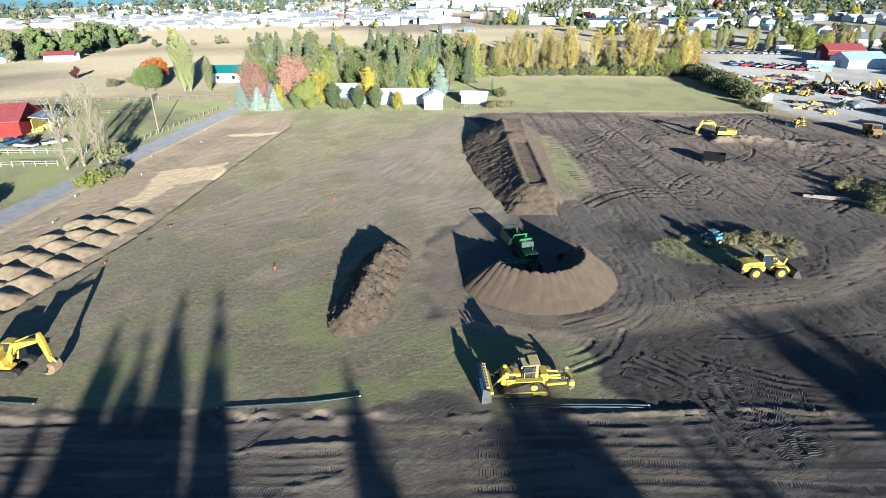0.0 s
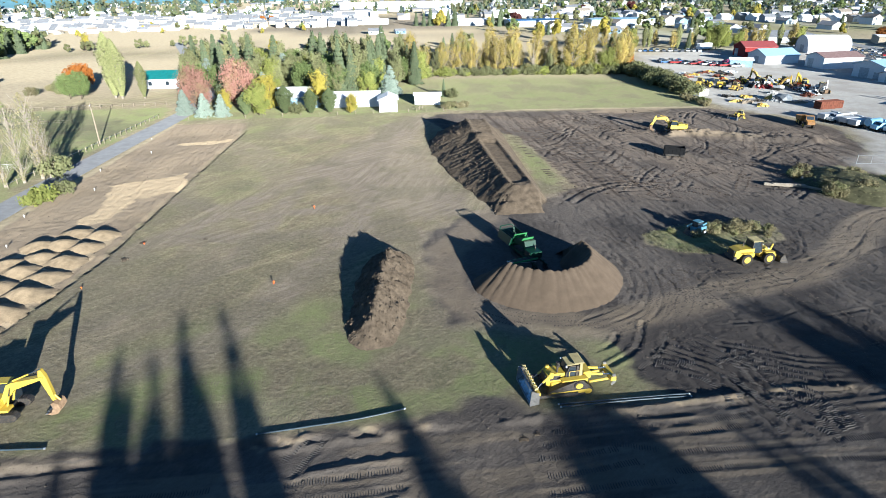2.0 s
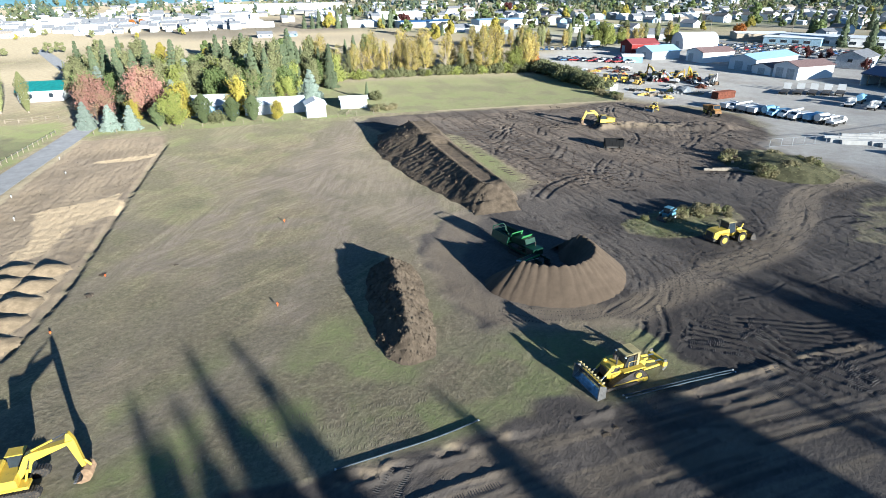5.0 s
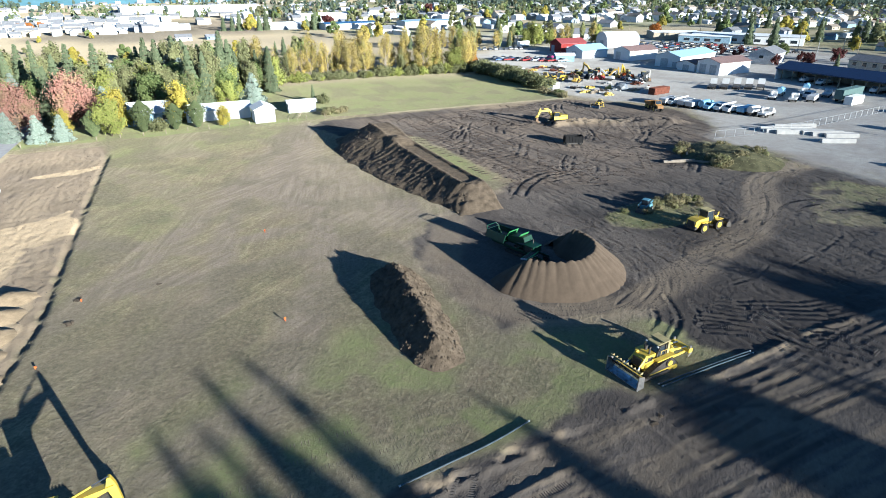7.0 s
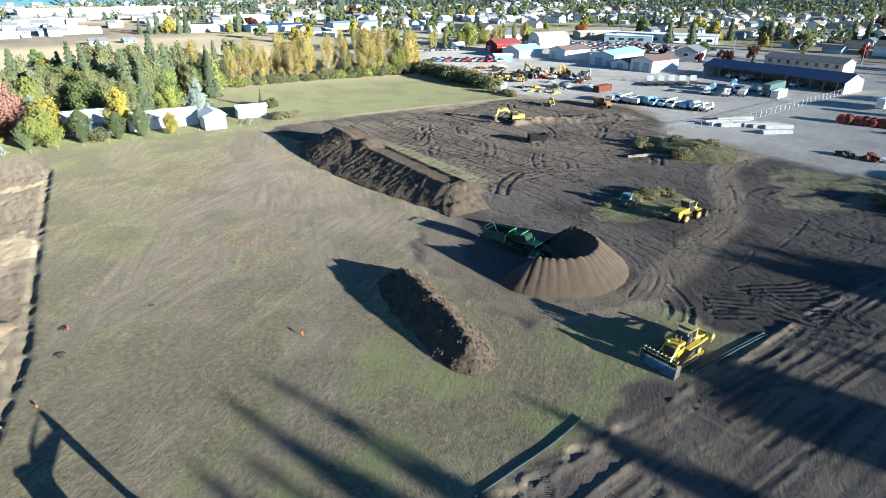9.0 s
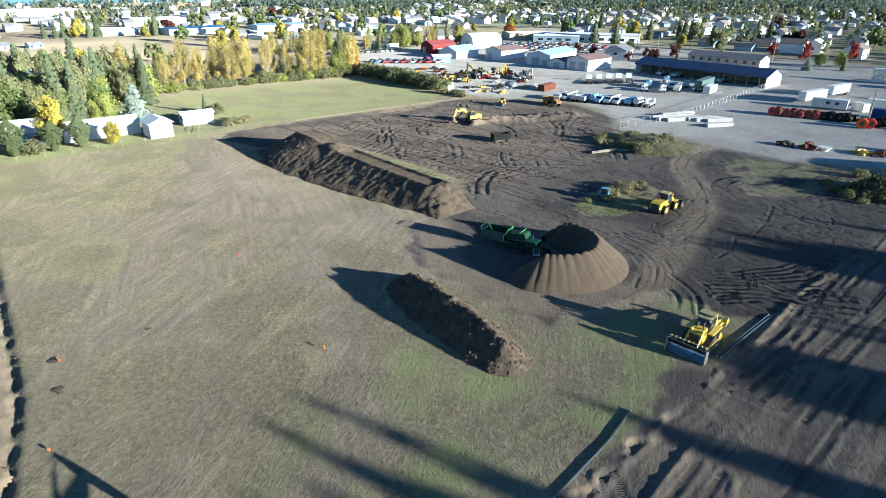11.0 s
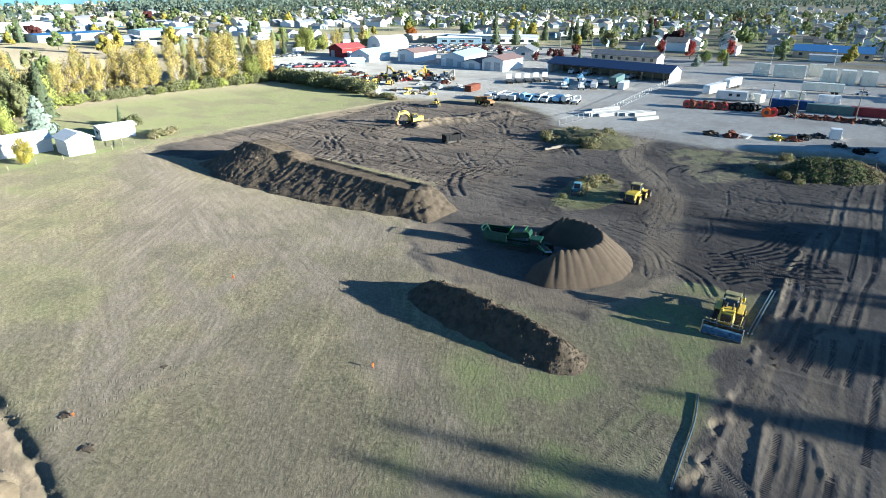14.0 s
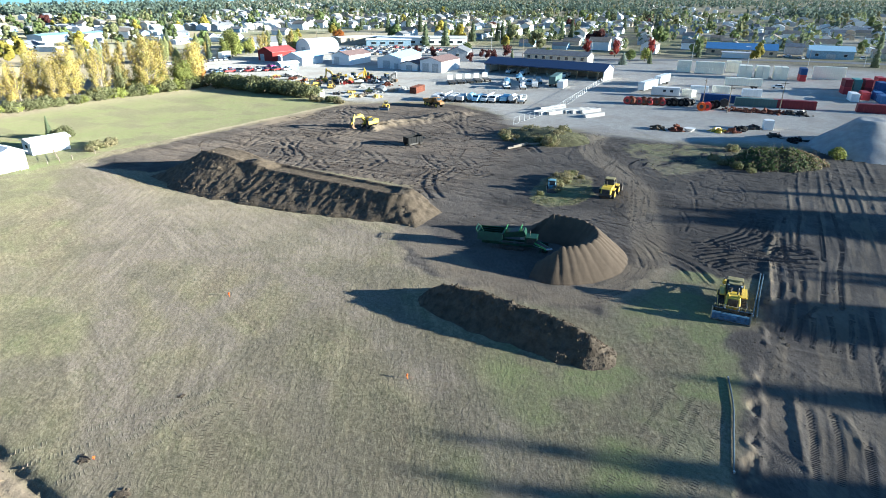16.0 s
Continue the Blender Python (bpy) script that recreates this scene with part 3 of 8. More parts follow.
def land(x, y):
    """The ground's height: the cut in the south lies lower and carries the ridges of the dozer's passes."""
    x, y = np.asarray(x, float), np.asarray(y, float)
    cut = inside(x, y, SOUTH_CUT, 0.35, 1.3, 1.5)
    site = np.maximum(inside(x, y, SITE_SOIL, 0.9, 1.4), inside(x, y, WEST_STRIP, 0.6, 0.8))
    near = step(-np.hypot(x - 20, y - 95), -165, -120)
    ramp_in = np.exp(-((x + 1.6) / 3.0) ** 2)
    z = 0.05 * (layered(x / 2.2, y / 2.2, 3) - 0.5) * near - 0.42 * ((1 - ramp_in) * cut * (1 - step(x, 1, 9)) * (0.45 + 0.75 * layered(x / 4, y * 0, 62)) + ramp_in * step(43 - y, 0, 8))
    wave = y * 0.55 + 0.35 * np.sin(x * 0.05) + 1.1 * layered(x / 22, y / 9, 63)
    ridge = 1 - np.abs((wave % 1) * 2 - 1)
    rows = step(x, 26, 44) * step(-x, -97, -90) * (1 - step(y, 39, 41.5)) * step(y, 4, 10)
    z = z + cut * (0.02 * step(ridge, 0.62, 1.0) * step(layered(x / 11, y / 1.2, 64), 0.42, 0.62) + 0.03 * (layered(x / 0.9, y / 0.5, 65) - 0.5))
    z = z + rows * (0.085 * step(ridge, 0.5, 0.95) * (0.25 + 0.75 * step(layered(x / 9, y / 1.4, 60), 0.36, 0.55)) + 0.06 * (layered(x / 1.2, y / 0.4, 61) - 0.5))
    lip = 0.7 * np.exp(-((y - 42.0 + 0.5 * layered(x / 4, y * 0, 66)) / 0.55) ** 2) * step(-np.abs(x + 32), -26, -21)
    z = z + 0.14 * lip * layered(x / 0.9, y / 0.9, 67)
    churn = site * (1 - cut) * (0.25 + 0.75 * step(ridge_of(x, y), 2.0, 4.5))
    tracks = np.abs(layered(x / 1.3 + 0.05 * y, y / 9, 54) - 0.5) * 2
    clods = np.abs(layered(x / 1.6 + 0.8 * layered(x / 5, y / 5, 57), y / 1.6, 55) - 0.5) * 2
    rougher = step(layered(x / 18, y / 18, 58, 3), 0.38, 0.6)
    z = z - churn * near * (0.10 * step(-tracks, -0.12, 0.0) + (0.005 + 0.07 * rougher) * step(-clods, -0.22, 0.0)) + churn * 0.045 * (layered(x / 0.8, y / 0.8, 59) - 0.5)
    field = near * (1 - site) * (1 - cut) * step(-np.abs(x + 20), -42, -36)
    along, across = x * 0.81 + y * 0.585, -x * 0.585 + y * 0.81
    z = z + field * 0.03 * (layered(along / 5, across / 0.7, 45) - 0.5)
    z = z + pressed(x, y)
    for ax, ay, bx, by, high in WINDROWS:
        ex, ey = bx - ax, by - ay
        k = np.clip(((x - ax) * ex + (y - ay) * ey) / (ex * ex + ey * ey), 0, 1)
        d = np.hypot(x - ax - k * ex, y - ay - k * ey + 0.25 * (layered(x / 2, y / 2, 44) - 0.5))
        z = z + high * np.exp(-(d / 0.33) ** 2) * (0.45 + 0.8 * layered(x / 0.7, y / 0.7, 43))
    trench = np.exp(-((x - np.interp(y, (60, 82, 105, 130, 158), (-54.0, -49.2, -47.5, -45.6, -43.2)) - 0.3) / 0.5) ** 2) * step(y, 58, 62) * step(-y, -162, -158)
    z = z - 0.75 * trench * layered(x / 1.2, y / 1.5, 68)
    bank = inside(x, y, [(62, 137), (70, 134), (84, 128), (98, 124), (98, 130), (84, 134), (70, 141)], 1.0, 1.2)
    return z + 0.9 * bank * (0.5 + layered(x / 2, y / 2, 69))


def spread(fine_lo, fine_hi, fine, limit_lo, limit_hi, growth=1.13):
    out, s, v = list(np.arange(fine_lo, fine_hi + 1e-6, fine)), fine, fine_hi
    while v < limit_hi:
        s *= growth
        v += s
        out.append(min(v, limit_hi))
    s, v, before = fine, fine_lo, []
    while v > limit_lo:
        s *= growth
        v -= s
        before.append(max(v, limit_lo))
    return np.array(before[::-1] + out)


def sheet(name, xs, ys, zfun, material, zones=False):
    """A grid mesh with heights from zfun, smooth shaded."""
    gx, gy = np.meshgrid(xs, ys)
    gz = zfun(gx, gy)
    nx, ny = len(xs), len(ys)
    me = bpy.data.meshes.new(name)
    idx = np.arange(nx * ny).reshape(ny, nx)
    quads = np.stack([idx[:-1, :-1], idx[:-1, 1:], idx[1:, 1:], idx[1:, :-1]], -1).reshape(-1, 4)
    me.vertices.add(nx * ny)
    me.vertices.foreach_set("co", np.stack([gx, gy, gz], -1).astype(np.float32).ravel())
    me.loops.add(len(quads) * 4)
    me.loops.foreach_set("vertex_index", quads.astype(np.int32).ravel())
    me.polygons.add(len(quads))
    me.polygons.foreach_set("loop_start", np.arange(0, len(quads) * 4, 4, dtype=np.int32))
    me.polygons.foreach_set("use_smooth", np.ones(len(quads), bool))
    me.update(calc_edges=True)
    me.materials.append(material)
    if zones:
        layers = masks(gx, gy)
        for key, group in (("zone_a", layers[:3]), ("zone_b", layers[3:6]), ("zone_c", layers[6:])):
            attr = me.color_attributes.new(key, "FLOAT_COLOR", "POINT")
            data = np.ones((nx * ny, 4), np.float32)
            for k, layer in enumerate(group):
                data[:, k] = np.clip(layer, 0, 1).ravel()
            attr.data.foreach_set("color", data.ravel())
    return new(name, me)


grid_x = spread(-78, 108, 0.32, -4400, 4400)
grid_y = np.concatenate([spread(26, 58, 0.2, -3000, 58, 1.16)[:-1], spread(58, 178, 0.42, 58, 4600)])
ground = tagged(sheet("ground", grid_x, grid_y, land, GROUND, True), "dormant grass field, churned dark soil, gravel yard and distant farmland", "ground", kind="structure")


def floor_z(x, y):
    return float(land(np.array([x]), np.array([y]))[0])


# ---- heaps of earth, sand and gravel ----
def heap(name, box, res, zfun, material, label, category="soil pile", group=""):
    """A heap with heights from zfun, kept where it rises out of the ground."""
    x0, y0, x1, y1 = box
    xs, ys = np.arange(x0, x1, res), np.arange(y0, y1, res)
    gx, gy = np.meshgrid(xs, ys)
    gz = zfun(gx, gy)
    keep = gz > -0.25
    cells = keep[:-1, :-1] & keep[:-1, 1:] & keep[1:, 1:] & keep[1:, :-1]
    idx = np.arange(gx.size).reshape(gx.shape)
    quads = np.stack([idx[:-1, :-1], idx[:-1, 1:], idx[1:, 1:], idx[1:, :-1]], -1)[cells]
    used, inverse = np.unique(quads, return_inverse=True)
    me = bpy.data.meshes.new(name)
    co = np.stack([gx, gy, gz], -1).reshape(-1, 3)[used]
    me.from_pydata(co.tolist(), [], inverse.reshape(-1, 4).tolist())
    me.polygons.foreach_set("use_smooth", np.ones(len(me.polygons), bool))
    me.materials.append(material)
    return tagged(new(name, me), label, category, group)


def ridge_line(x, y, path):
    """The distance to a line of (x, y, height, half width) knots, and the height and half width at the nearest place."""
    best = np.full(np.shape(x), 1e9)
    hh, ww = np.zeros(np.shape(x)), np.ones(np.shape(x))
    for (ax, ay, ah, aw), (bx, by, bh, bw) in zip(path, path[1:]):
        ex, ey = bx - ax, by - ay
        k = np.clip(((x - ax) * ex + (y - ay) * ey) / (ex * ex + ey * ey), 0, 1)
        d = np.hypot(x - ax - k * ex, y - ay - k * ey)
        near = d < best
        best = np.where(near, d, best)
        hh, ww = np.where(near, ah + k * (bh - ah), hh), np.where(near, aw + k * (bw - aw), ww)
    return best, hh, ww


def topsoil_mound(x, y):
    d, h, w = ridge_line(x, y, [(-11.0, 57.2, 2.3, 3.0), (-10.6, 60, 2.9, 3.4), (-9.6, 68, 3.0, 3.6), (-8.6, 73.5, 2.5, 3.6), (-8.3, 75.4, 1.9, 3.0)])
    d = d + 0.9 * (layered(x / 1.7, y / 1.7, 101) - 0.5)
    z = h * np.where(d < 0.5, 1 - 0.12 * (d / 0.5) ** 2, np.clip(0.88 * (1 - (d - 0.5) / (w - 0.5)), -0.4, 1))
    lumps = np.abs(layered(x / 0.8, y / 0.8, 103) - 0.5) * 2
    return z + np.clip(z, 0, 1) * (0.5 * (lumps - 0.3) + 0.35 * (layered(x / 2.4, y / 2.4, 104) - 0.5))


def sifted_crescent(x, y):
    cx, cy, crest, radius, span = 11.6, 69.0, 3.65, 6.1, 9.4
    ang = np.degrees(np.arctan2(y - cy, x - cx))
    r = np.hypot(x - cx, y - cy)
    r = r + 0.25 * (layered(x / 5, y / 5, 111) - 0.5)
    lo, hi = -150.0, 18.0
    off = np.radians(np.maximum(np.maximum(lo - ang, ang - hi), 0)) * radius
    d = np.hypot(np.where(off > 0, np.hypot(off, r - radius), r - radius), 0)
    swung = ang + 4.5 * (rough(ang / 19, r * 0, 116) - 0.5) * 2 + 2.4 * (layered(x / 2, y / 2, 118) - 0.5)
    flute = np.abs(((swung + 400) / span) % 1 - 0.5) * 2
    out = r > radius
    top = crest - 0.26 * flute ** 3 * np.where(out, 1.0, np.exp(-d)) + 0.16 * (rough(np.floor((swung + 400) / span), x * 0, 112) - 0.5) * np.exp(-np.clip(d, 0, 9) / 1.4)
    slope = np.where(out, 0.86, 1.25)
    z = top - np.sqrt((d * slope) ** 2 + 0.02) - np.where(out, (0.07 * flute ** 4 * (0.2 + layered(ang / 14, r / 6, 115)) - 0.26 * flute ** 3 * (1 - np.exp(-np.clip(d, 0, 9) / 1.8))) * 1.0, 0.0)
    toe = np.where(out & (z < 0.5), 0.12 * (layered(x / 1.2, y / 1.2, 113) - 0.3), 0)
    return z + toe + 0.05 * (layered(x / 0.5, y / 0.5, 114) - 0.5) + np.where(out, 0.13 * (layered(ang / 3.1 + 0.2 * r, r / 3.0, 117) - 0.5) * step(z, 0.2, 1.2), 0)


def long_berm(x, y):
    u = np.clip((y - 93) / 56, 0, 1)
    west = 9.8 - 6.6 * np.sin(np.clip(u, 0, 1) * 1.9) + 0.8 * (layered(x / 3, y / 3, 121) - 0.5) * 2
    west = west + 3.5 * step(u, 0.80, 1.0)
    east = 20.2 + 3.0 * u - 2.0 * step(-y, -97, -92)
    top_w = 13.3 - 0.6 * u + 2.0 * step(-y, -97.5, -93)
    top_e = 17.4 + 0.2 * u
    h = 3.3 + 0.5 * u + 1.2 * step(y, 127, 136) * step(-y, -149, -140)
    rise_w, rise_e = (x - west) / np.maximum(top_w - west, 1), (east - x) / np.maximum(east - top_e, 1)
    z = h * np.clip(np.minimum(rise_w, rise_e), -0.4, 1)
    ends = np.minimum(np.clip((y - 90.5) / 5.0, -0.4, 1), np.clip((150.5 - y) / 9.0, -0.4, 1))
    z = np.minimum(z, h * ends)
    edge = np.exp(-((x - top_w - 0.3) / 0.45) ** 2) + 0.8 * np.exp(-((x - top_e + 0.2) / 0.35) ** 2)
    z = z + 0.35 * edge * (z > h * 0.75) * layered(x / 1.5, y / 2.5, 122)
    pit = inside(x, y, [(13.8, 97), (17.2, 98), (17.2, 125), (13.8, 126)], 0.4, 0.3)
    z = z - 0.35 * pit
    cone = np.clip(1 - np.hypot(x - 14.6, y - 128) / 3.2, 0, 1) * 1.3
    z = z + cone * (z > 1)
    gully = np.abs(layered(x / 3.0, y / 1.1, 124) - 0.5) * 2
    faces = (x < top_w) * step(z, 0.1, 1.0)
    rough_end = 1 - step(y, 94, 99)
    return z + faces * (0.36 * (gully - 0.3) + 0.20 * (np.abs(layered(x / 1.1, y / 0.8, 127) - 0.5) * 2 - 0.3) + 0.13 * (layered(x / 0.7, y / 0.7, 125) - 0.5)) + rough_end * step(z, 0.1, 0.6) * 0.9 * (layered(x / 1.3, y / 1.3, 126) - 0.5)


heap("topsoil_mound", (-18, 51, -2, 82), 0.25, topsoil_mound, PILE_SOIL, "long lumpy mound of dark brown topsoil on the grass")
heap("soil_stockpile", (-1, 56, 25, 82), 0.2, sifted_crescent, SIFTED, "crescent stockpile of sifted brown soil with fluted sides")
heap("soil_berm", (-1, 88, 27, 153), 0.3, long_berm, PILE_SOIL, "long flat-topped berm of dark stripped topsoil")


def sand_heap(cx, cy, w, l, h, turn, seed):
    def zfun(x, y):
        a, b = math.cos(turn), math.sin(turn)
        u, v = ((x - cx) * a + (y - cy) * b) / l, (-(x - cx) * b + (y - cy) * a) / w
        d = np.hypot(u, v) + 0.3 * (layered(x / 1.5, y / 1.5, seed) - 0.5)
        return h * np.clip(1.12 - d * 1.12, -0.4, 0.95) - 0.05 + 0.1 * (layered(x / 0.6, y / 0.6, seed + 9) - 0.5)
    return heap("sand_mound", (cx - 4, cy - 4, cx + 4, cy + 4), 0.33, zfun, SAND, "tipped heap of tan sand beside the trench", "sand heap", "rows of sand heaps")


for row_no, (ax, ay, bx, by, count) in enumerate(((-52.6, 91.2, -56.2, 58.5, 8), (-56.2, 92.2, -61.0, 62.0, 8), (-60.0, 88.0, -63.5, 70.0, 4))):
    for k in range(count):
        u = k / (count - 1)
        sand_heap(ax + (bx - ax) * u + random.uniform(-0.3, 0.3), ay + (by - ay) * u, random.uniform(2.8, 3.2), random.uniform(2.4, 2.8), random.uniform(0.75, 1.1), 1.3, 200 + row_no * 40 + k)


# ---- mesh kit ----
class Shape:
    """Collects solids in one bmesh."""

    def __init__(self):
        self.bm = bmesh.new()

    def box(self, c, s, turn=(0, 0, 0), bevel=0.0, taper=1.0):
        made = bmesh.ops.create_cube(self.bm, size=1)["verts"]
        for v in made:
            if v.co.z > 0 and taper != 1.0:
                v.co.x *= taper
                v.co.y *= taper
        bmesh.ops.transform(self.bm, verts=made, matrix=pose(*c, *turn) @ Matrix.Diagonal((*s, 1)))
        if bevel:
            edges = list({e for v in made for e in v.link_edges})
            bmesh.ops.bevel(self.bm, geom=edges, offset=bevel, segments=1, affect="EDGES")
        return self

    def rod(self, a, b, r, r2=None, n=10, caps=True):
        a, b = Vector(a), Vector(b)
        way = b - a
        m = Matrix.Translation((a + b) / 2) @ way.to_track_quat("Z", "Y").to_matrix().to_4x4()
        bmesh.ops.create_cone(self.bm, cap_ends=caps, segments=n, radius1=r, radius2=r if r2 is None else r2, depth=way.length, matrix=m)
        return self

    def slab(self, profile, y0, y1):
        """A profile of (x, z) corners, drawn out from y0 to y1."""
        ends = [[self.bm.verts.new((x, y, z)) for x, z in profile] for y in (y0, y1)]
        k = len(profile)
        self.bm.faces.new(ends[0])
        self.bm.faces.new(ends[1][::-1])
        for i in range(k):
            j = (i + 1) % k
            self.bm.faces.new((ends[0][j], ends[0][i], ends[1][i], ends[1][j]))
        return self

    def plate(self, profile, width, t):
        """An open (x, z) line given thickness t downwards and drawn across the width."""
        low = [(x + t * 0.4, z - t) for x, z in profile]
        return self.slab(list(profile) + low[::-1], -width / 2, width / 2)

    def lump(self, c, s, seed=0, level=1, rough_by=0.2):
        made = bmesh.ops.create_icosphere(self.bm, subdivisions=level, radius=1)["verts"]
        rnd = random.Random(seed)
        for v in made:
            k = 1 + rnd.uniform(-rough_by, rough_by)
            v.co = Vector((c[0] + v.co.x * s[0] * k, c[1] + v.co.y * s[1] * k, c[2] + v.co.z * s[2] * k))
        return self

    def mesh(self, name, material, smooth=False):
        bmesh.ops.recalc_face_normals(self.bm, faces=self.bm.faces)
        me = bpy.data.meshes.new(name)
        self.bm.to_mesh(me)
        self.bm.free()
        me.materials.append(material)
        if smooth:
            me.polygons.foreach_set("use_smooth", np.ones(len(me.polygons), bool))
        return me


def thing(name, label, category, group="", at=None):
    ob = tagged(new(name), label, category, group)
    ob.empty_display_size = 0.2
    if at is not None:
        ob.matrix_basis = at
    return ob


def part(name, shape, material, parent, label="", smooth=False):
    ob = new(name, shape.mesh(name, material, smooth))
    ob.parent = parent
    return tagged(ob, label)


def solid(name, shape, material, label, category, group="", kind="", at=None, smooth=False):
    ob = tagged(new(name, shape.mesh(name, material, smooth)), label, category, group, kind)
    if at is not None:
        ob.matrix_basis = at
    return ob


def on_ground(x, y, yaw=0.0, size=1.0, sink=0.0):
    return pose(x, y, floor_z(x, y) - sink, 0, 0, yaw) @ Matrix.Scale(size, 4)


# ---- trees and shrubs ----
LEAF = {
    "green": foliage("green_leaves", (0.150, 0.200, 0.070), (0.285, 0.340, 0.125)),
    "olive": foliage("olive_leaves", (0.185, 0.190, 0.090), (0.330, 0.335, 0.160)),
    "lime": foliage("yellow_green_leaves", (0.260, 0.300, 0.075), (0.450, 0.450, 0.130)),
    "yellow": foliage("yellow_leaves", (0.420, 0.350, 0.060), (0.560, 0.470, 0.100), (0.340, 0.350, 0.090)),
    "gold": foliage("golden_leaves", (0.490, 0.385, 0.110), (0.660, 0.530, 0.180), (0.420, 0.400, 0.140)),
    "orange": foliage("orange_leaves", (0.44, 0.15, 0.03), (0.54, 0.22, 0.05)),
    "pink": foliage("pink_red_leaves", (0.430, 0.215, 0.165), (0.580, 0.345, 0.270), (0.430, 0.370, 0.190)),
    "red": foliage("red_leaves", (0.28, 0.035, 0.03), (0.40, 0.08, 0.06)),
    "plum": foliage("plum_leaves", (0.10, 0.035, 0.035), (0.17, 0.06, 0.05)),
    "conifer": foliage("conifer_needles", (0.135, 0.172, 0.095), (0.245, 0.285, 0.160)),
    "poplar": foliage("poplar_leaves", (0.267, 0.281, 0.120), (0.421, 0.421, 0.197)),
    "blue": foliage("blue_spruce_needles", (0.235, 0.290, 0.240), (0.400, 0.460, 0.390)),
    "arbor": foliage("arborvitae_sprays", (0.125, 0.160, 0.072), (0.215, 0.250, 0.115)),
    "dry": foliage("dry_brush", (0.25, 0.225, 0.12), (0.41, 0.35, 0.20), (0.20, 0.235, 0.09)),
}


def crown_mesh(name, points, sizes, material, rnd, droop=0.0):
    """Many small folded leaf sprays at the points, each a loose island."""
    verts, faces, normals = [], [], []
    for (p, out), s in zip(points, sizes):
        face = (out.normalized() + Vector((rnd.gauss(0, 0.38), rnd.gauss(0, 0.38), rnd.gauss(0, 0.38) + 0.12))).normalized()
        a = face.cross(Vector((rnd.gauss(0, 1), rnd.gauss(0, 1), rnd.gauss(0, 1))))
        a.z -= droop * a.length
        a = (a - face * a.dot(face) * 0.7).normalized()
        b = face.cross(a).normalized()
        c = a.cross(b)
        k = len(verts)
        verts += [p + a * s, p + b * s * 0.66 + c * s * 0.2, p - a * s * 0.85, p - b * s * 0.66 + c * s * 0.2]
        faces += [(k, k + 1, k + 3), (k + 1, k + 2, k + 3)]
        soft = (out.normalized() * 0.75 + face * 0.45 + Vector((0, 0, 0.25))).normalized()
        normals += [tuple(soft)] * 4
    me = bpy.data.meshes.new(name)
    me.from_pydata([tuple(v) for v in verts], [], faces)
    me.polygons.foreach_set("use_smooth", np.ones(len(faces), bool))
    me.normals_split_custom_set_from_vertices(normals)
    me.materials.append(material)
    return me


def round_points(h, base, radius, n, rnd):
    """Leaf places on a cluster of boughs that fill an uneven egg."""
    boughs = []
    for _ in range(max(9, n // 45)):
        d = Vector((rnd.gauss(0, 1), rnd.gauss(0, 1), rnd.gauss(0, 1))).normalized() * rnd.uniform(0.45, 0.86) ** 0.6
        mid = (h + base) / 2
        boughs.append((Vector((d.x * radius, d.y * radius, mid + d.z * (h - base) / 2 * 0.9)), radius * rnd.uniform(0.24, 0.42)))
    out = []
    for _ in range(n):
        c, r = rnd.choice(boughs)
        d = Vector((rnd.gauss(0, 1), rnd.gauss(0, 1), rnd.gauss(0, 1))).normalized()
        out.append((c + d * r * rnd.uniform(0.6, 1.05), d))
    return out, boughs


def cone_points(h, base, radius, n, rnd, power=0.85):
    """Leaf places on whorls of drooping boughs."""
    out = []
    whorls = max(8, int(h * 0.9))
    for _ in range(n):
        u = 1 - math.sqrt(rnd.random())
        layer = (math.floor(u * whorls) + rnd.random() ** 2 * 0.6) / whorls
        z = base + (h - base) * layer
        ang = (rnd.randrange(9) + rnd.gauss(0, 0.16)) / 9 * math.tau + layer * 21
        reach = radius * (1 - layer) ** power * (0.55 + 0.45 * hashed(int(layer * whorls), int(ang * 1.4), 3)) + 0.12
        k = rnd.uniform(0.25, 1) ** 0.5
        out.append((Vector((math.cos(ang) * reach * k, math.sin(ang) * reach * k, z - reach * k * 0.22)), Vector((math.cos(ang), math.sin(ang), -0.25))))
    return out, []


def vase_points(h, base, radius, n, rnd):
    """Leaf places strung along upswept limbs, open between them."""
    limbs = []
    for k in range(max(13, n // 150)):
        ang, lift = rnd.uniform(0, math.tau), 0.16 + 0.84 * ((k * 0.618) % 1)
        out = radius * rnd.uniform(0.45, 0.98) * math.sqrt(max(0.05, 1 - ((lift - 0.46) / 0.57) ** 2))
        limbs.append((Vector((math.cos(ang) * out, math.sin(ang) * out, base + (h - base) * lift * 0.95)), radius * rnd.uniform(0.24, 0.4)))
    spots = []
    for _ in range(n):
        end, r = rnd.choice(limbs)
        k = 0.45 + 0.6 * rnd.random() ** 0.7
        mid = Vector((end.x * k, end.y * k, base * 0.5 + (end.z - base * 0.5) * (0.35 + 0.65 * k)))
        d = Vector((rnd.gauss(0, 1), rnd.gauss(0, 1), rnd.gauss(0, 1.2))).normalized()
        spots.append((mid + d * r * rnd.uniform(0.3, 1.15), (d + Vector((end.x, end.y, 0.3 * radius)).normalized() * 0.6).normalized()))
    return spots, limbs


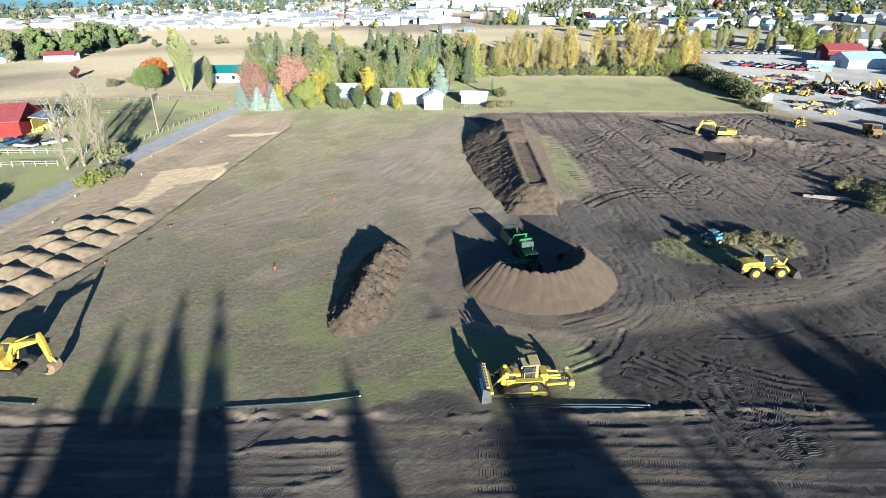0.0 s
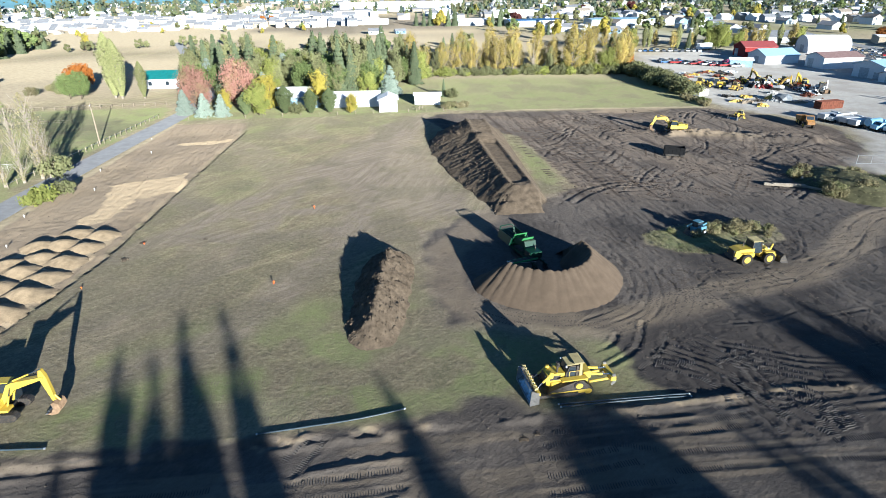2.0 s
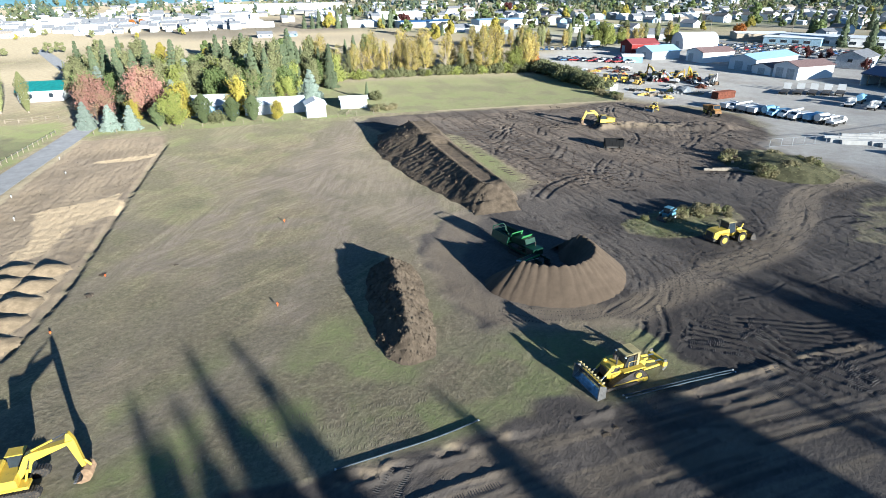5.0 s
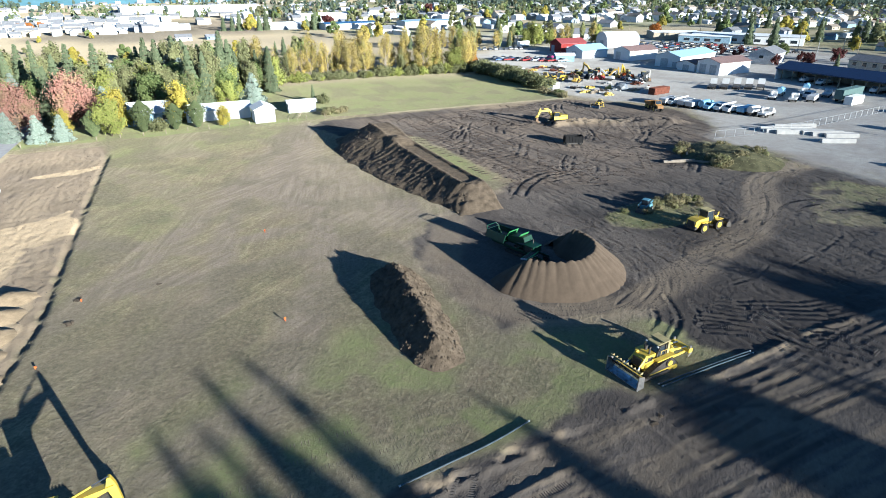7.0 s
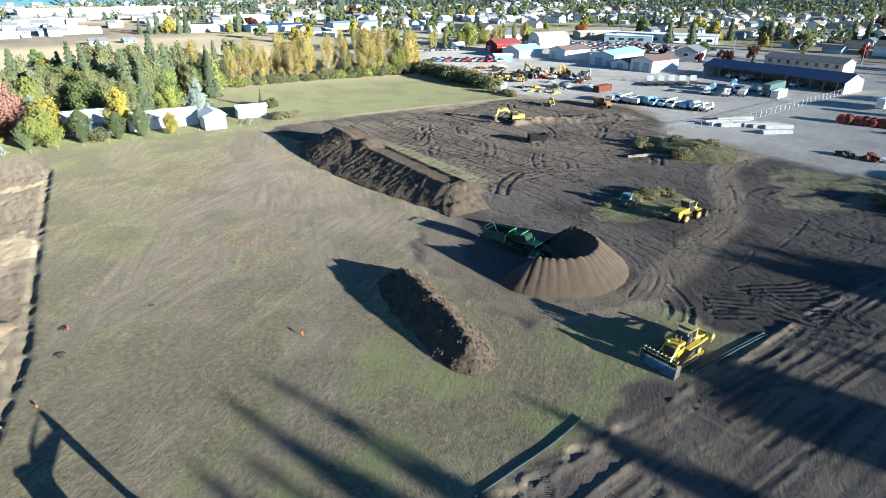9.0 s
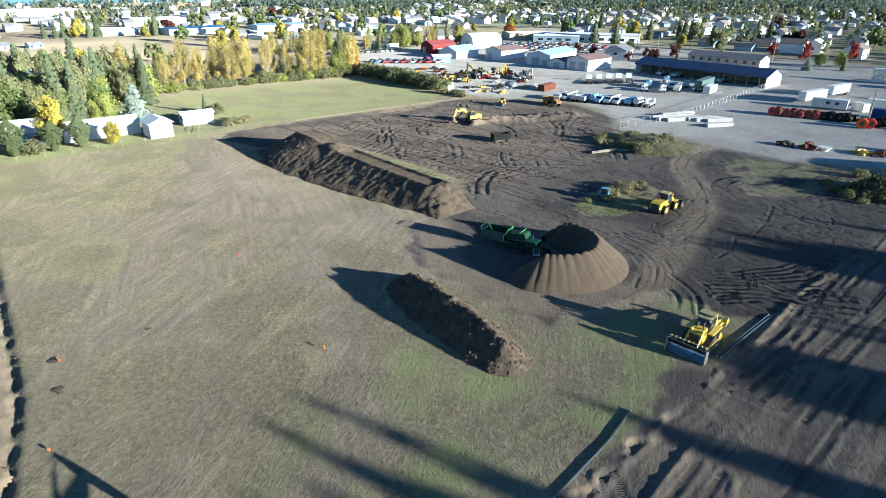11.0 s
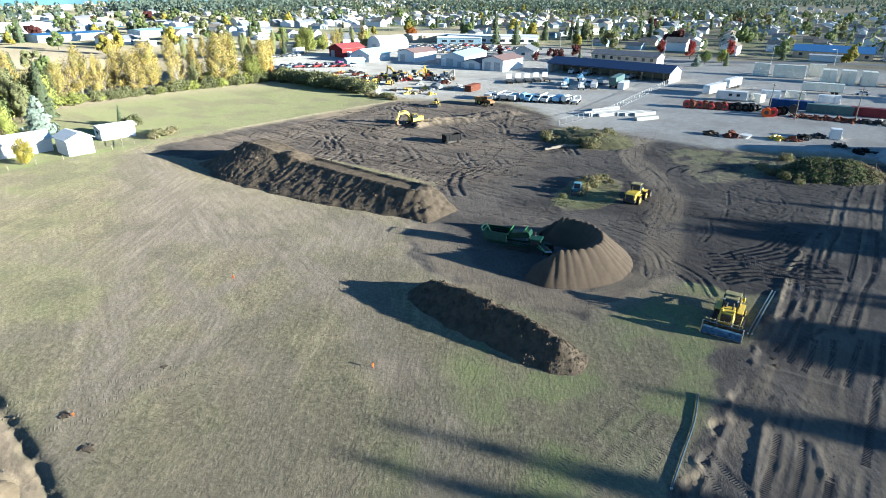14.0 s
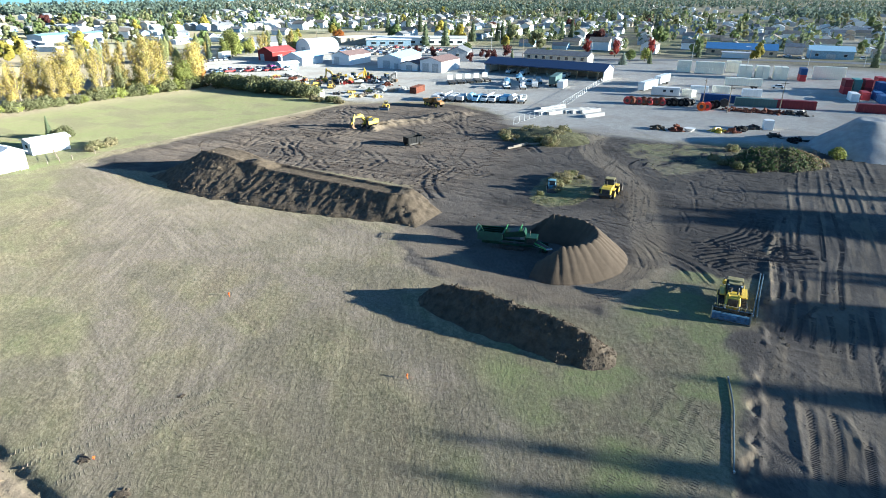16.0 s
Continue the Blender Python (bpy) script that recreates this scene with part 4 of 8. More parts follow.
def column_points(h, base, radius, n, rnd):
    out = []
    for _ in range(n):
        u = rnd.random()
        w = radius * (math.sin(min(u * 1.25 + 0.12, 1) * math.pi * 0.5) if u < 0.7 else (1 - (u - 0.7) / 0.33)) * (0.7 + 0.5 * hashed(int(u * 14), rnd.randrange(5), 6))
        ang = rnd.uniform(0, math.tau)
        k = rnd.uniform(0.35, 1) ** 0.5
        out.append((Vector((math.cos(ang) * w * k, math.sin(ang) * w * k, base + (h - base) * u)), Vector((math.cos(ang), math.sin(ang), 1.2))))
    return out, []


PROTOTYPES = {}


def grow(kind):
    """Builds one tree of a kind: trunk with limbs, and crown. Returns the thing and its height."""
    leaf, form, h, base, radius, n, size, name, label, bark = KINDS[kind]
    rnd = random.Random(kind)
    tree = thing(name, label, "shrub" if name == "shrub" else "tree")
    trunk = Shape()
    top = h * (0.95 if form in ("cone", "column") else 0.72)
    foot = max(0.05, h * 0.019)
    bend = Vector((rnd.uniform(-0.2, 0.2), rnd.uniform(-0.2, 0.2), 0))
    knee = Vector((0, 0, top * 0.5)) + bend
    trunk.rod((0, 0, -0.25), knee, foot, foot * 0.62, 7).rod(knee, (bend.x, bend.y, top), foot * 0.62, foot * 0.12, 6)
    maker = {"round": round_points, "vase": vase_points, "cone": cone_points, "column": column_points}[form]
    points, boughs = maker(h, base, radius, n, rnd)
    if form == "vase":
        for c, r in boughs:
            start = Vector((bend.x * 0.5, bend.y * 0.5, min(rnd.uniform(0.12, 0.4) * h, c.z * 0.7)))
            mid = start.lerp(c, 0.5) + Vector((c.x, c.y, 0)) * 0.12
            trunk.rod(start, mid, foot * 0.42, foot * 0.26, 5, False).rod(mid, c, foot * 0.26, foot * 0.06, 5, False)
            for _ in range(3):
                tip = mid.lerp(c, rnd.uniform(0.2, 0.9)) + Vector((rnd.gauss(0, r), rnd.gauss(0, r), r * rnd.uniform(0.6, 1.6)))
                trunk.rod(mid.lerp(c, rnd.uniform(0.0, 0.5)), tip, foot * 0.14, foot * 0.04, 4, False)
    elif form == "round":
        for c, r in boughs[:14]:
            start = knee * rnd.uniform(0.6, 1.2)
            start.z = min(start.z, c.z * 0.9)
            trunk.rod(start, c, foot * 0.36, foot * 0.08, 5, False)
    elif n < 1000 and form == "column":
        for _ in range(85):
            z = rnd.uniform(base, h * 0.8)
            ang = rnd.uniform(0, math.tau)
            rise = rnd.uniform(0.16, 0.3) * h
            reach = radius * rnd.uniform(0.5, 1.0)
            trunk.rod((0, 0, z), (math.cos(ang) * reach, math.sin(ang) * reach, min(z + rise, h)), foot * 0.22, foot * 0.04, 4, False)
    part("trunk", trunk, bark, tree)
    crown = new("crown", crown_mesh("crown", points, [size * rnd.uniform(0.6, 1.3) for _ in points], LEAF[leaf], rnd, 0.5 if form == "cone" else 0.0))
    crown.parent = tree
    return tree, h


KINDS = {
    "spruce": ("conifer", "cone", 24, 1.5, 4.2, 3200, 0.58, "spruce_tree", "tall dark green spruce with drooping boughs", BARK),
    "shade_maple": ("green", "round", 24, 4.0, 9.0, 3200, 1.2, "leafy_tree", "tall dense green tree of the windbreak", BARK),
    "fir": ("conifer", "cone", 15, 0.8, 3.5, 3400, 0.38, "fir_tree", "dark green fir tree in the grove", BARK),
    "pine": ("olive", "vase", 15, 2.2, 3.4, 3600, 0.36, "pine_tree", "olive green pine with an open crown", BARK),
    "blue_spruce": ("blue", "cone", 9, 0.2, 4.6, 3610, 0.31, "blue_spruce", "pale blue spruce in the garden hedge", BARK),
    "arbor": ("arbor", "column", 6.2, 0.3, 2.0, 2090, 0.27, "arborvitae", "dense dark green arborvitae in the garden hedge", BARK),
    "green": ("green", "round", 11, 1.2, 4.2, 4000, 0.31, "leafy_tree", "green leafy tree with a broad crown", BARK),
    "lime": ("lime", "vase", 9, 0.6, 3.9, 3800, 0.25, "leafy_tree", "yellow-green autumn tree with a full crown", BARK),
    "yellow": ("yellow", "vase", 8, 0.5, 3.0, 3600, 0.23, "autumn_tree", "bright yellow autumn tree with a full crown", BARK),
    "orange": ("orange", "round", 9, 1.0, 4.0, 2470, 0.35, "autumn_tree", "vivid orange autumn tree", BARK),
    "pink": ("pink", "vase", 11, 0.8, 4.6, 6800, 0.24, "autumn_tree", "pinkish red autumn maple with a round crown", BARK),
    "cottonwood": ("gold", "vase", 18, 1.5, 4.4, 4200, 0.27, "cottonwood", "thinning golden cottonwood in the tree row", PALE_BARK),
    "thin_cottonwood": ("gold", "vase", 15, 1.5, 3.8, 1000, 0.23, "cottonwood", "half bare cottonwood with pale limbs", PALE_BARK),
    "poplar": ("poplar", "column", 20, 1.0, 3.0, 4940, 0.33, "lombardy_poplar", "tall narrow yellow-green poplar", PALE_BARK),
    "bare_poplar": ("dry", "column", 15, 0.6, 2.3, 912, 0.19, "bare_poplar", "nearly leafless poplar with pale upright limbs", PALE_BARK),
    "bush": ("olive", "round", 3.0, 0.1, 2.2, 1330, 0.22, "shrub", "olive green bush at the field edge", BARK),
    "lime_bush": ("lime", "round", 2.4, 0.1, 1.7, 1140, 0.19, "shrub", "bright yellow-green roadside bush", BARK),
    "brush": ("dry", "round", 2.6, 0.0, 2.3, 1330, 0.20, "shrub", "tangled brown and green brush", BARK),
    "plum": ("plum", "vase", 6, 0.8, 2.8, 1600, 0.28, "plum_tree", "dark purple-leaved street tree", BARK),
    "red": ("red", "vase", 8, 1.0, 2.4, 1800, 0.27, "autumn_tree", "bright red street maple", BARK),
    "far_fir": ("conifer", "cone", 14, 0.5, 3.2, 627, 0.74, "fir_tree", "dark conifer among the town houses", BARK),
    "far_green": ("green", "round", 9, 0.4, 4.0, 520, 0.95, "leafy_tree", "green leafy tree among the town houses", BARK),
    "far_olive": ("olive", "round", 9, 0.4, 4.0, 520, 0.95, "leafy_tree", "olive green tree among the town houses", BARK),
    "far_yellow": ("yellow", "round", 8, 0.4, 3.4, 520, 0.95, "autumn_tree", "yellow autumn tree among the town houses", BARK),
    "far_orange": ("orange", "round", 8, 0.4, 3.4, 520, 0.95, "autumn_tree", "orange autumn tree among the town houses", BARK),
    "far_plum": ("plum", "round", 7, 0.4, 3.2, 520, 0.95, "plum_tree", "dark purple-leaved tree among the town houses", BARK),
}


def plant(kind, x, y, h=None, group="", spread_by=1.0):
    m = on_ground(x, y, random.uniform(0, 360))
    if kind not in PROTOTYPES:
        tree, nominal = grow(kind)
        PROTOTYPES[kind] = (tree, nominal)
    else:
        tree, nominal = PROTOTYPES[kind]
        tree = copy_thing(tree, Matrix())
    k = (h or nominal) / nominal
    tree.matrix_basis = m @ Matrix.Diagonal((k * spread_by, k * spread_by, k, 1))
    if group:
        tree["group"] = group
    return tree


def shade_tree(tip_x, tip_y, h, wide=1.15, kind="spruce"):
    """A tree of the windbreak in the south, placed by where its top's shadow falls."""
    reach = h / math.tan(radians(SUN_ELEV))
    plant(kind, tip_x - SHADOW.x * reach, tip_y - SHADOW.y * reach, h, "windbreak of tall trees", wide * random.uniform(0.95, 1.05))


for tip_x, tip_y, h in ((-29.3, 66.5, 26), (-34, 66, 25), (-39, 61, 24), (-34.3, 57, 25), (-35.4, 48, 23), (-38.2, 45, 22), (-11.1, 50.4, 25), (-7.2, 41.8, 23), (-30.5, 56, 24)):
    shade_tree(tip_x, tip_y, h, 1.3)
for tip_x, tip_y, h, wide in ((-28.5, 48.5, 23, 0.36), (-33.5, 47.5, 22, 0.42), (-30.5, 44, 21, 0.46), (-8.6, 40.5, 22, 0.2), (4.4, 45.4, 24, 0.3), (5.8, 47.2, 25, 0.55), (8.6, 44.2, 24, 0.34), (8.6, 39.5, 23, 0.5), (5.6, 41.0, 24, 0.46),
                              (36.4, 56.0, 25, 0.5), (40.0, 52.0, 26, 0.5), (43.0, 46.0, 25, 0.5), (37.0, 47, 24, 0.42), (40, 40, 24, 0.7), (20.3, 37.6, 22, 0.22), (22.8, 36.8, 22, 0.2)):
    shade_tree(tip_x, tip_y, h, wide, "shade_maple")
for tip_x, tip_y, h in ((31.6, 60.6, 27), (33.6, 56.5, 26), (54.6, 53.5, 25), (6.0, 49.0, 26)):
    shade_tree(tip_x, tip_y, h, 1.4)

# garden hedge at the north edge of the field
for kind, x, y, h in (("blue_spruce", -64, 184, 7.5), ("blue_spruce", -57.5, 180, 7.0), ("blue_spruce", -52.5, 179.5, 6.6), ("pink", -63, 193, 13), ("pink", -50, 195, 14.5),
                      ("yellow", -52.5, 183.5, 7), ("lime", -42, 179, 9.5), ("yellow", -40, 187, 10.5), ("arbor", -45.8, 180, 6.5), ("arbor", -34.5, 180, 8), ("bush", -31, 179.5, 3.2),
                      ("arbor", -27, 179.5, 6.8), ("arbor", -21.5, 179.5, 7.0), ("yellow", -25.5, 189, 11), ("yellow", -15.2, 178.5, 5.6), ("blue_spruce", -2.5, 203, 10.5),
                      ("blue_spruce", -43, 199, 10), ("lime", -10, 206, 8), ("green", -30, 204, 12)):
    plant(kind, x, y, h, "garden hedge and trees")


# ---- earth-moving machines, nose along +x ----
def wheel(parent, x, y, r, w, name="wheel", rim_mat=None):
    s = -1 if y < 0 else 1
    outline = []
    for k in range(18):
        for da, q in ((-0.07, 0.92), (-0.04, 1.0), (0.04, 1.0), (0.07, 0.92)):
            a = k / 18 * math.tau + da * 2
            outline.append((x + math.cos(a) * r * q, r + math.sin(a) * r * q))
    tyre = Shape().slab(outline, y - w / 2, y + w / 2)
    ob = part(name, tyre, RUBBER, parent)
    rim = Shape().rod((x, y + s * (w / 2 - 0.05), r), (x, y + s * (w / 2 + 0.03), r), r * 0.55, n=16).rod((x, y + s * w / 2, r), (x, y + s * (w / 2 + 0.09), r), r * 0.22, n=10)
    part("rim", rim, rim_mat or YELLOW, ob)
    return ob


def crawler(parent, profile, y, w, material=STEEL_DARK):
    """A track: the belt round an (x, z) outline, with a grouser on every shoe."""
    belt = Shape().slab(profile, y - w / 2, y + w / 2)
    k = len(profile)
    for i in range(k):
        a, b = Vector((profile[i][0], 0, profile[i][1])), Vector((profile[(i + 1) % k][0], 0, profile[(i + 1) % k][1]))
        way = b - a
        count = max(1, int(way.length / 0.22))
        tilt = -math.degrees(math.atan2(way.z, way.x))
        for j in range(count):
            p = a + way * ((j + 0.5) / count)
            belt.box((p.x, y, p.z), (0.07, w * 1.02, 0.14), (0, tilt, 0))
    return part("track", belt, material, parent, "worn steel crawler track")


def ram(parent, a, b, r):
    a, b = Vector(a), Vector(b)
    mid = a.lerp(b, 0.58)
    ob = part("hydraulic_cylinder", Shape().rod(a, mid, r), YELLOW, parent)
    part("piston_rod", Shape().rod(mid, b, r * 0.55), CHROME, ob)


TIPPER_ORANGE = surface("dusty_orange_paint", (0.42, 0.21, 0.06), 0.6, dark=0.75, light=1.15, scale=1.2, fine=9, grime=(0.16, 0.12, 0.08), grime_at=0.5)
DUSTY = surface("dusty_canopy", (0.40, 0.34, 0.17), 0.75, dark=0.75, light=1.15, scale=1.5, fine=9, grime=(0.24, 0.19, 0.12))
BUCKET_BROWN = surface("soil_stained_steel", (0.27, 0.18, 0.11), 0.7, dark=0.6, light=1.3, scale=2.5, fine=9)


def bulldozer(at, size=1.0, ripper=True, label="yellow crawler bulldozer with raised blade and ripper"):
    d = thing("bulldozer", label, "bulldozer", at=at @ Matrix.Scale(size, 4))
    loop = [(1.75, 0.12), (1.95, 0.45), (1.75, 0.85), (0.9, 1.25), (-0.35, 1.72), (-0.95, 1.75), (-1.25, 1.45), (-1.95, 0.6), (-1.9, 0.25), (-1.6, 0.05), (1.4, 0.05)]
    for y in (-1.15, 1.15):
        crawler(d, loop, y, 0.6)
        s = 1 if y > 0 else -1
        part("track_frame", Shape().box((0, y + s * 0.18, 0.5), (2.9, 0.36, 0.4), bevel=0.06).rod((1.5, y + s * 0.1, 0.48), (1.5, y + s * 0.36, 0.48), 0.33, n=14).rod((-1.55, y + s * 0.1, 0.42), (-1.55, y + s * 0.36, 0.42), 0.3, n=14), YELLOW, d)
        sprocket = part("sprocket", Shape().rod((-0.65, y - 0.1, 1.3), (-0.65, y + s * 0.42, 1.3), 0.42, n=18), STEEL_DARK, d)
        part("final_drive_hub", Shape().rod((-0.65, y + s * 0.3, 1.3), (-0.65, y + s * 0.5, 1.3), 0.3, n=16), YELLOW, sprocket)
        part("fender", Shape().box((-0.3, y, 1.92), (2.3, 0.62, 0.12), bevel=0.03), YELLOW, d)
        part("push_arm", Shape().box((1.15, s * 1.62, 0.52), (3.5, 0.22, 0.32), (0, -3, 0), 0.04), STEEL_DARK, d)
        ram(d, (1.55, s * 0.62, 2.35), (2.75, s * 0.75, 0.95), 0.11)
        part("lift_trunnion", Shape().box((1.52, s * 0.58, 2.2), (0.35, 0.3, 0.7), bevel=0.05), YELLOW, d)
    part("hull", Shape().box((-0.1, 0, 0.95), (3.3, 1.6, 0.9), bevel=0.08), YELLOW, d)
    part("engine_hood", Shape().slab([(0.35, 1.3), (0.35, 2.35), (1.0, 2.38), (1.85, 2.25), (1.95, 1.1), (1.7, 0.95)], -0.62, 0.62), YELLOW, d)
    part("radiator_grille", Shape().box((1.97, 0, 1.65), (0.08, 1.05, 1.0), bevel=0.02), STEEL_DARK, d)
    part("exhaust_stack", Shape().rod((0.95, 0.38, 2.3), (0.95, 0.38, 3.05), 0.09).rod((0.95, 0.38, 3.05), (0.88, 0.38, 3.2), 0.08), STEEL_DARK, d)
    part("air_cleaner", Shape().rod((0.62, -0.38, 2.3), (0.62, -0.38, 2.85), 0.16).rod((0.62, -0.38, 2.85), (0.62, -0.38, 2.95), 0.2), STEEL_DARK, d)
    cab = part("cab", Shape().slab([(0.32, 1.75), (0.28, 2.4), (0.02, 3.15), (-1.05, 3.15), (-1.2, 1.75)], -0.78, 0.78), STEEL_DARK, d)
    for y in (-0.79, 0.79):
        s = 1 if y > 0 else -1
        part("cab_window", Shape().slab([(0.18, 2.35), (-0.02, 3.05), (-0.5, 3.05), (-0.5, 1.95), (0.18, 1.95)], y, y + s * 0.02), GLASS_DARK, cab)
        part("cab_pillar", Shape().box((-0.62, y + s * 0.03, 2.45), (0.14, 0.12, 1.45)), STEEL_DARK, cab)
    part("windscreen", Shape().box((0.17, 0, 2.76), (0.02, 1.3, 0.7), (0, -19, 0)), GLASS_DARK, cab)
    part("rops_canopy", Shape().box((-0.78, 0, 3.42), (0.9, 1.7, 0.14), bevel=0.05).box((-0.95, 0.8, 2.6), (0.26, 0.18, 1.6)).box((-0.95, -0.8, 2.6), (0.26, 0.18, 1.6)), DUSTY, d)
    part("cab_roof", Shape().box((-0.3, 0, 3.22), (1.1, 1.4, 0.12), bevel=0.04), DUSTY, d)
    for y in (-0.7, 0.7):
        part("headlight", Shape().box((0.3, y, 3.12), (0.14, 0.2, 0.16), bevel=0.03), WHITE_PAINT, d)
        part("hood_side_vent", Shape().box((1.15, y * 0.9, 1.85), (0.9, 0.03, 0.5)), STEEL_DARK, d)
        part("grab_rail", Shape().rod((0.1, y * 1.45, 2.0), (0.1, y * 1.45, 2.7), 0.025, n=6).rod((0.1, y * 1.45, 2.7), (-0.9, y * 1.45, 2.7), 0.025, n=6), YELLOW_PALE, d)
    for k in range(4):
        part("roller", Shape().rod((-1.0 + k * 0.62, -1.5, 0.24), (-1.0 + k * 0.62, 1.5, 0.24), 0.17, n=10), STEEL_DARK, d)
    part("fuel_tank", Shape().box((-1.62, 0, 1.75), (0.75, 1.6, 0.85), bevel=0.12), YELLOW, d)
    curve = [(3.1 + 0.55 * (abs(k - 4) / 4) ** 1.8 - 0.05 * k / 4, 0.10 + k * 0.2) for k in range(9)]
    blade = part("blade", Shape().slab(curve + [(x - 0.12, z) for x, z in curve[::-1]], -2.0, 2.0), BLADE_STEEL, d, "dark polished steel blade")
    part("cutting_edge", Shape().box((3.68, 0, 0.12), (0.06, 4.02, 0.26), (0, 18, 0)), STEEL_WORN, blade)
    for y in (-2.0, 2.0):
        part("blade_end_plate", Shape().slab([(3.72, 0.0), (3.62, 1.75), (2.95, 1.45), (2.9, 0.1)], y - 0.05, y + 0.05), STEEL_WORN, blade)
    ribs = Shape()
    for k in range(9):
        ribs.box((3.16, -1.8 + k * 0.45, 1.83), (0.3, 0.06, 0.24))
    part("spill_guard", ribs.box((3.3, 0, 1.95), (0.06, 3.9, 0.05)), DUSTY, blade)
    part("blade_back_beam", Shape().box((2.85, 0, 0.95), (0.3, 3.4, 0.35), bevel=0.04), YELLOW, blade)
    if ripper:
        rip = part("ripper_frame", Shape().box((-3.9, 0, 1.15), (0.5, 2.3, 0.5), bevel=0.06), YELLOW, d)
        for y in (-0.65, 0.65):
            part("ripper_link", Shape().rod((-1.9, y, 0.85), (-3.8, y, 0.95), 0.13), YELLOW, rip)
            ram(d, (-1.95, y * 0.8, 1.7), (-3.85, y * 0.8, 1.35), 0.13)
        for y in (-1.0, 1.0):
            part("ripper_shank", Shape().slab([(-3.75, 1.7), (-4.05, 1.7), (-4.2, 0.7), (-3.85, 0.35), (-3.7, 0.5), (-3.9, 0.9)], y - 0.06, y + 0.06), STEEL_WORN, rip)
    return d


def wheel_loader(at, label="yellow wheel loader with bucket lowered near the weeds"):
    d = thing("wheel_loader", label, "wheel loader", at=at)
    for x in (-1.65, 1.65):
        for y in (-1.05, 1.05):
            wheel(d, x, y, 0.82, 0.62)
    part("rear_frame", Shape().box((-1.5, 0, 1.1), (2.9, 1.1, 0.7), bevel=0.06), YELLOW, d)
    hood = part("engine_hood", Shape().slab([(-0.5, 1.3), (-0.5, 2.25), (-2.5, 2.2), (-3.2, 2.0), (-3.35, 1.0), (-2.9, 0.85)], -0.85, 0.85), YELLOW, d)
    part("rear_grille", Shape().box((-3.33, 0, 1.55), (0.08, 1.3, 0.85)), STEEL_DARK, hood)
    part("counterweight", Shape().box((-3.25, 0, 0.95), (0.5, 2.1, 0.5), bevel=0.08), STEEL_DARK, d)
    part("exhaust_stack", Shape().rod((-1.5, 0.3, 2.2), (-1.5, 0.3, 3.0), 0.08), STEEL_DARK, d)
    cab = part("cab", Shape().slab([(0.55, 1.5), (0.65, 2.2), (0.4, 3.15), (-0.75, 3.15), (-0.85, 1.5)], -0.75, 0.75), GLASS_DARK, d, "dark glazed cab")
    part("cab_roof", Shape().box((-0.15, 0, 3.24), (1.5, 1.7, 0.16), bevel=0.05), DUSTY, cab)
    for x, lean in ((0.5, -13), (-0.78, 4)):
        for y in (-0.75, 0.75):
            part("cab_pillar", Shape().box((x, y, 2.4), (0.1, 0.1, 1.65), (0, lean, 0)), STEEL_DARK, cab)
    part("front_frame", Shape().box((1.5, 0, 1.1), (1.7, 0.9, 0.8), bevel=0.06).box((1.35, 0, 1.75), (0.6, 0.7, 0.7), bevel=0.06), YELLOW, d)
    for y in (-0.55, 0.55):
        part("lift_arm", Shape().slab([(1.05, 2.0), (1.3, 2.2), (2.4, 1.65), (3.35, 0.75), (3.35, 0.45), (3.05, 0.55), (2.1, 1.25)], y - 0.09, y + 0.09), YELLOW, d)
        part("fender", Shape().box((1.6, y * 1.9, 1.72), (1.5, 0.62, 0.08), bevel=0.02), YELLOW, d)
        part("rear_fender", Shape().box((-1.6, y * 1.9, 1.75), (1.5, 0.62, 0.08), bevel=0.02), YELLOW, d)
        ram(d, (1.0, y * 0.85, 1.05), (2.5, y * 0.85, 1.35), 0.09)
    part("tilt_lever", Shape().box((2.55, 0, 1.75), (0.2, 0.16, 1.3), (0, 20, 0)), YELLOW, d)
    bucket = [(3.3, 0.95), (3.15, 0.35), (3.5, 0.05), (4.45, 0.05), (4.45, 0.12), (3.6, 0.16), (3.32, 0.42), (3.45, 0.9), (3.75, 1.25), (3.65, 1.3)]
    b = part("bucket", Shape().slab(bucket, -1.5, 1.5), STEEL_DARK, d, "dark steel bucket")
    for y in (-1.5, 1.5):
        part("bucket_side", Shape().slab([(3.3, 0.95), (3.15, 0.35), (3.5, 0.05), (4.4, 0.05), (3.75, 1.25)], y - 0.03, y + 0.03), STEEL_DARK, b)
    for y in (-0.5, 0.5):
        part("headlight", Shape().box((1.7, y * 1.2, 2.05), (0.16, 0.24, 0.2), bevel=0.03), WHITE_PAINT, d)
    return d


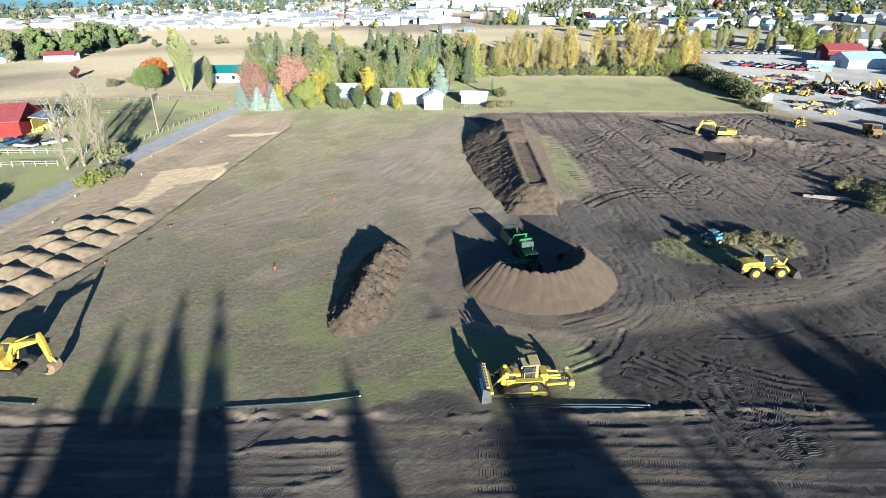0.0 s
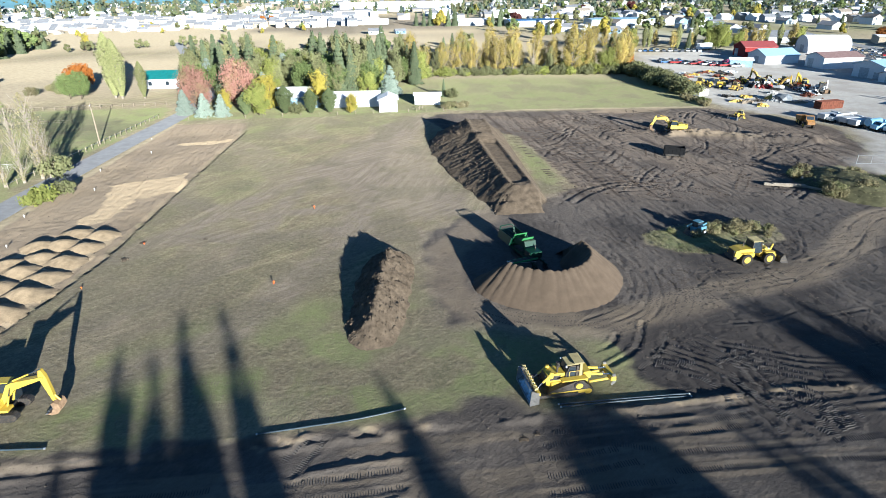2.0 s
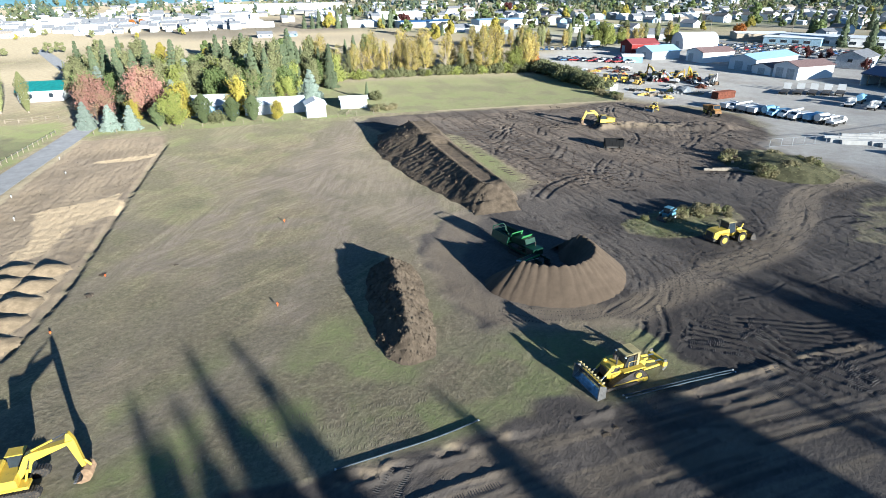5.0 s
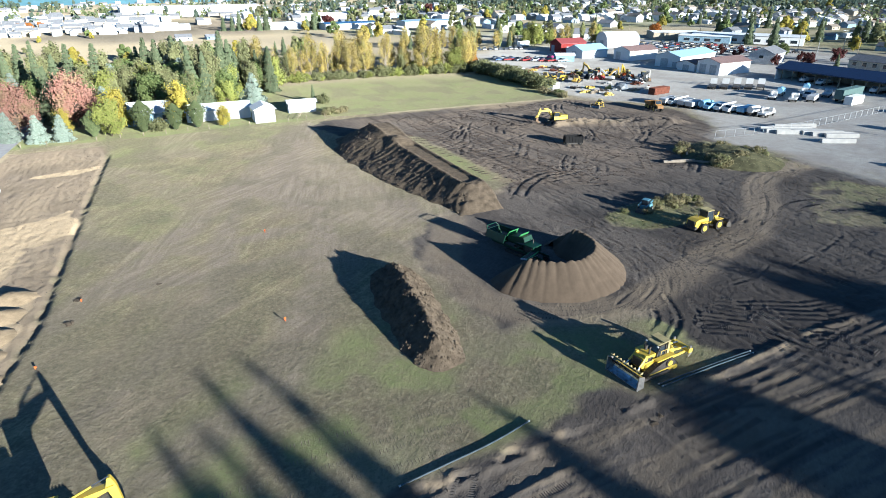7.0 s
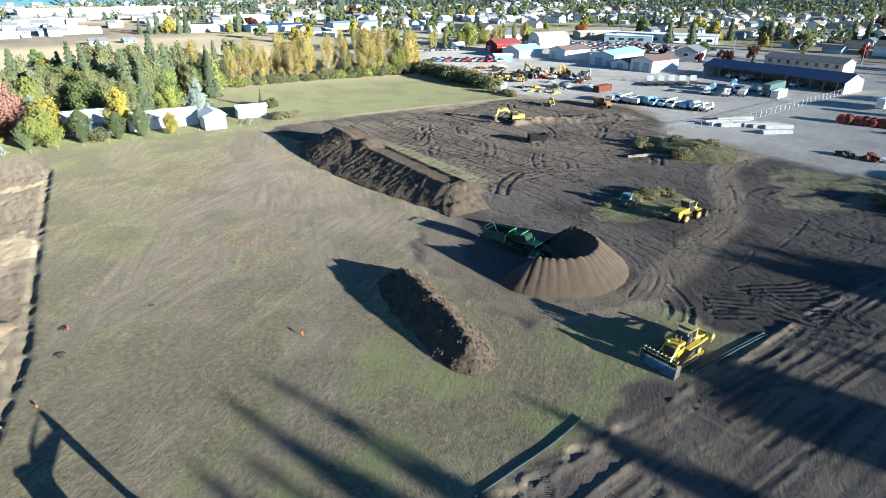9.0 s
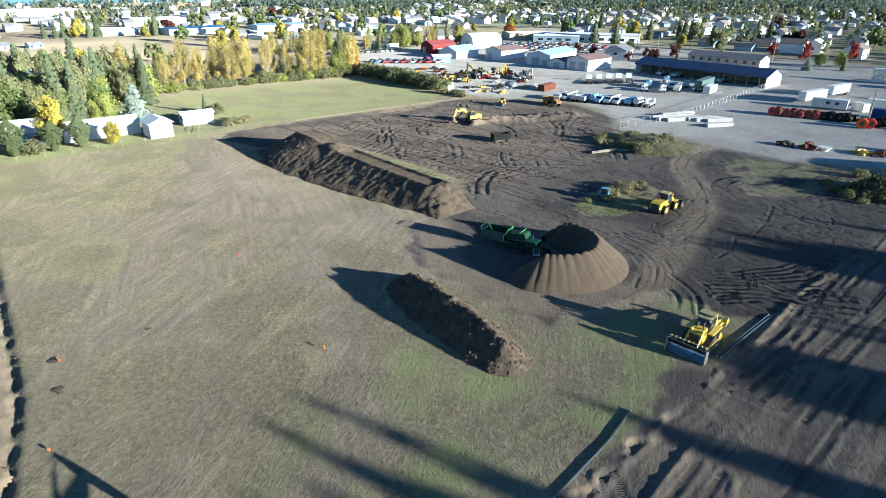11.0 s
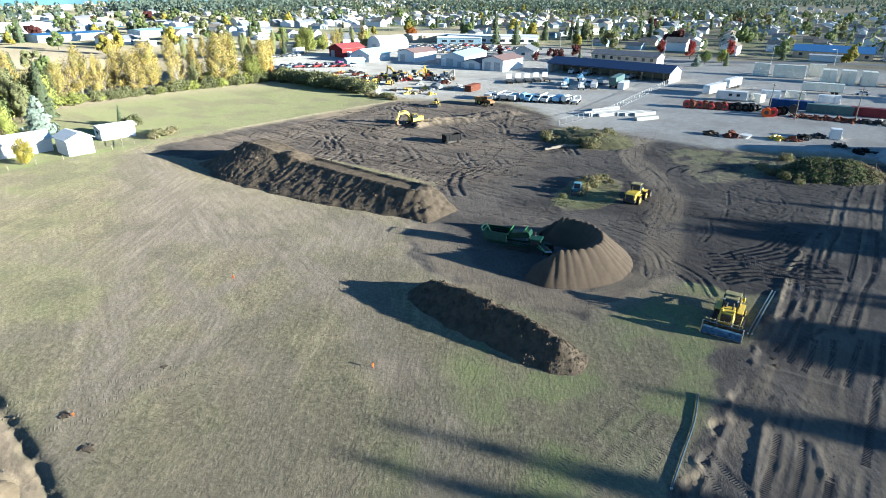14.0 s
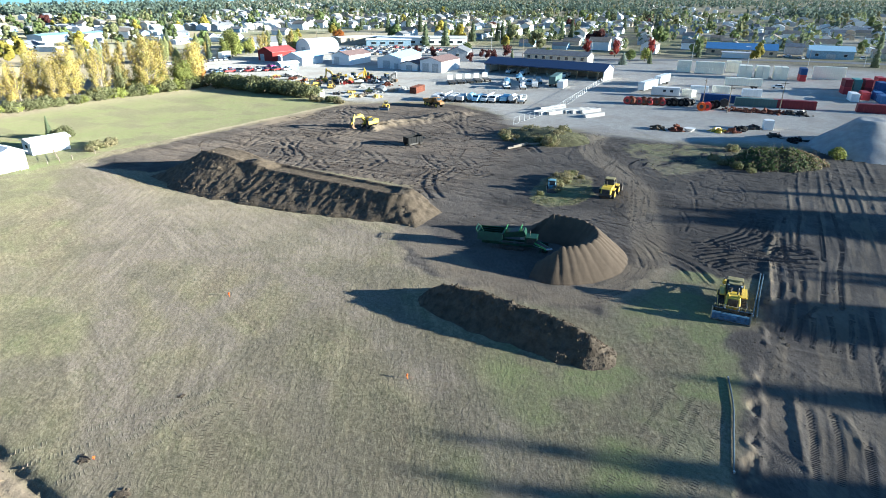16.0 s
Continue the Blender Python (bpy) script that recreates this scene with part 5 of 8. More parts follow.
def excavator(at, boom, size=1.0, swing=0.0, label="yellow tracked excavator with its bucket on the grass"):
    """boom: (x, z) of the boom's knee, the stick's top and the bucket pin."""
    d = thing("excavator", label, "excavator", at=at @ Matrix.Scale(size, 4))
    loop = [(1.95, 0.2), (2.2, 0.5), (1.95, 0.85), (-1.95, 0.85), (-2.2, 0.5), (-1.95, 0.2), (-1.6, 0.04), (1.6, 0.04)]
    for y in (-1.15, 1.15):
        crawler(d, loop, y, 0.6)
        part("track_frame", Shape().box((0, y, 0.46), (3.4, 0.64, 0.36), bevel=0.05), STEEL_DARK, d)
    part("undercarriage", Shape().box((0, 0, 0.6), (2.0, 1.8, 0.45), bevel=0.06).rod((0, 0, 0.8), (0, 0, 1.02), 0.7, n=18), STEEL_DARK, d)
    house = part("house", Shape().box((-0.7, 0, 1.5), (3.0, 2.6, 0.9), (0, 0, swing), 0.12).box((-0.2, -0.85, 1.15), (3.4, 0.9, 0.25)), YELLOW, d)
    part("engine_cover", Shape().box((-1.25, 0, 2.1), (1.5, 2.4, 0.4), bevel=0.12), YELLOW, house)
    part("counterweight", Shape().rod((-2.1, 0, 1.1), (-2.1, 0, 2.1), 1.0, n=20).box((-2.1, 0, 1.6), (0.9, 2.5, 0.95), bevel=0.2), YELLOW, d, "rounded yellow counterweight")
    cab = part("cab", Shape().slab([(1.35, 1.1), (1.4, 2.2), (1.1, 2.95), (0.0, 2.95), (-0.15, 1.1)], 0.35, 1.3), GLASS_DARK, d, "dark glazed cab")
    part("cab_roof", Shape().box((0.5, 0.83, 3.0), (1.3, 1.02, 0.1), bevel=0.04), YELLOW, cab)
    part("cab_door_panel", Shape().box((0.6, 1.31, 1.55), (1.45, 0.04, 0.9)), YELLOW, cab)
    (kx, kz), (sx, sz), (bx, bz) = boom
    foot = Vector((0.55, -0.15, 1.6))
    lower = Shape().slab([(0.4, 1.35), (0.75, 1.3), (kx + 0.1, kz - 0.42), (sx, sz - 0.2), (sx + 0.12, sz + 0.05), (kx - 0.1, kz + 0.3), (kx - 0.5, kz + 0.1)], -0.45, 0.12)
    part("boom", lower, YELLOW, d)
    for y in (-0.62, 0.28):
        ram(d, (1.15, y, 1.25), (kx - 0.15, y, kz - 0.15), 0.09)
    way = Vector((bx - sx, bz - sz)).normalized()
    side = Vector((-way.y, way.x))
    back = Vector((sx, sz)) - way * 0.7
    out = [back + side * 0.1, back - side * 0.1, Vector((sx, sz)) - side * 0.4, Vector((bx, bz)) - side * 0.14, Vector((bx, bz)) + side * 0.14, Vector((sx, sz)) + side * 0.25]
    part("stick", Shape().slab([(v.x, v.y) for v in out], -0.34, 0.02), YELLOW, d)
    ram(d, (kx, -0.16, kz + 0.35), (back.x, -0.16, back.y), 0.08)
    curl = [(0.05, 0.25), (0.45, 0.05), (0.55, -0.5), (0.2, -1.0), (-0.45, -1.15), (-0.75, -1.0), (-0.35, -0.85), (-0.1, -0.4), (-0.2, 0.1)]
    b = part("bucket", Shape().slab([(bx + u, bz + v) for u, v in curl], -0.75, 0.43), BUCKET_BROWN, d, "worn brown steel bucket")
    for k in range(5):
        part("bucket_tooth", Shape().box((bx - 0.82, -0.66 + k * 0.25, bz - 1.02), (0.28, 0.09, 0.08), (0, -15, 0)), STEEL_WORN, b)
    part("bucket_link", Shape().rod((bx + 0.05, -0.16, bz + 0.7), (bx + 0.42, -0.16, bz + 0.1), 0.1), YELLOW, d)
    rail = Shape()
    for x in (-1.9, -0.4):
        rail.rod((x, -1.25, 1.9), (x, -1.25, 2.7), 0.025, n=6)
    part("handrail", rail.rod((-1.9, -1.25, 2.7), (-0.4, -1.25, 2.7), 0.025, n=6), STEEL_DARK, d)
    return d


def screener(at):
    """A mobile soil screener: hopper at the back, screen box, and a stacking conveyor at the front."""
    d = thing("soil_screener", "dark green mobile soil screener beside the sifted pile", "soil screener", at=at)
    for y in (-1.0, 1.0):
        crawler(d, [(1.6, 0.15), (1.75, 0.4), (1.6, 0.7), (-1.6, 0.7), (-1.75, 0.4), (-1.6, 0.15)], y, 0.45)
        part("main_beam", Shape().box((0.2, y * 0.85, 1.15), (10.2, 0.16, 0.42), bevel=0.02), GREEN_PAINT, d)
    part("cross_members", Shape().box((-3, 0, 1.05), (0.2, 1.8, 0.25)).box((0, 0, 1.05), (0.2, 1.8, 0.25)).box((3.2, 0, 1.05), (0.2, 1.8, 0.25)), GREEN_PAINT, d)
    hopper = part("hopper", Shape().slab([(-5.6, 3.3), (-4.9, 1.6), (-2.2, 1.6), (-1.6, 3.2), (-1.72, 3.2), (-2.3, 1.75), (-4.8, 1.75), (-5.45, 3.3)], -1.35, 1.35), GREEN_PAINT, d)
    for y, lean in ((-1.55, -14), (1.55, 14)):
        part("hopper_wall", Shape().box((-3.55, y, 2.65), (3.9, 0.08, 1.5), (lean, 0, 0)), GREEN_PAINT, hopper)
    part("grid_bars", Shape().box((-3.6, -0.8, 3.15), (3.4, 0.07, 0.1)).box((-3.6, 0, 3.15), (3.4, 0.07, 0.1)).box((-3.6, 0.8, 3.15), (3.4, 0.07, 0.1)), GREEN_PAINT, hopper)
    part("back_hoop", Shape().rod((-5.6, -1.3, 3.2), (-5.9, -1.0, 3.75), 0.09).rod((-5.9, -1.0, 3.75), (-5.9, 1.0, 3.75), 0.09).rod((-5.9, 1.0, 3.75), (-5.6, 1.3, 3.2), 0.09), GREEN_PAINT, hopper)
    part("feeder_belt", Shape().box((-1.6, 0, 2.2), (3.4, 1.0, 0.14), (0, -14, 0)), RUBBER, d)
    part("screen_box", Shape().slab([(-1.5, 2.4), (-1.5, 3.3), (1.6, 4.05), (1.9, 3.2), (1.5, 2.9)], -0.95, 0.95), GREEN_PAINT, d)
    part("screen_mesh", Shape().box((0.05, 0, 3.72), (2.7, 1.7, 0.05), (0, -13.5, 0)), STEEL_DARK, d)
    part("hinged_flap", Shape().box((-1.35, 0, 3.75), (0.08, 2.2, 1.0), (0, 22, 0)), GREEN_LIGHT, d, "bright green hinged side flap")
    part("side_flap", Shape().box((0.9, 0, 4.15), (0.07, 1.9, 0.75), (0, 30, 0)), GREEN_LIGHT, d, "bright green raised flap")
    engine = part("engine_housing", Shape().box((2.7, 0, 2.2), (1.9, 2.0, 1.3), bevel=0.08), GREEN_PAINT, d)
    for y in (-1.01, 1.01):
        part("engine_louvre", Shape().box((2.7, y, 2.2), (1.3, 0.04, 0.9)), STEEL_DARK, engine)
    part("exhaust_stack", Shape().rod((2.4, 0.5, 2.8), (2.4, 0.5, 3.6), 0.07), STEEL_DARK, engine)
    swing = pose(3.3, 0, 0, 0, 0, -66)
    # the beams' brighter green stands in for sunlight falling on them
    tail = part("stacking_conveyor", Shape().box((3.0, 0.42, 2.45), (6.4, 0.08, 0.3), (0, -15, 0)).box((3.0, -0.42, 2.45), (6.4, 0.08, 0.3), (0, -15, 0)), GREEN_LIGHT, d)
    part("conveyor_belt", Shape().box((3.0, 0, 2.58), (6.5, 0.76, 0.06), (0, -15, 0)), RUBBER, tail)
    part("head_drum", Shape().rod((6.1, -0.45, 3.32), (6.1, 0.45, 3.32), 0.16), GALV, tail)
    part("conveyor_brace", Shape().rod((0.4, 0.5, 1.2), (4.2, 0.42, 2.6), 0.05, n=6).rod((0.4, -0.5, 1.2), (4.2, -0.42, 2.6), 0.05, n=6), GALV, tail)
    tail.matrix_basis = swing
    for x, y in ((4.2, -0.9), (4.2, 0.9)):
        part("support_leg", Shape().box((x, y, 0.75), (0.16, 0.16, 1.5)).box((x, y, 0.05), (0.4, 0.4, 0.1)), GREEN_PAINT, d)
    for y in (-0.8, 0.8):
        wheel(d, 4.9, y, 0.5, 0.3, rim_mat=GREEN_PAINT)
    part("control_box", Shape().box((1.2, 1.25, 1.7), (0.7, 0.4, 0.7), bevel=0.03), WHITE_PAINT, d, "white control box")
    return d


def dump_bin(at):
    d = thing("dump_bin", "black steel tipping bin standing on bare soil", "bin", at=at)
    part("floor_plate", Shape().box((0, 0, 0.62), (4.6, 2.2, 0.1)), BLACK_PAINT, d)
    for y in (-1.1, 1.1):
        part("side_wall", Shape().box((0, y, 1.4), (4.6, 0.08, 1.6)), BLACK_PAINT, d)
        for k in range(6):
            part("rib", Shape().box((-2.1 + k * 0.84, y * 1.05, 1.4), (0.1, 0.1, 1.6)), BLACK_PAINT, d)
        part("skid", Shape().box((0, y * 0.6, 0.34), (4.7, 0.18, 0.5)), STEEL_DARK, d)
    for x in (-2.3, 2.3):
        part("end_wall", Shape().box((x, 0, 1.4), (0.08, 2.2, 1.6)), BLACK_PAINT, d)
    for x in (-1.7, 1.7):
        for y in (-1, 1):
            wheel(d, x, y, 0.3, 0.2, rim_mat=STEEL_DARK)
    return d


def dump_truck(at):
    d = thing("dump_truck", "dusty orange articulated dump truck on the soil", "dump truck", at=at)
    for x in (-2.9, -1.4, 2.3):
        for y in (-1.1, 1.1):
            wheel(d, x, y, 0.8, 0.55)
    part("chassis", Shape().box((-0.6, 0, 1.1), (6.6, 0.9, 0.4)), STEEL_DARK, d)
    bed = part("dump_body", Shape().slab([(-4.4, 2.1), (-3.9, 1.4), (-0.2, 1.4), (0.3, 2.9), (0.1, 2.95), (-0.4, 1.55), (-3.8, 1.55), (-4.3, 2.2)], -1.3, 1.3), TIPPER_ORANGE, d)
    for y in (-1.35, 1.35):
        part("body_side", Shape().slab([(-4.4, 2.1), (-3.9, 1.4), (-0.2, 1.4), (0.3, 2.9), (-0.1, 2.75)], y - 0.06, y + 0.06), TIPPER_ORANGE, bed)
    cab = part("cab", Shape().slab([(1.0, 1.3), (1.0, 3.1), (2.1, 3.1), (2.4, 2.2), (2.4, 1.3)], -1.0, 1.0), TIPPER_ORANGE, d)
    part("windscreen", Shape().box((2.28, 0, 2.65), (0.04, 1.7, 0.85), (0, -18, 0)), GLASS_DARK, cab)
    for y in (-1.01, 1.01):
        part("side_window", Shape().box((1.55, y, 2.6), (0.8, 0.03, 0.7)), GLASS_DARK, cab)
    part("hood", Shape().slab([(2.4, 1.2), (2.4, 2.15), (3.7, 1.85), (3.9, 1.2)], -0.9, 0.9), TIPPER_ORANGE, d)
    return d


bulldozer(on_ground(7.0, 45.35, 184) @ Matrix.Diagonal((1.13, 1.0, 0.93, 1)))
wheel_loader(on_ground(41.2, 68.6, 1.5))
excavator(on_ground(-44.9, 48.7, -3), ((2.0, 3.25), (4.75, 4.0), (5.1, 1.2)))
excavator(on_ground(66.3, 140.2, 168, 1.02), ((2.6, 3.6), (5.0, 3.4), (5.6, 1.6)), label="yellow tracked excavator digging at the soil bank")
screener(on_ground(10.4, 74.3, -75, 0.92) @ Matrix.Diagonal((1, 1, 0.82, 1)))
dump_bin(on_ground(55.8, 119.7, -24, 0.92))
bulldozer(on_ground(91.0, 151.8, 200), 0.72, False, "small yellow crawler dozer grading the soil")
dump_truck(on_ground(103.0, 141.0, 250))


# ---- road and fences in the west ----
def ribbon(name, path, width, material, label, category, lift=0.05):
    """A road along (x, y) knots with a slight crown."""
    s = Shape()
    rows = []
    for i, (x, y) in enumerate(path):
        a, b = path[max(i - 1, 0)], path[min(i + 1, len(path) - 1)]
        n = Vector((a[1] - b[1], b[0] - a[0], 0)).normalized()
        rows.append([s.bm.verts.new((x + n.x * width * k, y + n.y * width * k, lift + h)) for k, h in ((-0.52, -0.2), (-0.5, 0), (0, 0.05), (0.5, 0), (0.52, -0.2))])
    for a, b in zip(rows, rows[1:]):
        for k in range(4):
            s.bm.faces.new((a[k], a[k + 1], b[k + 1], b[k]))
    return solid(name, s, material, label, category, kind="structure")


ribbon("road", arc([(-84, 20), (-78.5, 62), (-75.3, 90), (-72.6, 119), (-69.4, 148), (-65.8, 176), (-64, 200), (-68, 232), (-90, 300), (-130, 420)]), 5.7, ASPHALT, "narrow grey asphalt country lane", "road")
ribbon("town_road", arc([(300, 420), (268, 330), (256, 250), (262, 180), (280, 120), (318, 60), (330, 0), (334, -80)]), 9, ASPHALT, "grey town street with verges", "road", 0.08)


def fence(a, b, gap, height, post, rails, material, label, post_r=0.07):
    """A fence of single posts with rails from a to b."""
    a, b = Vector(a), Vector(b)
    f = thing("fence", label, "fence", at=pose(a.x, a.y, 0))
    count = max(2, round((b - a).length / gap) + 1)
    first = None
    for k in range(count):
        p = (b - a) * (k / (count - 1))
        z = floor_z(a.x + p.x, a.y + p.y)
        if first is None:
            first = part("post", Shape().rod((0, 0, -0.2), (0, 0, height), post_r, n=6), post, f)
        else:
            ob = new("post", first.data)
            ob.parent = f
            ob.location = (p.x, p.y, z)
    for h in rails:
        part("rail", Shape().rod((0, 0, h), (b.x - a.x, b.y - a.y, h), 0.035, n=5), material, f)
    return f


fence((-61, 175.6), (12, 176.2), 5.2, 1.0, WOOD, (), WOOD, "row of short pale posts along the lawn", 0.09)
fence((-79.5, 118), (-70.5, 180), 2.6, 1.2, WOOD, (0.9,), GALV, "wooden post and wire fence along the lane", 0.08)
fence((-120, 131.5), (-83, 131), 3.0, 1.3, WHITE_PAINT, (0.5, 0.9, 1.25), WHITE_PAINT, "white rail paddock fence")
fence((-96, 121), (-84, 121.5), 2.4, 1.2, WHITE_PAINT, (0.6, 1.1), WHITE_PAINT, "short white rail fence beside the drive")
fence((-190, 190), (-74, 200), 3.2, 1.2, WOOD, (0.6, 1.1), WOOD, "long wooden paddock fence", 0.09)
fence((-135, 172), (-92, 176), 3.0, 1.2, WOOD, (0.6, 1.1), WOOD, "weathered wooden corral fence", 0.09)
fence((90, 108), (117, 104.5), 3.0, 1.9, GALV, (0.1, 1.85), GALV, "galvanised chain link yard fence", 0.05)
fence((117, 104.5), (187, 109.5), 3.0, 1.9, GALV, (0.1, 1.85), GALV, "galvanised chain link yard fence", 0.05)
fence((14, 199), (4, 176), 2.8, 1.1, WOOD, (0.5, 1.0), WOOD, "old wooden fence by the pasture")


def utility_pole(x, y, h, lamp=False):
    p = thing("street_lamp" if lamp else "utility_pole", "grey street lamp on a tall mast" if lamp else "weathered wooden utility pole with crossarm", "lamp" if lamp else "pole", at=on_ground(x, y, random.uniform(0, 180)))
    part("mast", Shape().rod((0, 0, -0.3), (0, 0, h), 0.17, 0.11, 8), CONCRETE if lamp else WOOD, p)
    if lamp:
        part("lamp_arm", Shape().rod((0, 0, h - 0.2), (1.8, 0, h), 0.06, n=6), GALV, p)
        part("lamp_head", Shape().box((2.0, 0, h), (0.8, 0.3, 0.16), bevel=0.04), WHITE_PAINT, p)
    else:
        arm = part("crossarm", Shape().box((0, 0, h - 0.7), (2.2, 0.12, 0.14)), WOOD, p)
        for k in (-0.95, 0.0, 0.95):
            part("insulator", Shape().rod((k, 0, h - 0.63), (k, 0, h - 0.4), 0.06, n=6), WHITE_PAINT, arm)


for x, y, h in ((-75.3, 150.7, 10), (-66, 196, 9.5), (146, 66, 9), (152, 44, 9), (140, 58, 8), (256, 173, 12), (358, 349, 13), (268, 330, 12), (300, 230, 12)):
    utility_pole(x, y, h)
for x, y, h in ((308, 210, 11), (262, 195, 10), (275, 140, 10), (254, 85, 12), (246, 60, 12), (262, 36, 11), (312, 10, 11)):
    utility_pole(x, y, h, True)


# ---- buildings ----
ROOFS = {
    "navy": surface("navy_roof", (0.030, 0.055, 0.125), 0.5, light=1.25),
    "brown": surface("brown_roof", (0.22, 0.15, 0.14), 0.7),
    "pale_blue": surface("pale_blue_roof", (0.38, 0.56, 0.68), 0.5, dark=0.9),
    "red": surface("red_roof", (0.36, 0.085, 0.08), 0.55),
    "white": surface("white_roof", (0.56, 0.58, 0.60), 0.6, dark=0.9, vary=0.1),
    "slate": surface("slate_shingle_roof", (0.20, 0.205, 0.22), 0.85, scale=0.8, vary=0.3),
    "tan": surface("tan_shingle_roof", (0.30, 0.255, 0.21), 0.85, scale=0.8, vary=0.3),
    "teal": surface("teal_roof", (0.03, 0.22, 0.21), 0.5),
    "blue": surface("blue_roof", (0.07, 0.20, 0.42), 0.5),
}
WALLS = {
    "white": surface("white_siding", (0.83, 0.83, 0.83), 0.7, dark=0.94, light=1.05, vary=0.06),
    "red": surface("red_barn_siding", (0.34, 0.045, 0.04), 0.75),
    "cream": surface("cream_siding", (0.62, 0.56, 0.46), 0.75, vary=0.15),
    "grey": surface("grey_siding", (0.52, 0.54, 0.56), 0.75, vary=0.2),
    "blue": surface("blue_siding", (0.33, 0.47, 0.58), 0.7, vary=0.15),
    "tan": surface("tan_siding", (0.54, 0.46, 0.35), 0.75, vary=0.2),
}
PORTAL = surface("shaded_doorway", (0.06, 0.055, 0.05), 0.8)
DOOR_GREY = surface("grey_roller_door", (0.55, 0.57, 0.58), 0.6)
YELLOW_WALL = surface("yellow_barn_board", (0.62, 0.47, 0.14), 0.8)


def gabled(name, label, x, y, length, width, eaves, pitch, yaw, wall, roof, doors=(), windows=(), category="building", group="", arch=False, trims=True):
    """A building with its ridge along its own x. doors, windows: (side, along, w, h, sill); side w/e: gable ends, n/s: long sides."""
    b = thing(name, label, category, group, at=pose(x, y, 0, 0, 0, yaw))
    half, rise = width / 2, width / 2 * pitch
    outline = [(-half, -0.3), (half, -0.3), (half, eaves)] + ([(half * math.cos(a / 8 * math.pi), eaves + rise * math.sin(a / 8 * math.pi)) for a in range(1, 8)] if arch else [(0, eaves + rise)]) + [(-half, eaves)]
    s = Shape()
    ends = [[s.bm.verts.new((ex, v, w)) for v, w in outline] for ex in (-length / 2, length / 2)]
    s.bm.faces.new(ends[0])
    s.bm.faces.new(ends[1][::-1])
    for i in range(len(outline)):
        j = (i + 1) % len(outline)
        s.bm.faces.new((ends[0][i], ends[0][j], ends[1][j], ends[1][i]))
    part("wall", s, wall, b)
    over, t = 0.45, 0.16
    top = outline[2:] if arch else [(half + over, eaves - over * pitch), (0, eaves + rise), (-half - over, eaves - over * pitch)]
    prof = [(v, w + 0.03) for v, w in top] + [(v, w + t + 0.03) for v, w in top[::-1]]
    r = Shape()
    ends = [[r.bm.verts.new((ex, v, w)) for v, w in prof] for ex in (-length / 2 - over, length / 2 + over)]
    k = len(prof)
    for e in ends:
        for i in range(k // 2 - 1):
            r.bm.faces.new((e[i], e[i + 1], e[k - 2 - i], e[k - 1 - i]))
    for i in range(k):
        j = (i + 1) % k
        r.bm.faces.new((ends[0][i], ends[0][j], ends[1][j], ends[1][i]))
    part("roof", r, roof, b)
    for name_, mat, depth, items in (("door", DOOR_GREY, 0.08, doors), ("window", GLASS_DARK, 0.06, windows)):
        for side, along, w, h, sill in items:
            if side in "we":
                ex = (length / 2 + depth / 2) * (1 if side == "e" else -1)
                ob = part(name_, Shape().box((ex, along, sill + h / 2), (depth, w, h)), mat, b)
                if name_ == "window" and trims:
                    part("frame", Shape().box((ex, along, sill - 0.06), (depth + 0.06, w + 0.2, 0.1)).box((ex, along, sill + h + 0.06), (depth + 0.06, w + 0.2, 0.1)), WHITE_PAINT, ob)
            else:
                ey = (half + depth / 2) * (1 if side == "n" else -1)
                ob = part(name_, Shape().box((along, ey, sill + h / 2), (w, depth, h)), mat, b)
                if name_ == "window" and trims:
                    part("frame", Shape().box((along, ey, sill - 0.06), (w + 0.2, depth + 0.06, 0.1)).box((along, ey, sill + h + 0.06), (w + 0.2, depth + 0.06, 0.1)), WHITE_PAINT, ob)
    return b


W, R = WALLS, ROOFS
gabled("red_barn", "red metal barn with red roof beside the car yard", 181, 283.5, 16, 11, 4.6, 0.40, -4, W["red"], R["red"], (("w", 2.4, 3, 3.4, 0), ("s", -3, 3, 3, 0)))
gabled("blue_roofed_shed", "white shed with a pale blue roof", 174, 259, 17, 12, 3.6, 0.40, 4, W["white"], R["pale_blue"], (("w", 0, 3, 3, 0),))
gabled("small_shed", "small pale blue-grey metal shed", 152, 249, 9, 5, 2.9, 0.3, -24, W["blue"], R["white"], (("w", 0, 2, 2.2, 0),))
gabled("hoop_building", "white arched storage building", 224, 292, 20, 15, 2.5, 0.75, -14, W["white"], R["white"], (("w", 0, 4, 3.5, 0),), arch=True)
gabled("storage_shed", "white metal shed with a brown roof", 189, 240, 18, 11, 4.6, 0.30, 0, W["white"], R["brown"], (("w", 2.4, 3.2, 3.6, 0),))
gabled("storage_shed", "long white metal shed with a pale blue roof", 195, 214, 32, 12, 4.6, 0.30, 14, W["white"], R["pale_blue"], (("w", 1.5, 3.6, 3.6, 0), ("w", -3.5, 2, 2.4, 0)))
gabled("storage_shed", "low white shed with a brown roof", 185, 198.5, 15, 8.5, 3.0, 0.30, 6, W["white"], R["brown"], (("w", 0, 3, 2.5, 0),))
gabled("storage_shed", "white metal shed with a plum brown roof", 187, 186.5, 19, 11, 4.8, 0.30, 2, W["white"], R["brown"], (("w", 2.6, 3.2, 3.8, 0), ("w", -2.4, 3.2, 3.8, 0)))
gabled("dark_roofed_hall", "low hall with a dark slate roof", 232, 345, 26, 16, 3.6, 0.35, -10, W["grey"], R["slate"])
gabled("flat_roofed_store", "low tan storefront with a pale roof", 296, 318, 30, 18, 4, 0.06, -30, W["tan"], R["white"])
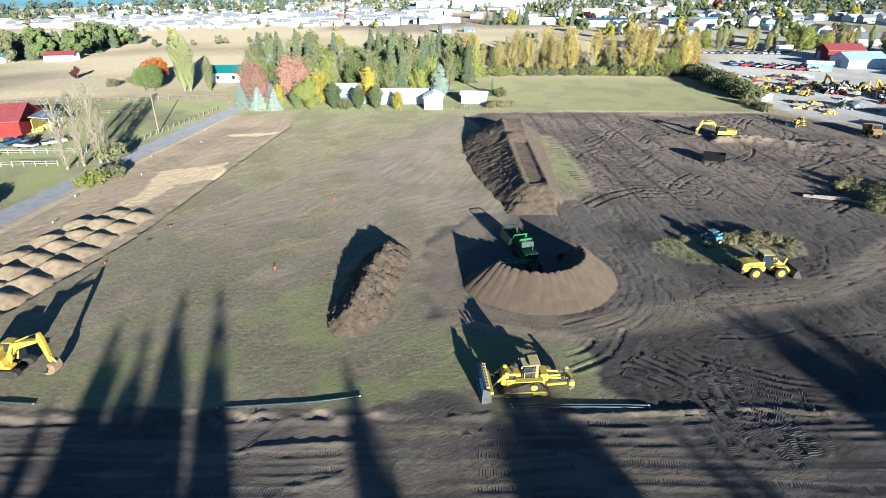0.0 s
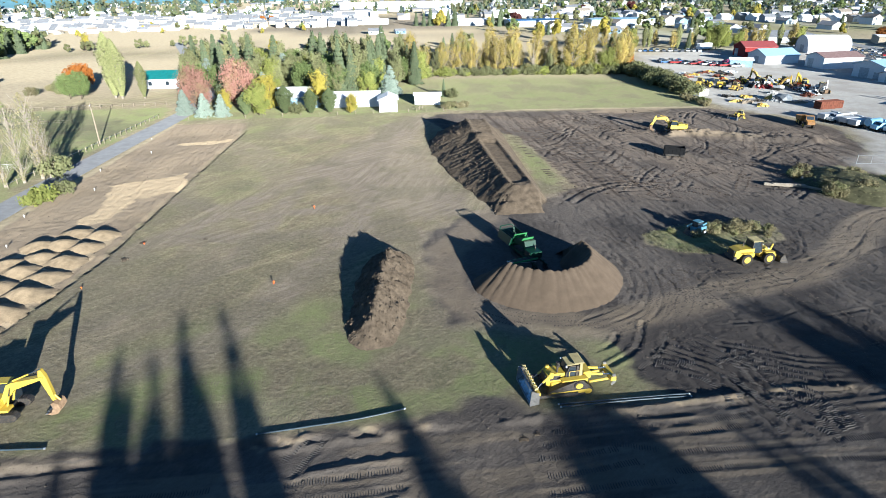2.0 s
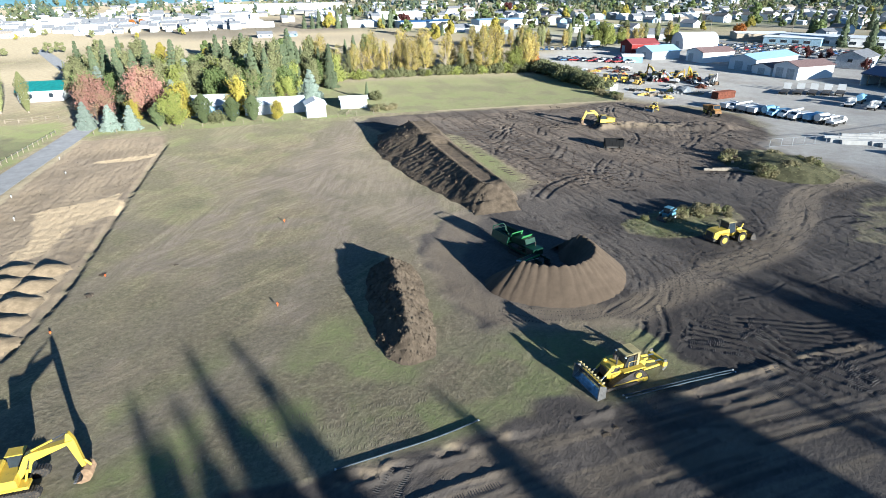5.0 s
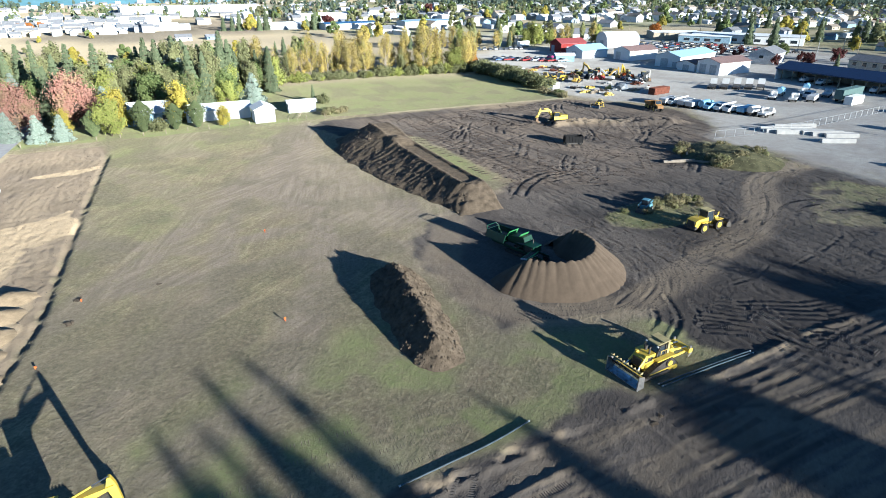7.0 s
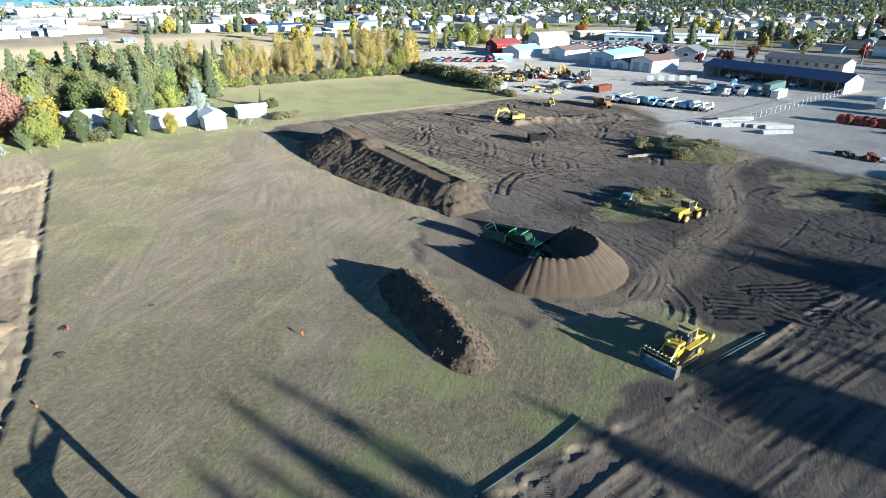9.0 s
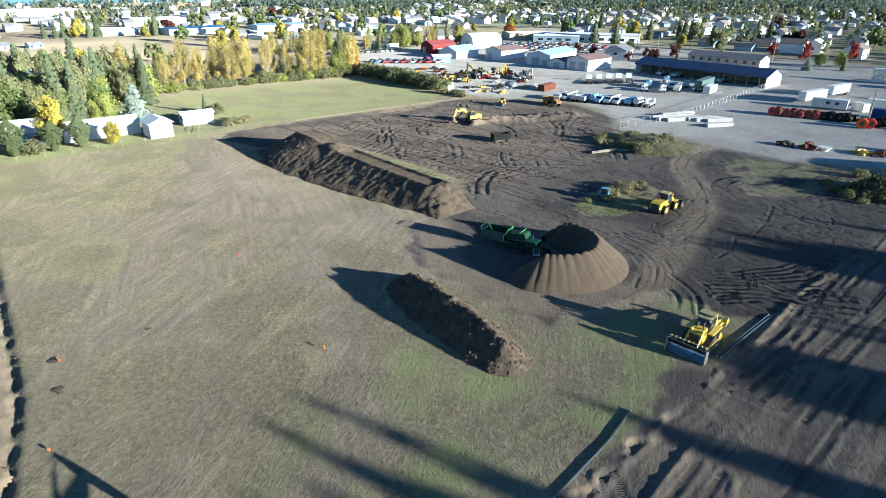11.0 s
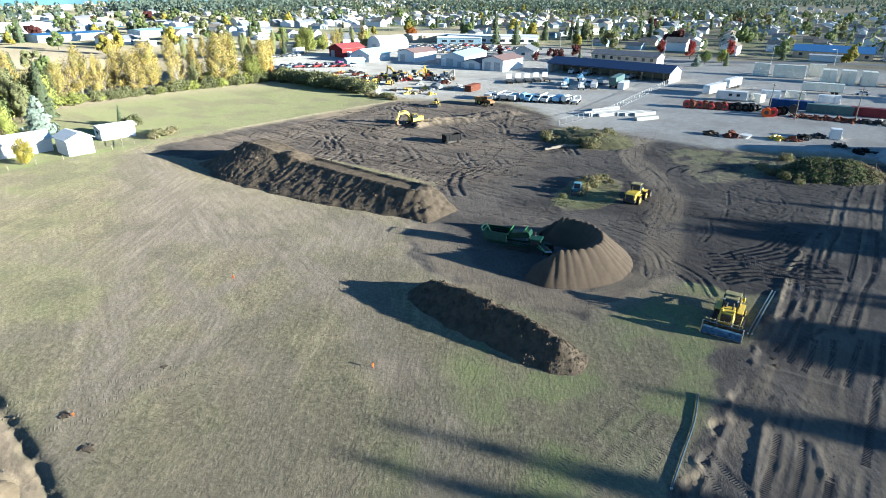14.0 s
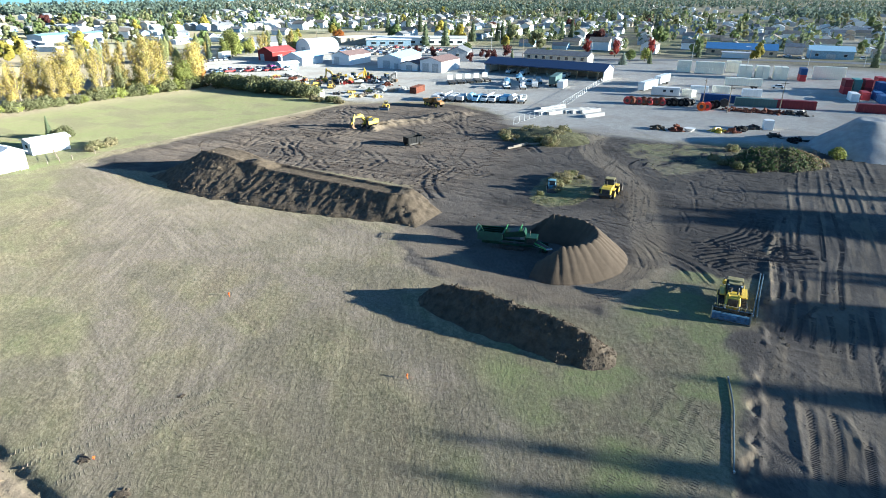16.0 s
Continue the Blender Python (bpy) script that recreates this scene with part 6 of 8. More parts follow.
gabled("school_building", "long white low building with a pale roof", 312, 272, 62, 22, 4.6, 0.06, -58, W["white"], R["white"], windows=tuple(("s", -26 + 6.5 * k, 3.4, 1.6, 1.2) for k in range(9)))
gabled("school_building", "pale blue-white low building wing", 290, 285, 30, 16, 4.0, 0.05, -58, W["blue"], R["white"], windows=tuple(("s", -10 + 6 * k, 3.4, 1.6, 1.2) for k in range(4)))
gabled("grey_house", "grey house with a dark roof among plum trees", 234, 201, 17, 11, 4.6, 0.42, 20, W["grey"], R["slate"], (), (("w", 0, 1.8, 1.3, 2.4), ("s", -3, 1.8, 1.4, 1.2), ("s", 3, 1.8, 1.4, 1.2)))
gabled("long_house", "long cream apartment house with a grey roof", 240, 147, 33, 11, 4.9, 0.32, 90, W["cream"], R["slate"], (), tuple(("n", -14 + 4 * k, 1.5, 1.5, 2.8) for k in range(8)))
gabled("barn", "red barn open at the gable with yellow boards inside", -122, 153, 22, 15, 4.0, 0.42, 14, W["red"], R["red"])
gabled("white_garage", "long white garage behind the garden trees", -15, 190, 17, 7, 2.9, 0.35, -2, W["white"], R["white"], (("s", 3, 3, 2.2, 0),))
gabled("garden_shed", "white garden shed with its gable to the field", -4.2, 180.5, 6.5, 5.4, 3.6, 0.42, 88, W["white"], R["white"], windows=())
gabled("white_trailer", "white garden trailer with a lean-to", 8.5, 188.5, 8, 4.4, 2.9, 0.22, -6, W["white"], R["white"], windows=(("w", 0, 1, 0.7, 1.4),))
gabled("garden_house", "blue-grey house mostly hidden by trees", -31.5, 193, 13, 9, 3.2, 0.5, -4, W["blue"], R["white"], windows=(("s", -3, 1.4, 1.2, 1.2), ("s", 3, 1.4, 1.2, 1.2)))
gabled("teal_roofed_house", "white farmhouse with a teal roof", -86, 238, 13, 9, 3.6, 0.5, 0, W["white"], R["teal"], windows=(("s", -3, 1.2, 1.4, 1.2), ("s", 3, 1.2, 1.4, 1.2)))
gabled("farm_shed", "low white shed at the lane", -103, 113, 9, 5, 2.8, 0.3, 8, W["white"], R["white"])
gabled("farm_house", "farmhouse with a blue roof in the conifer belt", -228, 305, 14, 9, 3, 0.5, 10, W["white"], R["blue"])
gabled("farm_shed", "pink-roofed farm shed in the conifer belt", -196, 310, 14, 8, 3, 0.4, 10, W["white"], R["red"])
gabled("warehouse", "very long white warehouse on the plain", 36, 800, 150, 40, 10, 0.05, 4, W["white"], R["white"], tuple(("s", -66 + 12 * k, 5, 5, 0) for k in range(12)), category="warehouse")
gabled("long_store", "low white store with a blue roof band", 130, 510, 46, 20, 4.5, 0.08, 4, W["white"], R["blue"])
gabled("long_store", "low store with a blue-grey roof", 205, 505, 60, 18, 4.5, 0.10, 2, W["white"], R["pale_blue"])
gabled("long_store", "low white store on the plain", 150, 640, 60, 26, 6, 0.06, 0, W["white"], R["white"])
gabled("storage_hall", "grey-white storage hall beside conifers", 82, 530, 26, 14, 4, 0.2, 0, W["grey"], R["white"])
gabled("blue_roofed_house", "wide house with a bright blue roof", 348, 70, 38, 17, 3.6, 0.34, 94, W["tan"], R["blue"], (), tuple(("n", -16 + 6.2 * k, 1.8, 1.5, 1.2) for k in range(6)), "house")
gabled("blue_house", "pale blue house with a double garage door", 352, 24, 22, 13, 4.4, 0.34, 94, W["blue"], R["pale_blue"], (("n", 0, 4.5, 2.6, 0),), (("n", -7, 1.6, 1.4, 1.4), ("n", 7, 1.6, 1.4, 1.4)), "house")
gabled("white_cottage", "pair-gabled white cottage behind the street", 352, 146, 18, 9, 4.6, 0.5, 10, W["white"], R["white"], (), (("w", 0, 1.5, 1.5, 1.4),), "house")

# open barn bay
bay = thing("barn_bay", "open barn bay with yellow board walls", "barn", at=pose(-108.2, 156.4, 0, 0, 0, 14))
part("back_wall", Shape().box((-1.5, 0, 1.8), (0.2, 9, 3.6)), YELLOW_WALL, bay)
for y in (-4.4, -1.5, 1.5, 4.4):
    part("post", Shape().box((2.6, y, 1.9), (0.25, 0.25, 3.8)), WHITE_PAINT, bay)
part("roof", Shape().box((0.6, 0, 4.0), (5.0, 9.8, 0.14), (0, 8, 0)), GALV, bay)
for k in range(7):
    solid("hay_bale", Shape().box((0, 0, 0.5), (1.3, 1.0, 1.0), bevel=0.08), YELLOW_WALL, "square yellow straw bale in the barn", "bale", "bales in the barn", at=pose(-109 + 0.6 * (k % 2), 152.8 + k * 1.2, 0.02, 0, 0, random.uniform(-8, 8)))


# open-fronted vehicle shed
shed = thing("vehicle_shed", "long open-fronted vehicle shed with a navy roof", "shed", at=pose(196, 137, 0, 0, 0, 88))
length, depth = 55.0, 13.0
part("back_wall", Shape().box((0, -depth / 2, 2.4), (length, 0.25, 4.8)), W["tan"], shed)
for x in (-length / 2, length / 2):
    part("end_wall", Shape().slab([(-depth / 2, -0.2), (depth / 2, -0.2), (depth / 2, 4.0), (0, 6.2), (-depth / 2, 4.0)], x - 0.12, x + 0.12), W["white"], shed)
for ob in [o for o in shed.children if o.name.startswith("end_wall")]:
    ob.matrix_basis = Matrix.Rotation(radians(90), 4, "Z") @ Matrix.Scale(-1, 4, (0, 1, 0))
for k in range(12):
    part("post", Shape().box((-length / 2 + 2.4 + k * 4.56, depth / 2 - 0.3, 2.0), (0.28, 0.28, 4.0)), WOOD, shed)
for s in (1, -1):
    part("roof", Shape().box((0, s * depth / 4 + s * 0.25, 5.22), (length + 1, depth / 2 + 1.0, 0.18), (-s * 18.7, 0, 0)), R["navy"], shed)
part("fascia", Shape().box((0, depth / 2 + 0.3, 3.95), (length + 0.6, 0.12, 0.5)), R["navy"], shed)


# ---- vehicles ----
CAR_PAINT = [surface(f"car_paint_{n}", c, 0.3, 0.1, vary=0.1) for n, c in (("white", (0.75, 0.75, 0.76)), ("silver", (0.48, 0.50, 0.52)), ("black", (0.03, 0.03, 0.035)), ("blue", (0.07, 0.16, 0.36)), ("red", (0.42, 0.04, 0.04)), ("grey", (0.19, 0.20, 0.22)), ("pink", (0.62, 0.05, 0.22)), ("tan", (0.45, 0.38, 0.28)))]
CAR_WORD = ("white", "silver", "black", "dark blue", "red", "dark grey", "magenta", "tan")


def plain_wheels(parent, spots, r, w):
    first = None
    for x, y in spots:
        if first is None:
            first = part("wheel", Shape().rod((0, -w / 2, 0), (0, w / 2, 0), r, n=12).rod((0, -w / 2 - 0.02, 0), (0, w / 2 + 0.02, 0), r * 0.5, n=8), RUBBER, parent)
            first.location = (x, y, r)
        else:
            ob = new("wheel", first.data)
            ob.parent, ob.location = parent, (x, y, r)


def car(color, kind="sedan"):
    c = thing("car" if kind == "sedan" else "pickup", f"parked {CAR_WORD[color]} {'car' if kind == 'sedan' else 'pickup truck'} in the yard", "car" if kind == "sedan" else "pickup")
    if kind == "sedan":
        part("body", Shape().slab([(-2.2, 0.35), (-2.25, 0.85), (-1.5, 0.98), (0.9, 0.98), (2.1, 0.78), (2.25, 0.4)], -0.88, 0.88), CAR_PAINT[color], c)
        cabin = part("cabin", Shape().slab([(-1.7, 0.96), (-1.05, 1.42), (0.25, 1.42), (1.0, 0.96)], -0.78, 0.78), GLASS_DARK, c)
        part("roof", Shape().box((-0.4, 0, 1.43), (1.35, 1.5, 0.06), bevel=0.02), CAR_PAINT[color], cabin)
    else:
        part("body", Shape().slab([(-2.7, 0.5), (-2.7, 1.05), (2.3, 1.1), (2.7, 0.9), (2.7, 0.5)], -0.95, 0.95), CAR_PAINT[color], c)
        cabin = part("cabin", Shape().slab([(-0.7, 1.05), (-0.6, 1.75), (0.6, 1.75), (1.25, 1.08)], -0.85, 0.85), GLASS_DARK, c)
        part("roof", Shape().box((0, 0, 1.78), (1.25, 1.6, 0.07), bevel=0.02), CAR_PAINT[color], cabin)
        part("load_bed", Shape().box((-1.75, 0, 1.07), (1.7, 1.6, 0.06)), STEEL_DARK, c)
    plain_wheels(c, ((-1.45, -0.82), (-1.45, 0.82), (1.45, -0.82), (1.45, 0.82)), 0.34, 0.24)
    return c


CARS = {}


def park(color, x, y, yaw, kind="sedan", group="parked cars"):
    key = (color, kind)
    m = on_ground(x, y, yaw)
    if key not in CARS:
        CARS[key] = car(color, kind)
        CARS[key].matrix_basis = m
        CARS[key]["group"] = group
    else:
        copy_thing(CARS[key], m)


def box_body(name, label, x, y, yaw, l, w, h, material, base=0.0, wheels=(), category="trailer", group="", ribs=True):
    """A container, box trailer or site cabin."""
    b = thing(name, label, category, group, at=on_ground(x, y, yaw))
    part("box", Shape().box((0, 0, base + h / 2), (l, w, h), bevel=0.04), material, b)
    if ribs:
        for s in (1, -1):
            count = int(l / 0.8)
            fold = []
            for k in range(count):
                fold += [(-l / 2 + 0.3 + k * 0.8, 0.0), (-l / 2 + 0.4 + k * 0.8, 0.05), (-l / 2 + 0.75 + k * 0.8, 0.05), (-l / 2 + 0.85 + k * 0.8, 0.0)]
            panel = Shape()
            lines = [[panel.bm.verts.new((u, s * (w / 2 + 0.004 + v), z)) for u, v in fold] for z in (base + 0.12, base + h - 0.12)]
            for k in range(len(fold) - 1):
                panel.bm.faces.new((lines[0][k], lines[0][k + 1], lines[1][k + 1], lines[1][k]))
            part("corrugated_side", panel, material, b)
        part("end_door", Shape().box((l / 2 + 0.03, 0, base + h / 2), (0.06, w * 0.92, h * 0.92)), material, b)
    if wheels:
        plain_wheels(b, [(x_, y_) for x_ in wheels for y_ in (-w / 2 + 0.2, w / 2 - 0.2)], 0.48, 0.3)
        part("chassis", Shape().box((0, 0, base - 0.12), (l * 0.96, w * 0.5, 0.22)), STEEL_DARK, b)
    return b


CONT = {n: surface(f"container_{n}", c, 0.6, dark=0.93, light=1.04, vary=0.06) for n, c in (("cream", (0.86, 0.82, 0.70)), ("navy", (0.025, 0.07, 0.20)), ("green", (0.12, 0.19, 0.18)), ("maroon", (0.20, 0.035, 0.045)), ("red", (0.40, 0.05, 0.06)), ("teal", (0.10, 0.30, 0.28)), ("white", (0.84, 0.84, 0.82)), ("blue", (0.05, 0.14, 0.32)))}


def container(color, x, y, yaw, l=6.1, level=0, word=None):
    c = box_body("shipping_container", f"{word or color} steel shipping container {'stacked on another' if level else 'on the yard'}", x, y, yaw, l, 2.44, 2.6, CONT[color], 0.02 + level * 2.62, (), "container", "shipping containers")
    return c


for k, (x, y, yaw, l) in enumerate(((240, 86, 100, 6.1), (240, 75, 96, 12.2), (251, 66, 96, 6.1), (233, 58.5, 8, 6.1), (235, 52, 8, 6.1), (235, 45, 8, 6.1), (246, 28, 96, 12.2))):
    for level in (0, 1):
        container("cream", x, y, yaw, l, level)
        if l < 7 and k in (3, 4, 5):
            container("cream", x, y + 2.6, yaw, l, level)
for level in (0, 1):
    container("navy" if level else "red", 235, 38, 8, 6.1, level)
for k, (color, x, y, level) in enumerate((("red", 204, 24, 0), ("teal", 206, 21, 0), ("maroon", 207, 17.5, 0), ("maroon", 204, 24, 1), ("teal", 206, 21, 1), ("red", 207, 17.5, 1), ("blue", 200, 14, 0), ("navy", 200, 14, 1), ("maroon", 216, 13, 0), ("red", 216, 13, 1), ("blue", 193, 15, 0), ("navy", 195, 11, 0), ("red", 192, 19, 0), ("white", 187, 22.5, 0), ("teal", 205, 10, 0), ("maroon", 163, 17, 0), ("blue", 186, 14, 0))):
    container(color, x, y, 8 if color != "maroon" or x > 170 else 96, 6.1 if x != 163 else 12.2, level)
container("navy", 159, 62, 98, 12.2)
container("green", 156.5, 51.2, 98, 12.2, word="dull green")
container("maroon", 158.5, 40.2, 98, 12.2)
box_body("site_cabin", "white site office cabin with three windows", 162.5, 80.5, 100, 9.5, 3, 2.7, WHITE_PAINT, 0.5, (), "cabin", ribs=False)
for k in range(3):
    solid("cabin_window", Shape().box((0, 0, 0), (0.06, 1.0, 0.8)), GLASS_DARK, "dark window of the site cabin", "window", at=pose(160.95 + 0.2 * k - 0.35, 83 - k * 2.4 , 2.1, 0, 0, 10))
for x, y, yaw, l, color in ((172, 88.5, 170, 13, "white"), (192, 87, 172, 12, "white"), (199, 58, 98, 13, "cream")):
    box_body("box_trailer", "long pale box trailer parked on gravel", x, y, yaw, l, 2.5, 2.8, CONT[color], 1.0, (-l * 0.36, -l * 0.26), "trailer", "box trailers")
for x, y, yaw, l, color in ((177, 71, 100, 6, "white"), (181, 64, 100, 6, "cream"), (178, 55, 100, 3.5, "white"), (179, 52, 100, 3, "white"), (166, 73, 60, 4, "cream"), (119, 46, 10, 2.6, "white")):
    box_body("storage_box", "small pale storage box on the yard", x, y, yaw, l, 2.4, 2.5, CONT[color], 0.05, (), "box", "storage boxes")
box_body("semi_trailer", "grey curtain-sided semi trailer", 169, 123.6, 8, 14, 2.6, 2.9, CONT["green"], 1.1, (-5.4, -4.2), "trailer")
box_body("storage_box", "white storage box beside the semi trailer", 165, 119.4, 8, 8, 2.4, 2.5, CONT["white"], 0.05, (), "box")
box_body("scrap_bin", "rusty red open scrap bin", 125, 161, 8, 8, 2.6, 2.2, RUST, 0.02, (), "bin")
box_body("white_tank_box", "white plastic box on a stand", 98, 184.5, 20, 4, 2.4, 2.0, CONT["white"], 0.4, (), "box")
box_body("box_truck_body", "white truck box parked by the trees", 170, 311, 20, 9, 2.5, 2.8, CONT["white"], 0.8, (-2.5, 2.8), "truck")


def work_truck(x, y, yaw, paint, body):
    t = thing("service_truck", f"{'white' if paint is WHITE_PAINT else 'pale blue'} service truck with a work body", "truck", "row of service trucks", at=on_ground(x, y, yaw))
    cab = part("cab", Shape().slab([(1.3, 0.8), (1.3, 2.3), (2.3, 2.3), (2.8, 1.6), (3.5, 1.5), (3.6, 0.7)], -1.05, 1.05), paint, t)
    part("windscreen", Shape().box((2.56, 0, 1.98), (0.05, 1.8, 0.7), (0, -35, 0)), GLASS_DARK, cab)
    if body == 0:
        part("utility_body", Shape().box((-1.2, 0, 1.45), (4.6, 2.3, 1.3), bevel=0.06), paint, t)
    elif body == 1:
        part("boom_deck", Shape().box((-1.2, 0, 1.1), (4.6, 2.3, 0.5), bevel=0.05), paint, t)
        part("boom_arm", Shape().box((-0.6, 0.3, 2.3), (6.2, 0.5, 0.45), (0, 5, 0), 0.05), WHITE_PAINT, t)
        part("boom_turret", Shape().rod((-2.4, 0.3, 1.3), (-2.4, 0.3, 2.3), 0.4), WHITE_PAINT, t)
    else:
        part("tank", Shape().rod((-3.2, 0, 1.85), (0.9, 0, 1.85), 0.95, n=16), paint, t)
    part("chassis", Shape().box((0, 0, 0.7), (7.0, 0.9, 0.3)), STEEL_DARK, t)
    plain_wheels(t, ((-2.4, -0.95), (-2.4, 0.95), (-1.3, -0.95), (-1.3, 0.95), (2.5, -0.95), (2.5, 0.95)), 0.5, 0.32)


for k in range(11):
    u = k / 10
    work_truck(113.5 + 11 * u + random.uniform(-0.6, 0.6), 146 - 26.5 * u, random.choice((8, 14, 186, 178)), BLUE_PAINT if k in (4, 5, 8) else WHITE_PAINT, (0, 1, 0, 0, 2, 0, 1, 0, 0, 2, 1)[k])
for x, y, yaw, k in ((151, 137, 30, 1), (153, 131, 25, 1), (158, 128, 20, 0), (165, 136, 28, 1), (170, 131, 24, 1), (174, 141, 30, 2), (159, 140, 28, 2), (162, 132, 200, 0), (192, 127, 178, 0), (192, 146, 178, 1), (193, 153, 178, 0)):
    work_truck(x, y, yaw, WHITE_PAINT if k != 2 else BLUE_PAINT, k)


def flatbed(x, y, yaw):
    f = thing("lowbed_trailer", "black lowbed trailer with a pale headboard", "trailer", "row of lowbed trailers", at=on_ground(x, y, yaw))
    part("deck", Shape().box((0, 0, 0.8), (9.5, 2.5, 0.25), (0, 2, 0)), STEEL_DARK, f)
    part("headboard", Shape().box((4.2, 0, 1.9), (0.3, 2.3, 2.0)), WHITE_PAINT, f, "pale headboard")
    plain_wheels(f, [(x_, y_) for x_ in (-3.8, -2.8, -1.8) for y_ in (-1.1, 1.1)], 0.42, 0.3)


for k in range(5):
    flatbed(151 + k * 3.6, 161 - k * 2.2, 35)


def slab_stack(x, y, l):
    s = thing("concrete_barrier", "long pale concrete barrier lying on the yard", "concrete barrier", "laid out concrete barriers", at=on_ground(x, y, 152))
    part("block", Shape().slab([(-0.6, 0), (-0.6, 0.3), (-0.35, 0.95), (0.35, 0.95), (0.6, 0.3), (0.6, 0)], -l / 2, l / 2), CONCRETE, s)
    part("foot", Shape().box((0, 0, 0.06), (1.4, l * 0.9, 0.12)), CONCRETE, s)
    s.matrix_basis = on_ground(x, y, 62)


for k, (x, y, l) in enumerate(((113.5, 106, 13), (112.5, 103.6, 13), (113.5, 101.4, 13), (116.5, 100.4, 10), (117.3, 98.6, 10), (118, 96.6, 10), (118.6, 94.6, 8), (112.6, 91.8, 8), (116.5, 107.5, 7), (121, 106, 6))):
    slab_stack(x, y, l)


def reel(x, y, yaw, r, w, material, label):
    d = thing("coil", label, "pipe coil", "row of pipe coils", at=on_ground(x, y, yaw))
    s = Shape()
    for k in range(5):
        s.rod((0, -w / 2 + k * w / 5, r), (0, -w / 2 + (k + 0.82) * w / 5, r), r * random.uniform(0.93, 1.0), n=16, caps=True)
    part("winding", s, material, d)
    part("core", Shape().rod((0, -w / 2 - 0.06, r), (0, w / 2 + 0.06, r), r * 0.45, n=12), STEEL_DARK, d)


for k in range(22):
    u = k / 21
    x, y = 139.5 + 5.5 * u + random.uniform(-0.6, 0.6) + (2.2 if k % 2 else 0), 88.5 - 19 * u
    orange_coil = u < 0.62
    reel(x, y, random.uniform(60, 110), random.uniform(0.95, 1.25), 1.5, RUST if orange_coil and k % 4 else (RED_PAINT if orange_coil else BLACK_PAINT), "rust orange conduit coil on edge" if orange_coil else "black conduit coil on edge")
for x, y, m in ((139, 65.5, ORANGE), (140.5, 64, RED_PAINT), (143.5, 63, BLACK_PAINT), (145.5, 62, BLACK_PAINT), (150, 60, STEEL_DARK)):
    reel(x, y, 100, 1.35, 1.6, m, "large bright cable coil" if m in (ORANGE, RED_PAINT) else "large black cable coil")


def scrap_heap(x, y, sx, sy, h, material, label, seed, pieces=26, name="scrap_heap"):
    """A pile of separate bars, plates and lumps, joined as one heap."""
    rnd = random.Random(seed)
    s = Shape()
    for _ in range(pieces):
        u, v = rnd.gauss(0, 0.42), rnd.gauss(0, 0.42)
        z = max(0.1, h * (1 - abs(u) - abs(v)) * rnd.uniform(0.4, 1))
        s.box((u * sx, v * sy, z), (rnd.uniform(0.3, 2.2), rnd.uniform(0.15, 0.9), rnd.uniform(0.1, 0.7)), (rnd.uniform(-25, 25), rnd.uniform(-25, 25), rnd.uniform(0, 180)))
    return solid(name, s, material, label, "scrap", kind="stuff", at=on_ground(x, y))


for k in range(7):
    u = k / 6
    scrap_heap(144.5 + 2.5 * u, 57 - 19 * u, 2.5, 3.6, 1.3, RUST if k < 5 else STEEL_DARK, "heap of rusty steel offcuts", 40 + k)
for x, y, m, label in ((109, 57.5, YELLOW, "yellow steel cage frames"), (109, 54, RUST, "rusty steel frames"), (114, 52, BLACK_PAINT, "black machine attachments"), (118, 49.5, STEEL_DARK, "dark machine attachments"), (105, 67.5, RUST, "rust coloured attachments"), (104, 72, PILE_SOIL, "low heap of soil and rubble"), (109, 44, STEEL_DARK, "dark heap of scrap tubes"), (106, 39, BLACK_PAINT, "black plastic scrap")):
    scrap_heap(x, y, 2.2, 2.2, 1.5, m, label + " at the yard edge", int(x * 7 + y), 22)
solid("water_basin", Shape().rod((0, 0, 0.2), (0, 0, 0.9), 0.9, 1.5, 18).rod((0, 0, 0), (0, 0, 0.25), 0.7, n=12), WHITE_PAINT, "white round basin at the yard edge", "basin", at=on_ground(105.5, 64))

# machines of the equipment yard
YARD_KINDS = [bulldozer(on_ground(108, 203, 40), 0.95, True, "yellow bulldozer parked in the equipment yard"), wheel_loader(on_ground(112, 200, 150), "faded yellow wheel loader parked in the equipment yard"),
              excavator(on_ground(143, 197, 210), ((2.9, 3.9), (4.6, 4.6), (4.9, 2.0)), 1.0, 0, "yellow excavator parked in the equipment yard")]
for ob in YARD_KINDS:
    ob["group"] = "parked earth movers"
rnd = random.Random(77)
for x, y, k in ((126, 207, 1), (131, 203, 2), (136, 206, 0), (128, 198, 1), (133, 196, 2), (138, 200, 1), (130, 192, 2), (140, 192, 1), (136, 188, 0), (142, 186, 1), (121, 211, 0), (138, 183, 2), (116, 194, 0), (104, 207, 1)):
    other = rnd.choice((YELLOW_PALE, WHITE_PAINT, YELLOW, YELLOW_PALE, ORANGE, STEEL_WORN))
    for ob in copy_thing(YARD_KINDS[k], on_ground(x, y, rnd.uniform(0, 360), rnd.uniform(0.75, 1.0))).children_recursive:
        if ob.type == "MESH" and ob.material_slots[0].material is YELLOW:
            ob.material_slots[0].link = "OBJECT"
            ob.material_slots[0].material = other
for k in range(16):
    x, y = 122 + rnd.uniform(0, 22), 178 + rnd.uniform(0, 34)
    scrap_heap(x, y, 2.6, 2.6, 1.6, rnd.choice((YELLOW_PALE, STEEL_DARK, RUST, RED_PAINT, WHITE_PAINT, YELLOW)), "heap of buckets and machine parts", 300 + k, 24)
